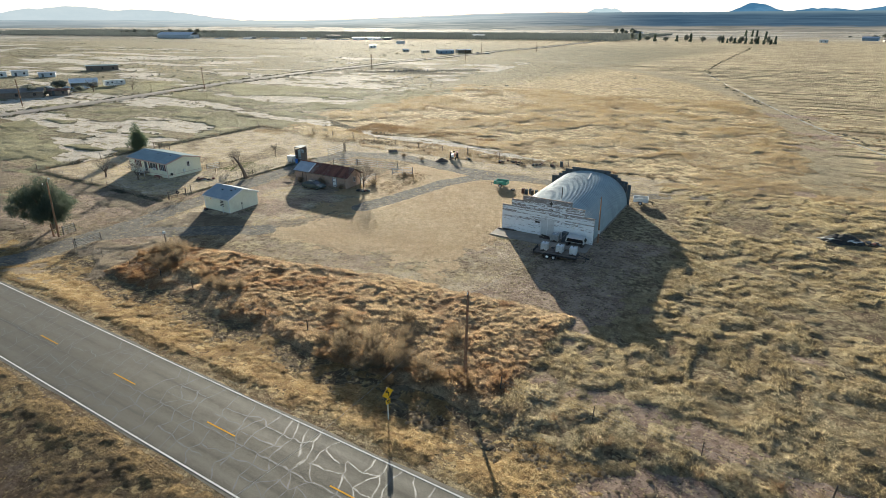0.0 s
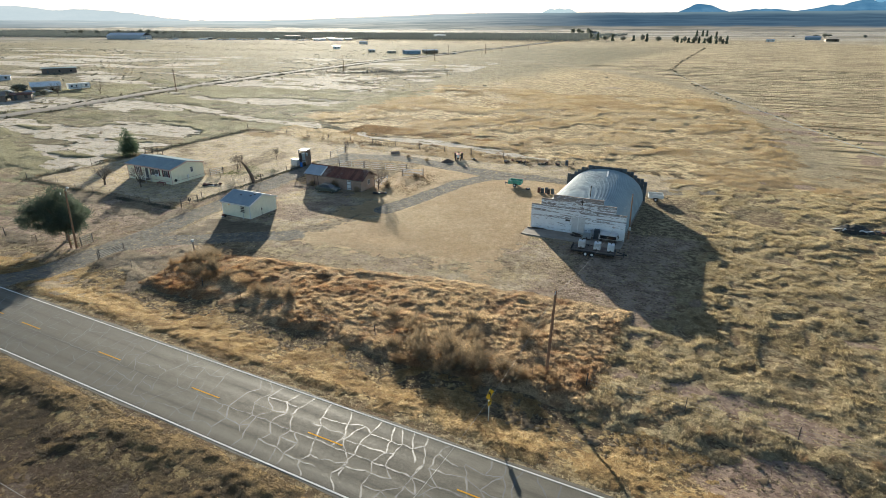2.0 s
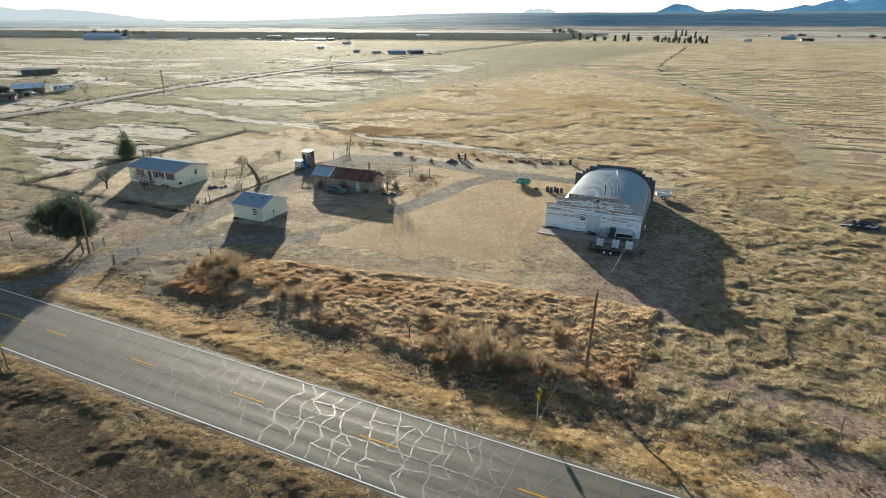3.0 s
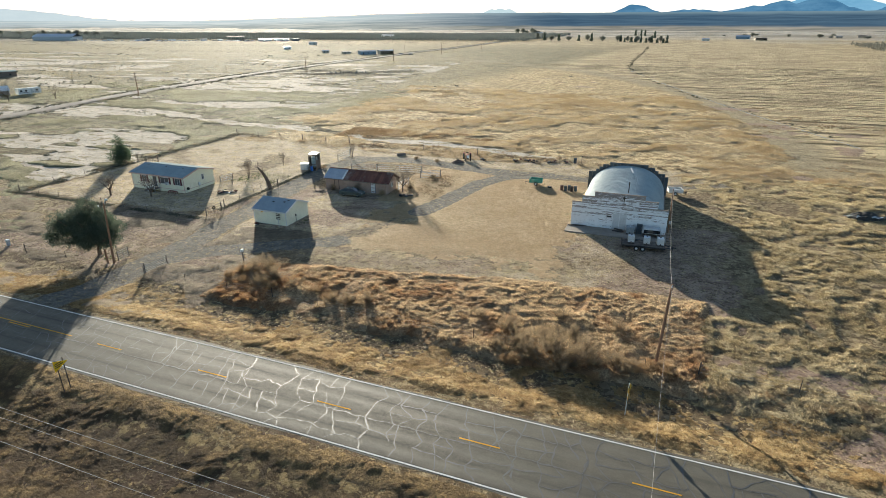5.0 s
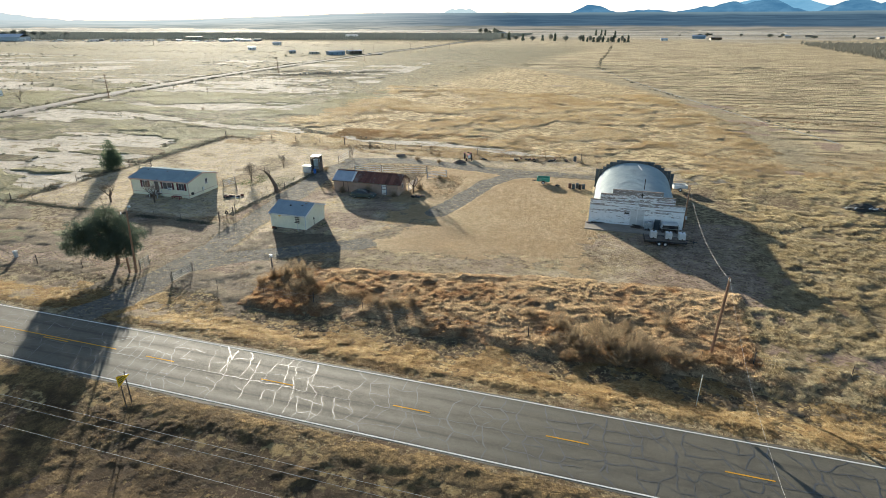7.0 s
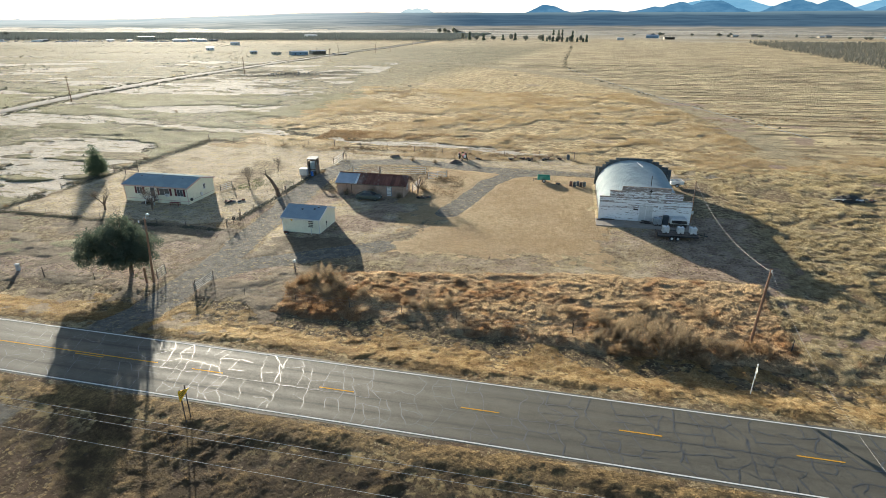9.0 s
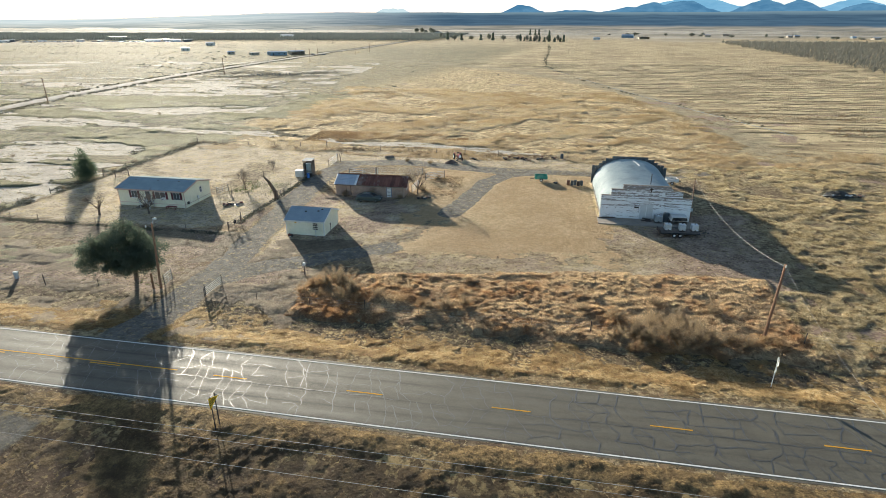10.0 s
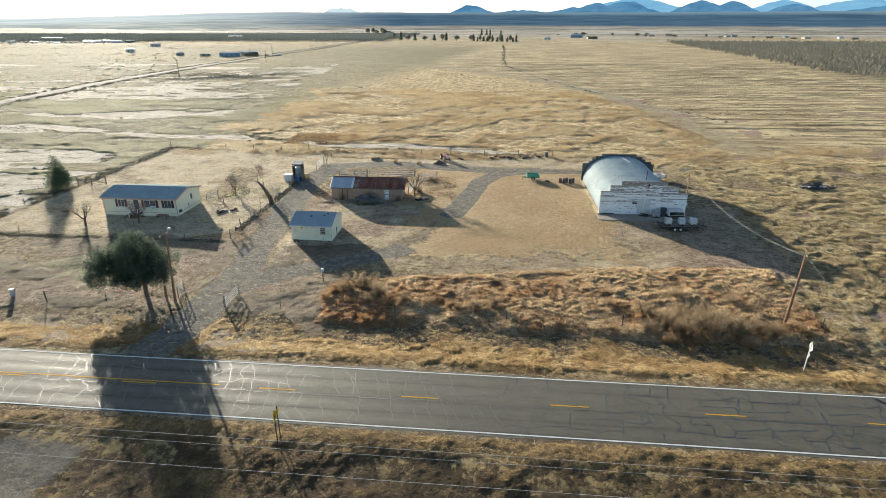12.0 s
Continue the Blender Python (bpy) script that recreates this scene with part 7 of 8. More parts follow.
def furrow_ridges():
    """Low worn ridges left between the furrows of the old field, overgrown in dashes."""
    co, quad, tn = [], [], []
    y0 = 96.0
    while y0 < 430:
        x = np.arange(-235, 225, 2.0)
        y = y0 + 0.04 * x + (vn(x, x * 0 + y0, 40, 2) - 0.5) * 2.6 + (vn(x, x * 0 + y0, 9, 5) - 0.5) * 0.7
        z = zones(x, y)
        live = z["furrow"] * (1 - 0.9 * z["worn"]) * st(vn(x, x * 0 + 3 * y0, 16, 3) + 0.7 * (vn(x, x * 0 + y0, 5, 1) - 0.5), 0.30, 0.52)
        h = (0.11 + 0.0002 * y0) * live * (0.6 + 0.7 * vn(x, y, 3, 6))
        k = len(co)
        for wy, f in ((-0.6, -0.3), (-0.1, 1.0), (0.6, 0.8), (2.6, -0.3)):
            co.append(np.c_[x, y + wy, land(x, y + wy) + h * f - 0.03])
            tn.append(np.clip(fb(x * 0.3, y, 20, 5) * 1.8 - 0.4, 0, 1))
        n = len(x)
        i = np.arange(n - 1)[h[:-1] + h[1:] > 0.08]
        for r in range(3):
            quad.append(np.c_[i, i + 1, i + n + 1, i + n] + (k + r) * n)
        y0 += 9.4 + 1.6 * math.sin(y0)
    me = from_arrays("furrow_ridges", np.concatenate(co), np.concatenate(quad), T_ROWS)
    point_float(me, "tint", np.concatenate(tn))
    tagged(smooth(new("furrow_ridges", me)), "low grassy ridges in rows on the old field", "furrows", kind="stuff")


furrow_ridges()


def irrigation_pipe():
    """A line of pale aluminium pipes left lying across the old field, joint by joint."""
    t = thing("irrigation_pipe", 0, 0, 0, 0, "line of dull irrigation pipes lying across the old field", "pipe")
    xs = np.interp(np.arange(0, 240, 9.0), [0, 50, 100, 140, 175, 240], [26.5, 14.5, 1.0, -10.0, -20.0, -43.0])
    ys = np.interp(np.arange(0, 240, 9.0), [0, 50, 100, 140, 175, 240], [152.0, 186.0, 227.0, 264.0, 300.0, 385.0])
    for i in range(len(xs) - 1):
        a, b = (Vector((xs[k], ys[k], lz(xs[k], ys[k]) + 0.10)) for k in (i, i + 1))
        part("pipe", tb(a, a.lerp(b, 0.9), 0.055, 0.055, 6), M_TIN, t)


irrigation_pipe()
# the rough strip between the road and the yard: deep matted tufts
sow("russet_weeds", 4600, (-76, -14, 29, 48), lambda x, y, z: np.maximum(z["rough"], 0.25 * z["plot"]) * st(fb(x, y, 5, 3), 0.50, 0.6), (0.25, 0.55), 32, 0.03, M_RUSSET, "russet brown dead weeds", 12, lean=0.6)
# short golden verge beside the asphalt
sow("ditch_weeds", 5000, (-95, 34, 27.5, 34.5), lambda x, y, z: bare(z) * np.maximum(z["toe"], 0.3) * st(fb(x, y, 2.4, 5), 0.38, 0.56), (0.22, 0.6), 11, 0.028, M_TWIG, "low grey brown weeds in the ditch", 15)
# bunch grass in the field beside and behind the hut
sow("orange_grass", 2600, (-105, -62, 121, 136), lambda x, y, z: bare(z) * st(fb(x * 0.4, y, 9, 2), 0.36, 0.5), (0.5, 1.0), 16, 0.06, M_RUSSET, "tall orange grass behind the wash", 39)
sow("field_weeds", 9000, (-135, 70, 107, 225), lambda x, y, z: bare(z) * st(fb(x * 0.35, y, 12, 5), 0.54, 0.66), (0.4, 1.0), 11, 0.08, M_RUSSET, "rusty weeds of the back field", 21)
# west of the house: streaks of grass between bare flats
sow("west_brush", 60000, (-320, -88, 60, 330), lambda x, y, z: (1 - z["dirt"]) * (1 - z["lane"]) * z["rim"] * st(fb(x, y, 9, 2), 0.3, 0.6), (0.35, 0.9), 14, 0.08, M_DUSTY, "dark low brush along the flats", 23)
# the yard
sow("yard_weeds", 7000, (-130, -14, 44, 112), lambda x, y, z: (1 - z["gravel"]) * (1 - z["lawn"]) * st(fb(x, y, 5, 2), 0.5, 0.68), (0.12, 0.4), 11, 0.045, M_GRASS, "scattered dry weeds in the yard", 25)
sow("yard_weeds", 4200, (-150, -82, 26, 56), lambda x, y, z: bare(z) * (1 - 0.7 * z["dirt"]) * st(fb(x * 0.6, y, 4, 6), 0.46, 0.62), (0.10, 0.28), 12, 0.024, M_WEST, "dry weeds before the house fence", 26, dome=False, lean=0.9)
sow("green_weeds", 900, (-99, -90, 74, 82), lambda x, y, z: st(fb(x, y, 4, 2), 0.35, 0.55), (0.12, 0.3), 12, 0.05, M_GREEN, "green weeds by the dead tree", 27)
sow("green_weeds", 260, (-89.5, -85.8, 36, 39.5), lambda x, y, z: np.ones(len(x)) * 0.7, (0.1, 0.28), 12, 0.05, M_GREEN, "green weeds under the juniper", 28)
sow("green_weeds", 200, (-73, -70.5, 57, 62), lambda x, y, z: np.ones(len(x)) * 0.5, (0.1, 0.25), 12, 0.05, M_GREEN, "green weeds behind the outbuilding", 29)
sow("shed_weeds", 700, (-66, -57, 76, 92), lambda x, y, z: st(fb(x, y, 3, 2), 0.3, 0.55), (0.2, 0.6), 16, 0.045, M_RUSSET, "rusty weeds around the corral", 30)
sow("fence_weeds", 3200, (-132, -14, 109.5, 118), lambda x, y, z: (1 - z["gravel"]) * st(2.6 - np.abs(y - 113.6 - 3 * (fb(x, y, 14, 2) - 0.5)), 0, 1.6) * st(fb(x, y, 4, 3), 0.3, 0.5), (0.3, 0.8), 18, 0.05, M_TWIG, "grey brown weeds along the back fence", 34)
sow("fence_weeds", 3200, (-134, -127.5, 52, 115), lambda x, y, z: st(2.2 - np.abs(x + 131), 0, 1.4) * st(fb(x, y, 4, 3), 0.3, 0.5), (0.3, 0.7), 16, 0.05, M_DUSTY, "weeds along the west fence", 35)
sow("fence_weeds", 6500, (-132, -88, 52.4, 54.6), lambda x, y, z: st(0.8 - np.abs(y - 53.5), 0, 0.6), (0.22, 0.42), 9, 0.05, M_DUSTY, "weeds along the house fence", 36)
sow("fence_weeds", 3600, (-89.6, -86.8, 58, 92), lambda x, y, z: st(0.8 - np.abs(x + 88.4), 0, 0.6), (0.22, 0.42), 9, 0.05, M_DUSTY, "weeds along the drive fence", 37)
sow("drive_grass", 8000, (-90, -62, 40, 92), lambda x, y, z: st(z["gravel"], 0.02, 0.3) * (1 - st(z["gravel"], 0.4, 0.8)) * st(fb(x, y, 4, 4), 0.4, 0.6), (0.14, 0.36), 14, 0.04, M_GRASS, "golden grass strips beside the drive", 38)
# further fields
GULLY = [(-42, 900), (-41, 640), (-44, 480), (-43, 400), (-27, 318), (-12, 265), (0, 228), (12, 203), (20, 176), (25, 160)]
sow("gully_brush", 15000, (-60, 30, 150, 800), lambda x, y, z: (1 - st(near(x, y, GULLY), 0.6, 2.2)) * st(fb(x, y, 9, 2), 0.3, 0.5), (0.5, 1.3), 16, 0.12, M_DUSTY, "dark brush along a shallow gully across the old field", 43)
sow("plot_brush", 4500, (-216, -164, 284, 346), lambda x, y, z: (1 - st(near(x, y, [(-208, 296), (-176, 330)]), 6, 14)) * st(fb(x * 0.4, y, 7, 5), 0.25, 0.45), (0.25, 0.6), 7, 0.16, M_ORCHARD, "grey dead brush over an old plot", 44)
sow("far_tufts", 9000, (-700, 320, 215, 620), lambda x, y, z: (1 - z["lane"]) * st(fb(x * 0.35, y, 26, 3), 0.40, 0.6) * np.where(z["furrow"] > 0.5, 0.25, 1.0), (0.5, 1.3), 10, 0.22, M_GRASS_PALE, "grass of the far fields", 31)
sow("far_brush", 9500, (-1300, -60, 170, 900), lambda x, y, z: (1 - z["lane"]) * (z["furrow"] < 0.4) * (1 - 0.96 * st(x, -262, -240)) * st(fb(x * 0.4, y, 45, 4), 0.47, 0.6), (0.8, 1.8), 14, 0.3, M_DUSTY, "grey brush on the far plain", 32)
sow("lane_brush", 22000, (-276, -210, 60, 960), lambda x, y, z: 1 - st(np.abs(near(x, y, LANE) - 5.6), 0.4, 1.8), (0.7, 1.8), 14, 0.25, M_DUSTY, "dark brush along the dirt lane", 33)


def limb(bm, p, d, length, r, level, tips, rr, bend=0.5, up=0.15):
    """A branch that bends and forks; fills the list of tips."""
    segs = 3
    for i in range(segs):
        q = p + d * (length / segs)
        r2 = r * (1 - 0.28)
        tube(bm, p, q, r, r2, 6 if r > 0.05 else 4, False)
        p, r = q, r2
        d = (d + Vector((rr.uniform(-bend, bend), rr.uniform(-bend, bend), rr.uniform(-bend, bend) + up)) * 0.5).normalized()
        if level > 0 and i > 0:
            for _ in range(2):
                e = (d + Vector((rr.uniform(-1, 1), rr.uniform(-1, 1), rr.uniform(-0.4, 0.7)))).normalized()
                limb(bm, p, e, length * rr.uniform(0.5, 0.75), r * 0.6, level - 1, tips, rr, bend, up)
    tips.append((p.copy(), d.copy()))


def twig_mesh(name, tips, count, length, width, material, seed, spread=1.0):
    """Fine twigs as thin blades at the tips of branches."""
    g = np.random.default_rng(seed)
    P = np.array([t[0] for t in tips])
    D = np.array([t[1] for t in tips])
    rep = np.repeat(np.arange(len(P)), count)
    N = len(rep)
    dirs = D[rep] + g.normal(0, 0.7 * spread, (N, 3))
    dirs /= np.linalg.norm(dirs, axis=1)[:, None]
    foot = P[rep] + g.normal(0, 0.10 * spread, (N, 3)) * length
    tip = foot + dirs * (length * (0.5 + g.random(N)))[:, None]
    w = np.cross(dirs, g.normal(0, 1, (N, 3)))
    w = w / np.linalg.norm(w, axis=1)[:, None] * width / 2
    co = np.stack([foot - w, foot + w, tip], 1).reshape(-1, 3)
    me = from_arrays(name, co, np.arange(N * 3).reshape(-1, 3), material)
    point_float(me, "tint", np.repeat(g.random(N), 3))
    return me


def bare_tree(name, x, y, height, seed, label, levels=2, trunk=0.16, forks=5, spread=0.9, twigs=10, cat="tree"):
    rr = random.Random(seed)
    t = thing(name, x, y, lz(x, y) - 0.05, rr.uniform(0, 360), label, cat)
    bm, tips = bmesh.new(), []
    k = height * 0.32
    tube(bm, (0, 0, -0.2), (0.05, 0.03, k), trunk, trunk * 0.75, 8, False)
    for i in range(forks):
        a = 2 * math.pi * i / forks + rr.uniform(-0.4, 0.4)
        d = Vector((math.cos(a) * spread, math.sin(a) * spread, rr.uniform(0.6, 1.3))).normalized()
        limb(bm, Vector((0.05, 0.03, k * rr.uniform(0.75, 1.0))), d, height * 0.42, trunk * 0.55, levels, tips, rr)
    part("trunk", bm, M_BARK, t)
    ob = new("crown", twig_mesh("crown", tips, max(3, twigs // 2), height * 0.17, 0.014, M_BARE, seed, 0.75))
    ob.parent = t
    return t


def shrub_mesh(seed, material, stems=46, fine=26):
    """A rounded leafless bush one metre high: stems from the foot, dense fine twigs."""
    rr = random.Random(seed)
    bm, tips = bmesh.new(), []
    for i in range(stems):
        a, tilt = rr.uniform(0, 2 * math.pi), rr.uniform(0.05, 1.15)
        d = Vector((math.cos(a) * math.sin(tilt), math.sin(a) * math.sin(tilt), math.cos(tilt)))
        ln = rr.uniform(0.55, 1.0)
        p = Vector((rr.uniform(-0.1, 0.1), rr.uniform(-0.1, 0.1), -0.05))
        for j in range(3):
            q = p + d * ln / 3
            tube(bm, p, q, 0.009 - 0.0025 * j, 0.0065 - 0.0025 * j, 3, False)
            tips.extend((p.lerp(q, f), d.copy()) for f in ((0.5, 1.0) if j else (1.0,)))
            p = q
            d = (d + Vector((rr.uniform(-0.4, 0.4), rr.uniform(-0.4, 0.4), rr.uniform(-0.2, 0.3)))).normalized()
    return mesh_of("branching", bm, M_POLE if material is M_RUSSET else M_WOOD), twig_mesh("crown", tips, fine, 0.13, 0.013, material, seed, 1.5)


SHRUBS = {"grey": [shrub_mesh(s, M_TWIG, 50, 10) for s in (1, 2, 3)], "russet": [shrub_mesh(s, M_RUSSET, 44, 13) for s in (4, 5)],
          "small grey": [shrub_mesh(s, M_TWIG, 20, 8) for s in (6, 7)], "small russet": [shrub_mesh(s, M_RUSSET, 20, 8) for s in (8, 9)]}


def shrub(x, y, h, w, kind, seed, label, group=""):
    rr = random.Random(seed)
    s = thing("shrub", x, y, lz(x, y), rr.uniform(0, 360), label, "shrub", group)
    a, b = SHRUBS[kind][seed % len(SHRUBS[kind])]
    for n, me in (("branching", a), ("crown", b)):
        o = new(n, me)
        o.parent = s
        o.matrix_basis = Matrix.Diagonal((w * 0.7, w * 0.7 * rr.uniform(0.8, 1.1), h * 1.02, 1))
    return s


for i, (x, y, h, w) in enumerate(((-64.9, 40.6, 2.6, 4.2), (-66.6, 39.8, 2.1, 3.2), (-62.6, 38.4, 2.0, 3.4), (-59.6, 37.6, 1.3, 2.4), (-51.5, 36.6, 1.7, 3.0), (-49.4, 37.2, 1.6, 2.4), (-30.2, 33.2, 2.6, 3.6), (-28.2, 34.4, 3.0, 3.8), (-26.2, 33.2, 2.5, 3.2),
                                  (-29.4, 36.8, 2.3, 3.0), (-33.2, 37.2, 2.2, 2.8), (-24.6, 33.6, 2.0, 2.8), (-22.6, 40.6, 1.9, 2.6), (-28.6, 41.2, 1.7, 2.4), (-33.4, 33.6, 1.5, 2.2), (-22.8, 34.8, 1.7, 2.6), (-36.6, 38.6, 1.3, 2.0), (-26.8, 37.8, 1.7, 2.4), (-31.6, 34.6, 2.4, 3.4), (-27.4, 32.4, 2.0, 3.2), (-25.4, 35.0, 2.3, 3.2), (-21.4, 33.6, 1.6, 2.8), (-63.6, 36.8, 1.8, 2.8), (-53.2, 36.2, 1.2, 2.4))):
    shrub(x, y, h, w, "grey", i, "tangled grey brown leafless shrub in dry grass", "roadside brush")
for i, (x, y, h, w) in enumerate(((-67.9, 39.0, 1.4, 2.6), (-68.6, 37.2, 1.2, 2.0), (-66.0, 36.8, 1.1, 2.0), (-61.4, 36.2, 1.2, 2.2), (-56.6, 37.4, 0.9, 2.2), (-54.2, 37.0, 1.0, 2.2), (-46.8, 36.4, 0.6, 1.6), (-43.8, 35.6, 0.6, 1.5), (-40.6, 35.2, 0.7, 1.6), (-31.8, 31.6, 1.2, 2.0),
                                  (-24.2, 31.6, 1.1, 2.0), (-20.6, 34.0, 1.4, 2.4), (-19.4, 35.2, 1.1, 1.8), (-18.0, 34.4, 1.2, 2.0), (-38.2, 37.6, 0.7, 1.5), (-58.2, 40.4, 0.7, 1.5), (-48.6, 41.6, 0.6, 1.4), (-42.6, 40.2, 0.6, 1.4))):
    shrub(x, y, h, w, "russet", i, "rounded russet dead weed bush", "roadside weeds")
rr = random.Random(3)
for i in range(26):
    x = -16 + i * 1.75 + rr.uniform(-0.8, 0.8)
    shrub(x, 34.6 + 0.03 * x + rr.uniform(-1.0, 0.8), rr.uniform(0.4, 0.8), rr.uniform(1.2, 2.4), "small grey" if i % 3 else "small russet", i + 30, "low dry brush along the wire fence", "fence brush")
for i in range(18):
    x = rr.uniform(-128, -20)
    shrub(x, 112.5 + rr.uniform(-3.5, 4.5), rr.uniform(0.4, 1.0), rr.uniform(1.6, 3.2), "small grey" if i % 2 else "small russet", i + 70, "dry brush along the back fence", "back fence brush")
for i in range(8):
    shrub(-131.5 + rr.uniform(-1.5, 1.0), 56 + i * 7.1, rr.uniform(0.4, 0.8), rr.uniform(1.8, 3.4), "small grey" if i % 2 else "small russet", i + 110, "dry brush along the west fence", "west fence brush")
for x, y, h, w in ((-66.5, 102.5, 0.9, 1.5), (-72, 103.5, 1.0, 1.6), (-63.5, 81, 1.6, 2.0), (-120.5, 64, 0.8, 1.6), (-76.6, 75.0, 1.6, 1.6), (-71.6, 75.2, 1.9, 2.4), (-66.6, 75.1, 1.4, 1.4), (-87.2, 88.6, 0.9, 1.6), (-62.2, 89.5, 0.8, 2.0)):
    shrub(x, y, h, w, "grey", int(-x), "leafless shrub in the yard", "yard shrubs")
for i in range(22):
    x, y = rr.uniform(-300, -135), rr.uniform(90, 260)
    shrub(x, y, rr.uniform(0.5, 1.3), rr.uniform(1.2, 2.6), "small grey", i + 130, "dry shrub on the bare flats", "flats shrubs")

bare_tree("bare_tree", -112.8, 58.0, 3.6, 21, "small leafless tree by the house fence", 2, 0.2, 6, 0.8, 9)
bare_tree("bare_tree", -105.3, 60.0, 3.4, 22, "grey leafless tree before the house", 2, 0.16, 7, 0.6, 16)
bare_tree("bare_tree", -64.0, 78.6, 4.3, 23, "leafless tree beside the adobe shed", 2, 0.14, 7, 0.9, 12)
bare_tree("bare_tree", -96.8, 76.2, 3.2, 24, "thin leafless sapling clump in the yard", 2, 0.05, 8, 0.35, 10)
bare_tree("bare_tree", -98.4, 78.5, 2.8, 25, "thin leafless sapling clump in the yard", 2, 0.05, 7, 0.35, 10)
bare_tree("bare_tree", -97.0, 88.0, 2.6, 26, "thin leafless sapling in the back yard", 2, 0.05, 6, 0.35, 10)
bare_tree("bare_tree", -86.8, 100.5, 2.8, 28, "thin leafless tree by the back gate", 2, 0.08, 5, 0.4, 8)


def dead_tree():
    t = thing("dead_tree", -88.2, 71.8, -0.05, 0, "leaning dead tree trunk with broken limbs", "tree")
    bm, tips, rr = bmesh.new(), [], random.Random(9)
    pts = [Vector(p) for p in ((0, 0, -0.2), (-0.35, -0.1, 1.3), (-0.8, -0.25, 2.4), (-1.15, -0.45, 3.2), (-1.75, -0.65, 4.0))]
    for i in range(4):
        tube(bm, pts[i], pts[i + 1], 0.40 - 0.055 * i, 0.345 - 0.055 * i, 9, False)
    for p, d, ln in ((pts[2], (-0.8, -0.3, 0.5), 0.9), (pts[3], (0.4, 0.2, 1.0), 1.1), (pts[4], (-0.4, 0.3, 0.9), 1.4), (pts[4], (-0.9, -0.2, 0.3), 1.0)):
        limb(bm, p, Vector(d).normalized(), ln * 0.7, 0.10, 1, tips, rr)
    part("trunk", bm, M_BARK, t)
    ob = new("crown", twig_mesh("crown", tips, 2, 0.35, 0.018, M_BARE, 9))
    ob.parent = t


dead_tree()


def leafy(name, x, y, label, lobes, trunk_h, trunk_r, material, clumps, leaf, per, seed, lean=(0, 0), puff=1.5):
    """A tree with a trunk, limbs to the lobes and a crown of many small sprays."""
    g, rr = np.random.default_rng(seed), random.Random(seed)
    t = thing(name, x, y, lz(x, y) - 0.05, 0, label, "tree")
    bm, tips = bmesh.new(), []
    top = Vector((lean[0], lean[1], trunk_h))
    tube(bm, (0, 0, -0.3), top, trunk_r, trunk_r * 0.75, 9, False)
    for c, r in lobes:
        c = Vector(c)
        tube(bm, top, top.lerp(c, 0.6), trunk_r * 0.45, trunk_r * 0.25, 6, False)
        limb(bm, top.lerp(c, 0.6), (c - top).normalized(), (c - top).length * 0.55, trunk_r * 0.22, 1, tips, rr)
    part("trunk", bm, M_BARK, t)
    cen = []
    vol = np.array([r[0] * r[1] * r[2] for c, r in lobes])
    for (c, r), share in zip(lobes, vol / vol.sum()):
        n = max(6, int(clumps * share))
        v = g.normal(0, 1, (n, 3))
        v /= np.linalg.norm(v, axis=1)[:, None]
        cen.append(np.array(c) + v * np.array(r) * (0.30 + 0.80 * g.random(n) ** 0.7)[:, None] + g.normal(0, 0.10 * trunk_h, (n, 3)))
    cen = np.concatenate(cen)
    rep = np.repeat(np.arange(len(cen)), per)
    N = len(rep)
    foot = cen[rep] + g.normal(0, leaf * puff, (N, 3))
    d = g.normal(0, 1, (N, 3)) + np.array((0, 0, 0.5))
    d /= np.linalg.norm(d, axis=1)[:, None]
    w = np.cross(d, g.normal(0, 1, (N, 3)))
    w = w / np.linalg.norm(w, axis=1)[:, None] * leaf * 0.34
    co = np.stack([foot - w, foot + w, foot + d * leaf * 1.3], 1).reshape(-1, 3)
    me = from_arrays("crown", co, np.arange(N * 3).reshape(-1, 3), material)
    point_float(me, "tint", np.repeat(np.clip(g.random(len(cen))[rep] * 0.6 + g.random(N) * 0.4, 0, 1), 3))
    ob = new("crown", me)
    ob.parent = t
    return t


leafy("juniper_tree", -90.0, 37.0, "dark green juniper with a broad uneven crown beside the drive", [((-0.2, 0.2, 5.9), (1.4, 1.4, 1.4)), ((-2.6, -0.3, 4.0), (2.2, 1.9, 1.5)), ((1.9, 0.3, 4.3), (1.9, 1.8, 1.6)), ((0.0, -1.6, 3.3), (2.2, 1.5, 1.5)), ((-1.0, -0.6, 2.3), (2.6, 1.8, 0.9)), ((1.5, 0.6, 2.4), (1.8, 1.6, 1.1)),
       ((0.0, 1.7, 3.9), (2.2, 1.6, 1.5)), ((-3.9, -0.4, 3.3), (1.0, 1.1, 0.9)), ((2.4, -0.4, 2.7), (1.1, 1.2, 0.9)), ((-1.9, 0.2, 2.5), (1.9, 1.5, 0.8)), ((-0.5, 0.3, 7.3), (0.6, 0.6, 0.8)), ((1.2, 0.4, 6.2), (0.7, 0.7, 0.9)), ((-3.5, -2.5, 3.3), (1.5, 1.4, 1.5)), ((-2.9, -1.9, 4.9), (1.4, 1.3, 1.1)), ((-1.2, -1.5, 5.8), (1.4, 1.3, 1.1))], 1.5, 0.28, M_JUNIPER, 560, 0.15, 80, 31, (0.1, 0.1), 1.7)
leafy("cypress_tree", -131.5, 76.8, "dark green cypress with a ragged conical crown", [((0, 0, 1.5), (2.1, 2.1, 1.3)), ((0.1, 0, 2.8), (1.6, 1.6, 1.4)), ((-0.1, 0, 4.4), (1.0, 1.0, 1.3)), ((0, 0, 5.5), (0.5, 0.5, 0.9))], 1.0, 0.2, M_CYPRESS, 330, 0.2, 24, 32)


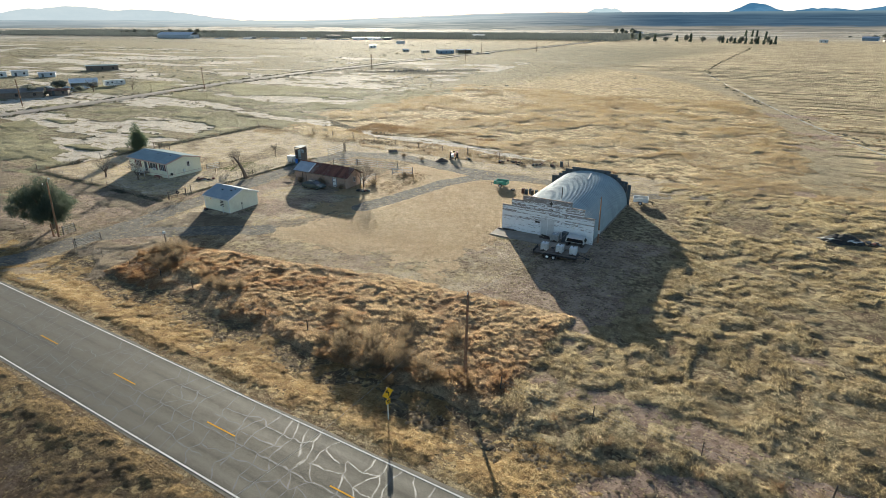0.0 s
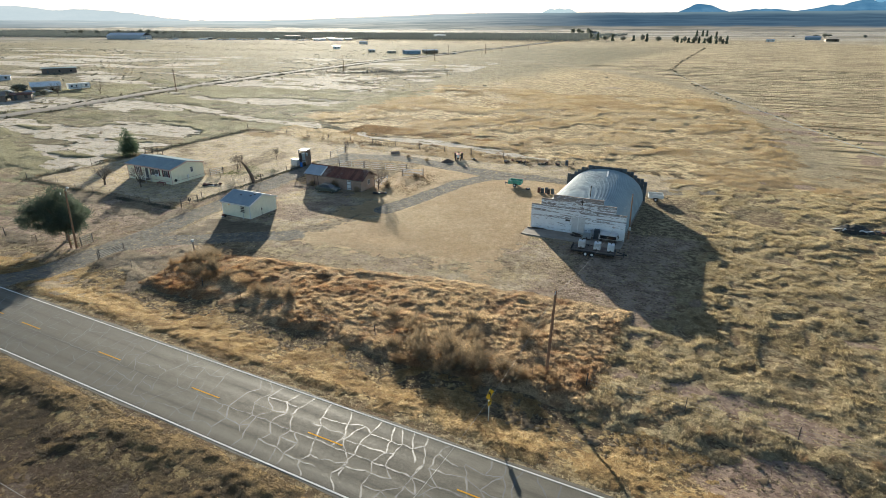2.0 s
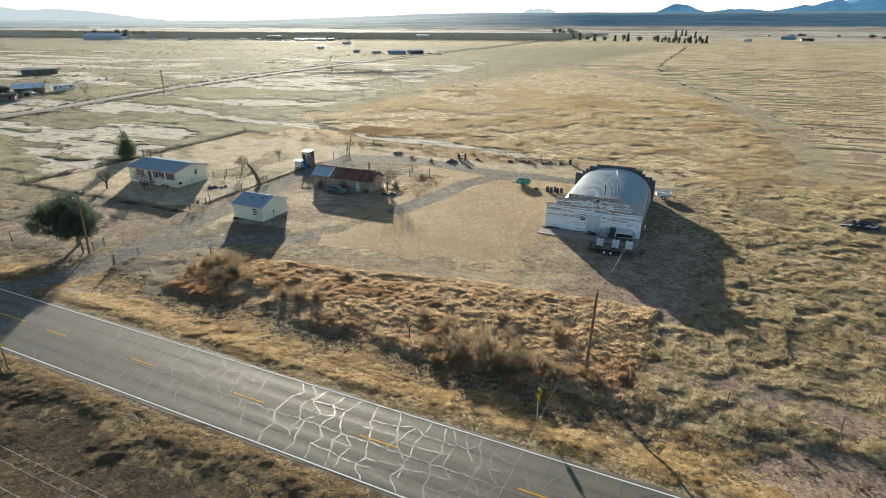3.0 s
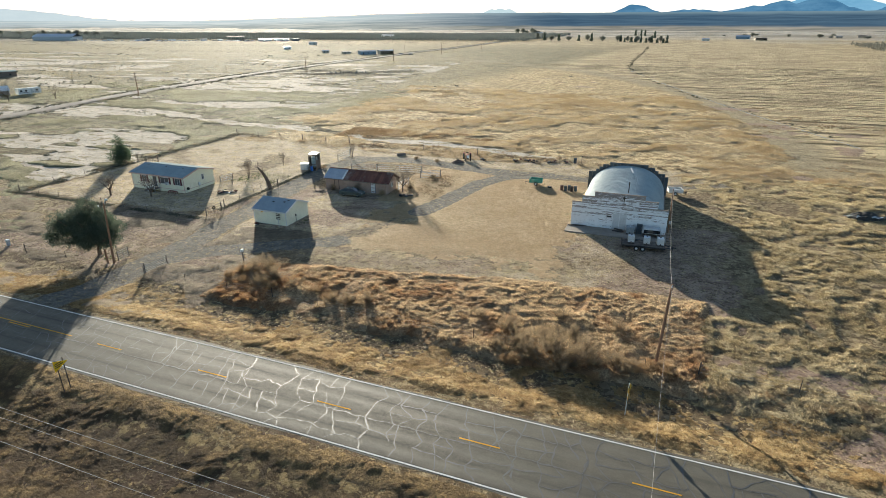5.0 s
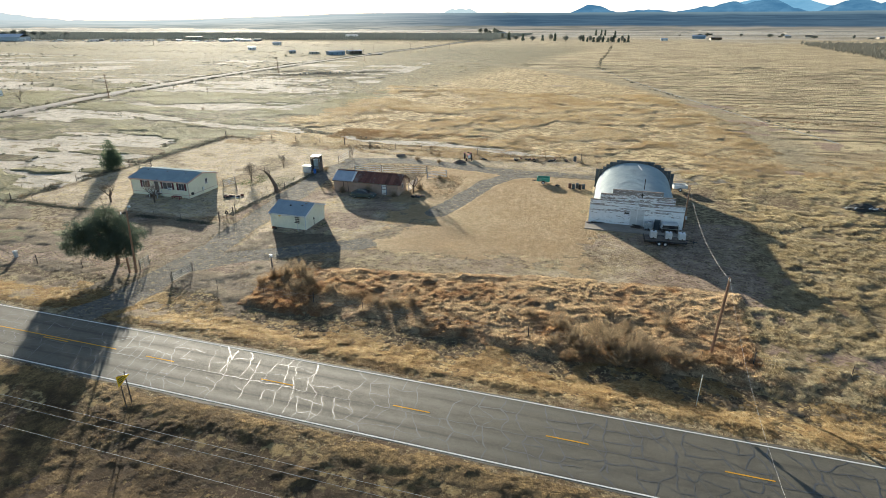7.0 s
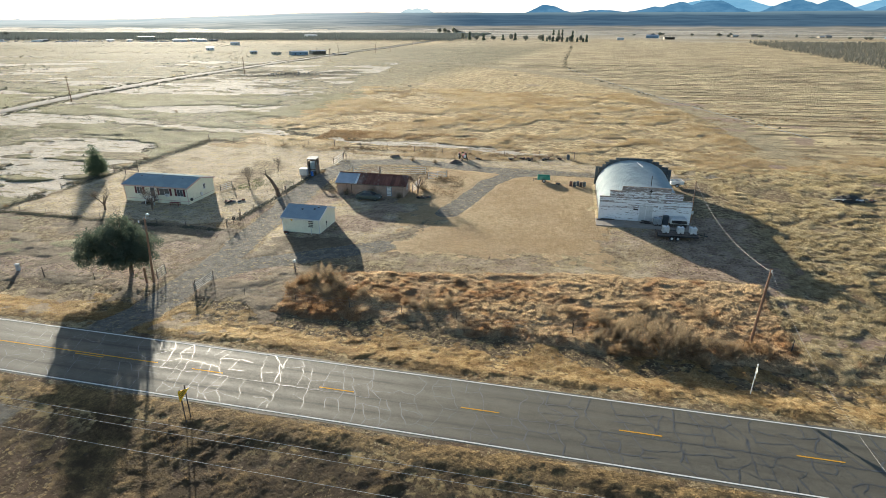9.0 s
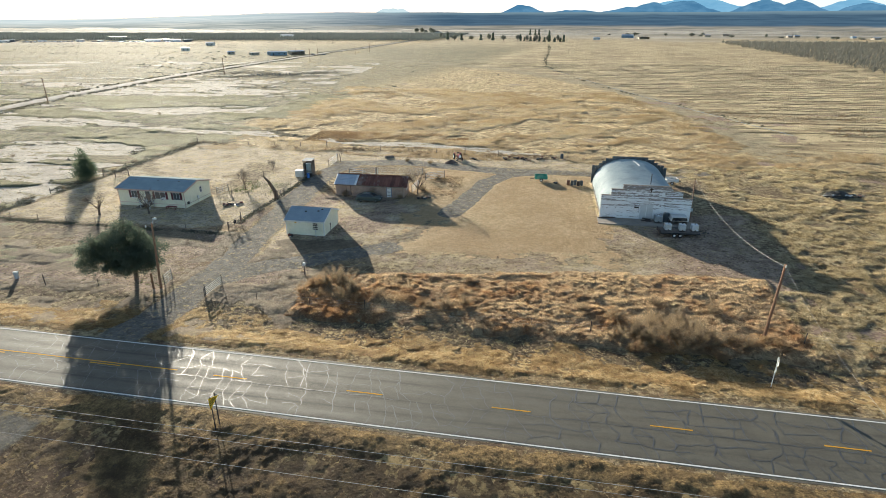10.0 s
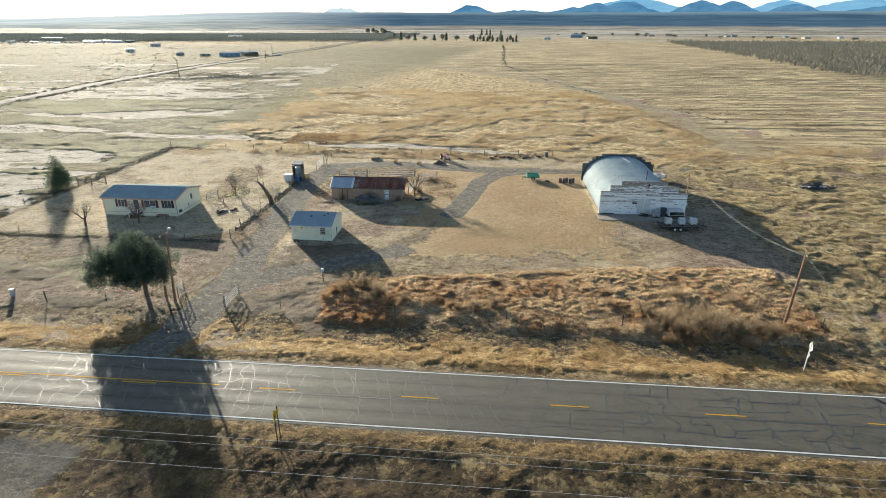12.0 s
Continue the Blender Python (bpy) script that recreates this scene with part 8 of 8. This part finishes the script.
# ---- the far plain: orchards, farms, tree rows ----
# belt branches in bluish grey, distance haze put into the base colour
M_BELT = grass_mat("orchard_belt_branches", (0.135, 0.155, 0.145), (0.19, 0.208, 0.192), (0.115, 0.128, 0.12), 0.3)


def orchard(name, x0, x1, y0, y1, gap, h, keep, label, seed, per=14, width=0.5):
    """Rows of leafless orchard trees, far off: one joined thing of many."""
    g = np.random.default_rng(seed)
    X, Y = np.meshgrid(np.arange(x0, x1, gap), np.arange(y0, y1, gap))
    x, y = X.ravel() + g.normal(0, 0.9, X.size), Y.ravel() + g.normal(0, 0.9, X.size)
    ok = keep(x, y)
    x, y = x[ok], y[ok]
    n = len(x)
    rep = np.repeat(np.arange(n), per)
    N = len(rep)
    a = g.random(N) * 2 * np.pi
    s = h * (0.8 + 0.4 * g.random(n))[rep]
    foot = np.c_[x[rep], y[rep], land(x, y)[rep] + s * 0.25 * g.random(N)]
    r = g.random(N)
    tip = foot + np.c_[np.cos(a) * s * 0.62 * r, np.sin(a) * s * 0.62 * r, s * (0.80 - 0.42 * r * r) * (0.75 + 0.25 * g.random(N))]
    w = np.c_[-np.sin(a + 1), np.cos(a + 1), np.zeros(N)] * width
    co = np.stack([foot, tip - w, tip + w], 1).reshape(-1, 3)
    me = from_arrays(name, co, np.arange(N * 3).reshape(-1, 3), M_ORCHARD if gap < 8.3 else M_BELT)
    point_float(me, "tint", np.repeat(g.random(N), 3))
    return tagged(new(name, me), label, "orchard", kind="stuff")


orchard("orchard_east", 150, 620, 300, 900, 8.2, 5.2, lambda x, y: (x > 152 + 0.09 * (y - 330)) & (y > 326 - 0.25 * (x - 168)), "grey leafless orchard in rows", 41, 26, 0.20)
orchard("orchard_north", -1900, -232, 380, 1420, 8.4, 5.6, lambda x, y: (y > 925 + 0.22 * (x + 217)) & (y < 1420 + 0.22 * (x + 217)), "dark leafless orchard belt on the plain", 42, 8, 0.85)


# far leaf colours, lightened to paint in the haze of distance
M_FARGREEN_HAZED = grass_mat("hazed_evergreen_foliage", (0.10, 0.135, 0.10), (0.18, 0.22, 0.16), (0.075, 0.10, 0.075), 0.45)
M_FARDUST_HAZED = grass_mat("hazed_dusty_foliage", (0.19, 0.20, 0.16), (0.29, 0.30, 0.245), (0.15, 0.155, 0.13), 0.45)


def far_tree_mesh(seed, conifer):
    g = np.random.default_rng(seed)
    n = 700
    v = g.normal(0, 1, (n, 3))
    v /= np.linalg.norm(v, axis=1)[:, None]
    k = g.random(n) ** 0.5
    if conifer:
        zz = g.random(n)
        rad = 0.25 * (1 - zz) ** 0.45 * (0.35 + 0.65 * np.abs(np.sin(5 * zz + seed))) * (0.5 + 0.6 * g.random(n))
        a = g.random(n) * 2 * np.pi
        foot = np.c_[np.cos(a) * rad, np.sin(a) * rad, 0.08 + zz * 0.9]
    else:
        foot = v * k[:, None] * np.array((0.33, 0.33, 0.36)) + np.array((0, 0, 0.6)) + g.normal(0, 0.04, (n, 3))
    d = g.normal(0, 1, (n, 3)) * 0.07
    w = np.cross(d, g.normal(0, 1, (n, 3)))
    w = w / np.linalg.norm(w, axis=1)[:, None] * 0.035
    co = np.stack([foot - w, foot + w, foot + d], 1).reshape(-1, 3)
    me = from_arrays("crown", co, np.arange(n * 3).reshape(-1, 3), M_FARGREEN_HAZED if conifer else M_FARDUST_HAZED)
    point_float(me, "tint", np.repeat(g.random(n), 3))
    return me


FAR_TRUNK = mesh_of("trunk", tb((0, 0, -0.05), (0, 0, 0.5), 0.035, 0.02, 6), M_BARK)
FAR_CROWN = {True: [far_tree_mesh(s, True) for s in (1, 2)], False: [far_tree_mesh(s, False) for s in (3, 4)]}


def far_tree(x, y, h, w, conifer, seed, label, group):
    t = thing("far_tree", x, y, lz(x, y), seed * 50, label, "tree", group)
    for n, me in (("trunk", FAR_TRUNK), ("crown", FAR_CROWN[conifer][seed % 2])):
        o = new(n, me)
        o.parent = t
        o.matrix_basis = Matrix.Diagonal((w, w, h, 1))
    return t


rr = random.Random(17)
for i in range(15):
    far_tree(-92 + i * 5.2 + rr.uniform(-1.5, 1.5), 948 - i * 2.6, rr.uniform(6, 11), rr.uniform(7, 11), i % 3 > 0, i, "tall dark evergreen in a windbreak row", "windbreak trees")
for i in range(9):
    far_tree(-228 + i * 14 + rr.uniform(-4, 4), 985 - i * 3, rr.uniform(7, 14), rr.uniform(9, 15), i % 2 > 0, i + 3, "dark tree at the far field's edge", "field edge trees")
for i in range(7):
    far_tree(-330 - i * 9 + rr.uniform(-3, 3), 1500 + rr.uniform(-20, 20), rr.uniform(8, 16), rr.uniform(12, 20), False, i, "far dark farmyard tree", "farmyard trees")
for i in range(12):
    far_tree(-1500 + i * 30 + rr.uniform(-12, 12), 900 + rr.uniform(-30, 30) + i * 6, rr.uniform(7, 14), rr.uniform(14, 24), False, i, "far dark tree beyond the orchard", "far plain trees")
for i in range(16):
    far_tree(95 + i * 30 + rr.uniform(-40, 40), 1440 - i * 22 + rr.uniform(-60, 60), rr.uniform(3, 8), rr.uniform(7, 18), False, i + 5, "far dark tree around the farmsteads", "farmstead trees")
for x, y in ((-86, 1380), (-74, 1378), (-66, 1385), (-42, 1190)):
    far_tree(x, y, 13, 11, True, int(-x), "far dark evergreen clump", "far evergreens")
for i in range(11):
    far_tree(-268 + rr.uniform(-30, 14), 116 + rr.uniform(-14, 26), rr.uniform(2, 4.5), rr.uniform(4, 7), False, i, "dusty tree in the neighbour's yard", "neighbour's trees")
bare_tree("bare_tree", -262, 138, 5.5, 41, "leafless tree in the neighbour's yard", 2, 0.2, 6, 0.8, 9)
bare_tree("bare_tree", -252, 150, 5.0, 42, "leafless tree in the neighbour's yard", 2, 0.18, 6, 0.8, 9)


def far_shed(x, y, rz, L, W, H, wall, roof, label, open_front=False, rise=0.8):
    s = thing("far_building", x, y, lz(x, y) - 0.1, rz, label, "building")
    for a, b, c, d in ((-L / 2, L / 2, W / 2 - 0.15, W / 2), (-L / 2, -L / 2 + 0.15, -W / 2, W / 2 - 0.16), (L / 2 - 0.15, L / 2, -W / 2, W / 2 - 0.16)):
        part("wall", bx(a, b, c, d, -0.3, H), wall, s)
    if not open_front:
        part("wall", bx(-L / 2 + 0.16, L / 2 - 0.16, -W / 2, -W / 2 + 0.15, -0.3, H), wall, s)
        n = max(2, int(L / 5))
        for i in range(n):
            xx = -L / 2 + L * (i + 0.5) / n
            part("window" if i % 3 else "door", bx(xx - 0.5, xx + 0.5, -W / 2 - 0.03, -W / 2 + 0.01, 0.9 if i % 3 else 0.0, 2.0), M_GLASS if i % 3 else M_DKSTEEL, s)
    for k in (-1, 1):
        part("roof", prism([(0, H + rise), (0, H + rise + 0.12), (k * (W / 2 + 0.4), H + 0.12), (k * (W / 2 + 0.4), H)], "x", -L / 2 - 0.4, L / 2 + 0.4), roof, s)
    return s


M_BLUESIDE = mat("blue_siding", (0.22, 0.33, 0.42), (0.28, 0.39, 0.47), 0.6, 0.6)
M_TANSIDE = mat("tan_siding", (0.40, 0.33, 0.25), (0.48, 0.40, 0.31), 0.6, 0.7)
far_shed(-1015, 715, 20, 70, 28, 6.5, M_TIN, M_TIN, "far big barn with a silver roof", False, 4.5)
far_shed(-294, 499, 50, 16, 8, 2.8, M_BLUESIDE, M_TIN, "far low blue house with a pale metal roof")
far_shed(-282, 515, 50, 14, 8, 2.8, M_PALEPIPE, M_TIN, "far low outbuilding with a pale metal roof", True)
far_shed(-318, 500, 45, 8, 5, 1.9, M_PALEPIPE, M_TANSIDE, "far low tan shed on the plain", False, 0.4)
far_shed(-345, 505, 40, 6, 4, 2.0, M_PALEPIPE, M_TIN, "far small pale trailer home")
far_shed(-430, 560, 40, 8, 6, 3.0, M_WHITE, M_WHITE, "far white tank shed on the plain", False, 0.4)
far_shed(-380, 209, 60, 18, 7, 3.0, M_WOOD, mat("green_tin", (0.20, 0.29, 0.28), (0.26, 0.34, 0.32), 0.5, 0.5), "long low shed with a grey green roof", False, 0.5)
far_shed(-268, 111, 60, 18, 8, 2.3, M_WOOD, mat("weathered_shingle", (0.16, 0.14, 0.125), (0.22, 0.195, 0.17), 0.8, 0.95), "old low house with a weathered brown roof among brush", False, 1.3)
far_shed(-262, 124, 50, 7, 4, 2.2, M_WOOD, M_RUST, "old timber shed with rusty roof", False, 0.6)
far_shed(-284, 146, 62, 11, 8, 2.5, M_WHITE, M_WHITE, "white gabled workshop in the neighbour's yard", True, 1.7)
far_shed(-378, 149, 66, 9, 5, 2.8, M_WHITE, M_WHITE, "white trailer home on the plain", False, 0.4)
far_shed(-379, 161, 66, 8, 5, 2.8, M_WHITE, M_TIN, "white box shed on the plain", False, 0.4)
far_shed(-357, 165, 60, 8, 4, 2.2, M_TIN, M_TIN, "pale metal shed behind the trailers", False, 0.4)
far_shed(110, 1190, -15, 22, 12, 4.5, M_BLUESIDE, M_TIN, "far blue farmhouse with metal roof", False, 2.0)
far_shed(128, 1110, 10, 18, 9, 3.5, M_TANSIDE, M_IRON, "far tan shed on the plain", True)
far_shed(40, 1050, 0, 11, 5, 3.0, M_WHITE, M_TIN, "far white trailer home on the plain")
far_shed(-520, 1010, 10, 22, 12, 6.5, M_WHITE, M_TIN, "far white barn at the orchard edge")
far_shed(-760, 870, 10, 30, 14, 5, M_DKSTEEL, M_IRON, "far dark shed at the orchard edge")
far_shed(-480, 690, 5, 10, 6, 3.2, M_WHITE, M_TIN, "far small white shed on the plain")
far_shed(-330, 1490, 5, 26, 12, 4.5, M_WHITE, M_TIN, "far farmhouse among trees")
for i in range(9):
    far_shed(330 + i * 42 + rr.uniform(-60, 60), 1390 - i * 35 + rr.uniform(-90, 90), rr.uniform(-40, 40), rr.uniform(7, 15), rr.uniform(5, 9), rr.uniform(2.4, 3.4), rr.choice((M_WHITE, M_TANSIDE, M_BLUESIDE)), rr.choice((M_TIN, M_IRON)), "far farmstead building on the plain")


def camper_trailer(x, y, rz):
    t = thing("travel_trailer", x, y, lz(x, y), rz, "white travel trailer with dark windows in the neighbour's yard", "travel trailer")
    part("body", prism([(-4.6, 0.6), (4.3, 0.6), (4.7, 1.4), (4.4, 3.0), (-4.6, 3.0)], "y", -1.2, 1.2), M_WHITE, t)
    for xx, w in ((-3.4, 0.9), (-1.4, 0.7), (2.9, 1.0)):
        part("window", bx(xx - w / 2, xx + w / 2, -1.23, -1.2, 1.6, 2.3), M_GLASS, t)
    part("door", bx(0.4, 1.1, -1.23, -1.2, 0.7, 2.6), M_ALU, t)
    part("stripe", bx(-4.5, 4.4, -1.225, -1.2, 1.15, 1.3), M_DKSTEEL, t)
    for wx in (-0.7, 0.2):
        for s in (-1, 1):
            wheel(t, wx, s * 1.05, 0.38, 0.22, M_WHITE)
    part("drawbar", tb((4.4, 0, 0.6), (5.9, 0, 0.55), 0.07), M_IRON, t)
    return t


camper_trailer(-278.0, 157.0, 82)


def far_car(x, y, rz, mt):
    c = thing("parked_car", x, y, lz(x, y), rz, "far parked car in a scrap yard", "car", "scrap yard cars")
    part("body", prism([(-2.2, 0.35), (-2.2, 0.9), (-1.5, 0.95), (-1.0, 1.45), (0.4, 1.45), (1.1, 0.95), (2.1, 0.85), (2.2, 0.35)], "y", -0.85, 0.85), mt, c)
    for wx in (-1.35, 1.35):
        for s in (-1, 1):
            part("wheel", tb((wx, s * 0.66, 0.32), (wx, s * 0.9, 0.32), 0.32, 0.32, 10), M_RUBBER, c, "black tyre")
    return c


CARS = [far_car(x_, 800, 10, m_) for x_, m_ in ((-900, M_WHITE), (-889, M_DKSTEEL), (-912, M_TIN))]
for i in range(110):
    k = rr.random()
    x = -1000 + 400 * k
    y = 698 + 118 * k + rr.uniform(-24, 22)
    copy_thing(CARS[i % 3], pose(x, y, lz(x, y), 0, 0, rr.uniform(0, 360)))
for x, y, rz in ((-291, 134, 30), (-281, 137, 70), (-275, 141, 60), (-300, 128, 20), (-287, 150, 10), (-250, 505, 0), (-262, 508, 80), (-300, 506, 20)):
    c = copy_thing(CARS[int(-x) % 3], pose(x, y, lz(x, y), 0, 0, rz))
    c["label"], c["group"] = "car parked in a far yard", "neighbour's cars"


for i in range(13):
    k = rr.random()
    far_shed(-990 + 390 * k, 712 + 118 * k + rr.uniform(-14, 18), rr.uniform(20, 70), rr.uniform(6, 15), rr.uniform(3, 6), rr.uniform(2.4, 3.6), rr.choice((M_WHITE, M_WHITE, M_TIN, M_DKSTEEL)), rr.choice((M_WHITE, M_TIN)), "far pale box trailer or shed in the scrap yard", False, 0.3)


# a plot of pale stakes and nets in the field
def stake_plot():
    rr = random.Random(8)
    f = thing("stake_plot", -208, 296, 0, 0, "plot of dark stakes and drums in the far field", "stakes")
    for i in range(14):
        x, y = i * 1.5 - 6 + rr.uniform(-1, 1), rr.uniform(-5, 5) + i * 0.8
        part("stake", tb((x, y, lz(x - 208, y + 296) - 0.2), (x, y, lz(x - 208, y + 296) + rr.uniform(0.9, 1.6)), 0.3, 0.28, 6), M_DKSTEEL, f)


stake_plot()


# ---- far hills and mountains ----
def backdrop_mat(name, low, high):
    """Distance seen through miles of air: haze painted as blue emission that outshines what light falls on it."""
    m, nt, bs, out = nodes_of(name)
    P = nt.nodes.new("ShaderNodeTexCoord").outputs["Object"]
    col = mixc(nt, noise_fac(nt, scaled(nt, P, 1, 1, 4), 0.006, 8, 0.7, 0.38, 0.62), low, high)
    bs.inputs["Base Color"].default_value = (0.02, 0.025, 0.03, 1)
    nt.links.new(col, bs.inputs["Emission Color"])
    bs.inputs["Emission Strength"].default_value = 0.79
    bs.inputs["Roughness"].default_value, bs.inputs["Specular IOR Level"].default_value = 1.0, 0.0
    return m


def ridge(name, dist, peaks, base, rough, az0, az1, mt, label, seed=0, depth=500.0, taper=9.0):
    """A line of hills at a distance: peaks are (azimuth, elevation, half width) in degrees, seen from the road."""
    az = np.arange(az0, az1, 0.12)
    el = np.full(az.shape, base)
    for a, e, w in peaks:
        el = np.maximum(el, base + (e - base) * np.clip(1 - (np.abs(az - a) / (1.25 * w)) ** 1.6, 0, 1) ** 1.5)
    el = el + (vn(az * 10, az * 0 + 3, 11, seed) - 0.5) * rough * 1.3 + (vn(az * 10, az * 0 + 9, 4.2, seed + 1) - 0.5) * rough * 0.7
    fade = st(az, az0, az0 + 9) * (1 - st(az, az1 - taper, az1))
    el = np.maximum(el * fade, 0.0)
    rows, ks = [], np.linspace(0, 1, 9)
    for j, k in enumerate(ks):
        d = dist + depth * k + (vn(az * 10, az * 0 + 50 + j, 6, seed + 2) - 0.5) * 40 * (0 < k < 1)
        h = (np.tan(np.radians(el)) * dist + 28.7) * (k ** 1.3) * np.maximum(fade, 0.02)
        h = h + (vn(az * 10, az * 0 + 20 + 7 * j, 5, seed + 3) - 0.5) * np.tan(np.radians(el)) * dist * 0.25 * (0 < k < 1) - 8 * (j == 0)
        rows.append(np.c_[-np.sin(np.radians(az)) * d - 25, np.cos(np.radians(az)) * d - 10, h])
    co = np.concatenate(rows)
    n = len(az)
    i = (np.arange(len(ks) - 1)[:, None] * n + np.arange(n - 1)[None, :]).ravel()
    ob = new(name, from_arrays(name, co, np.c_[i, i + n, i + n + 1, i + 1], mt))
    return tagged(ob, label, "mountains", kind="structure")


# blue and pale tones are air haze painted per range, not rock colour
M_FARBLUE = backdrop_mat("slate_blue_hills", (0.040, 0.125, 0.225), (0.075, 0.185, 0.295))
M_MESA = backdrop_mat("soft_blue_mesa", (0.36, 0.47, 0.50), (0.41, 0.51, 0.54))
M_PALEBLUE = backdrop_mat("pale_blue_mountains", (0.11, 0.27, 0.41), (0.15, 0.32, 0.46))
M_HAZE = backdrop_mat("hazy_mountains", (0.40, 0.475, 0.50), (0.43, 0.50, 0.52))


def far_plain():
    """The plain from two kilometres out to the foot of the mountains, haze painted paler towards the sun."""
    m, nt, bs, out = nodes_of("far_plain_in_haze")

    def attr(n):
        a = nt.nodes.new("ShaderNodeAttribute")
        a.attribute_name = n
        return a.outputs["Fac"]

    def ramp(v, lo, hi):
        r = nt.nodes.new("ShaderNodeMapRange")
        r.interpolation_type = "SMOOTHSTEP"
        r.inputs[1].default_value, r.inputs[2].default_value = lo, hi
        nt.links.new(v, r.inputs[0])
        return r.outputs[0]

    # air haze is put into the emission colour, paler on the sunward side
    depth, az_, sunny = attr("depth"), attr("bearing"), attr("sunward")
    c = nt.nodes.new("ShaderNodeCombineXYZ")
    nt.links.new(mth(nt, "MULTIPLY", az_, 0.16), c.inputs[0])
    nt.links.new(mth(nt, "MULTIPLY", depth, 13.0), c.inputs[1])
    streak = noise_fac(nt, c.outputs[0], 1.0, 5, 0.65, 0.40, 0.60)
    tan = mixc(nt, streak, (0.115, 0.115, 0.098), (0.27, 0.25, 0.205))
    # cloud shade below the mountains, painted as dark blue emission
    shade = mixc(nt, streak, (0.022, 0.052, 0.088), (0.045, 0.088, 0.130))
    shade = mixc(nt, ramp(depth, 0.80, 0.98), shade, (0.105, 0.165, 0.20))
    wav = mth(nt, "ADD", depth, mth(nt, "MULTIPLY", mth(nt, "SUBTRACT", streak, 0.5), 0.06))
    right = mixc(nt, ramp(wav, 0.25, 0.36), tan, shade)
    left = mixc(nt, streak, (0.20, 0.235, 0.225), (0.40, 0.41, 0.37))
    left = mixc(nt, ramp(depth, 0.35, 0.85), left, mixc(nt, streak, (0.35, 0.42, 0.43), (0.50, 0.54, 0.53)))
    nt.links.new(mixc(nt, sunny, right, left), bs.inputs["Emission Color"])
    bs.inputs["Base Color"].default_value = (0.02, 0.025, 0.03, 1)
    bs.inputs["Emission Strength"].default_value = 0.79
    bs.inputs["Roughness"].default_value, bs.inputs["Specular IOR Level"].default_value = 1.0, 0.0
    az = np.arange(-80, 150, 0.25)
    top = 0.13 + 0.70 * (1 - st(az, 20, 46)) + (vn(az * 10, az * 0 + 3, 24, 1) - 0.5) * 0.05
    ks = np.linspace(0, 1, 15)
    rows = []
    for k in ks:
        d = 1950 + 2000 * k
        z = 28.7 + np.tan(np.radians(-0.86 + (top + 0.86) * k)) * d + (vn(az * 10, az * 0 + 90 * k, 12, 2) - 0.5) * 4 * (0 < k < 1) - 5 * (k == 0)
        rows.append(np.c_[-np.sin(np.radians(az)) * d - 25, np.cos(np.radians(az)) * d - 10, z])
    n = len(az)
    i = (np.arange(len(ks) - 1)[:, None] * n + np.arange(n - 1)[None, :]).ravel()
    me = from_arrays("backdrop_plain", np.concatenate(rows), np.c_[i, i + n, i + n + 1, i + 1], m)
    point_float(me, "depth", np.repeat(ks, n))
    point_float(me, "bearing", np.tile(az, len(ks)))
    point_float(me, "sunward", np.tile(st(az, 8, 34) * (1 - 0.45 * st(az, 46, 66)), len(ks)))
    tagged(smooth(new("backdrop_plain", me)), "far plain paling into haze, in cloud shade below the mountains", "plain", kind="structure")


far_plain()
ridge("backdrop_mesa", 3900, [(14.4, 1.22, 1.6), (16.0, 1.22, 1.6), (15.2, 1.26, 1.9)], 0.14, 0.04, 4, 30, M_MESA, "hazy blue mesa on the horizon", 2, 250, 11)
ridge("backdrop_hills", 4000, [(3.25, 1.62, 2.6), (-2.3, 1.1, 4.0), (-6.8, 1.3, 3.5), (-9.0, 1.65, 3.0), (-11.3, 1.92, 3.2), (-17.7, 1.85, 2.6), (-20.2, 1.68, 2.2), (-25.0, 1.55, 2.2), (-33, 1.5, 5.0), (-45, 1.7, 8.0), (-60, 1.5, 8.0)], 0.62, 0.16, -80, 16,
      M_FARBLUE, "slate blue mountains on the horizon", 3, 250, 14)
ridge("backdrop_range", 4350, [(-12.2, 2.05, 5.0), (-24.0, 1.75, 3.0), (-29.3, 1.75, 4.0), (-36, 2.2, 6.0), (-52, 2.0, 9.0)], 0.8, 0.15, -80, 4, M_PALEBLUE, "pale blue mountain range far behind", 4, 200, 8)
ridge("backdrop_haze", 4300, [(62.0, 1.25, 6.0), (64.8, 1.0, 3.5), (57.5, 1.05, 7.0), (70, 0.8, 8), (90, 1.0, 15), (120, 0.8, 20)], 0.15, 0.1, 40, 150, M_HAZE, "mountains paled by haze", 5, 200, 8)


# ---- boards of the hut's front ----
build_front_boards(HUT, HUT_TOP)
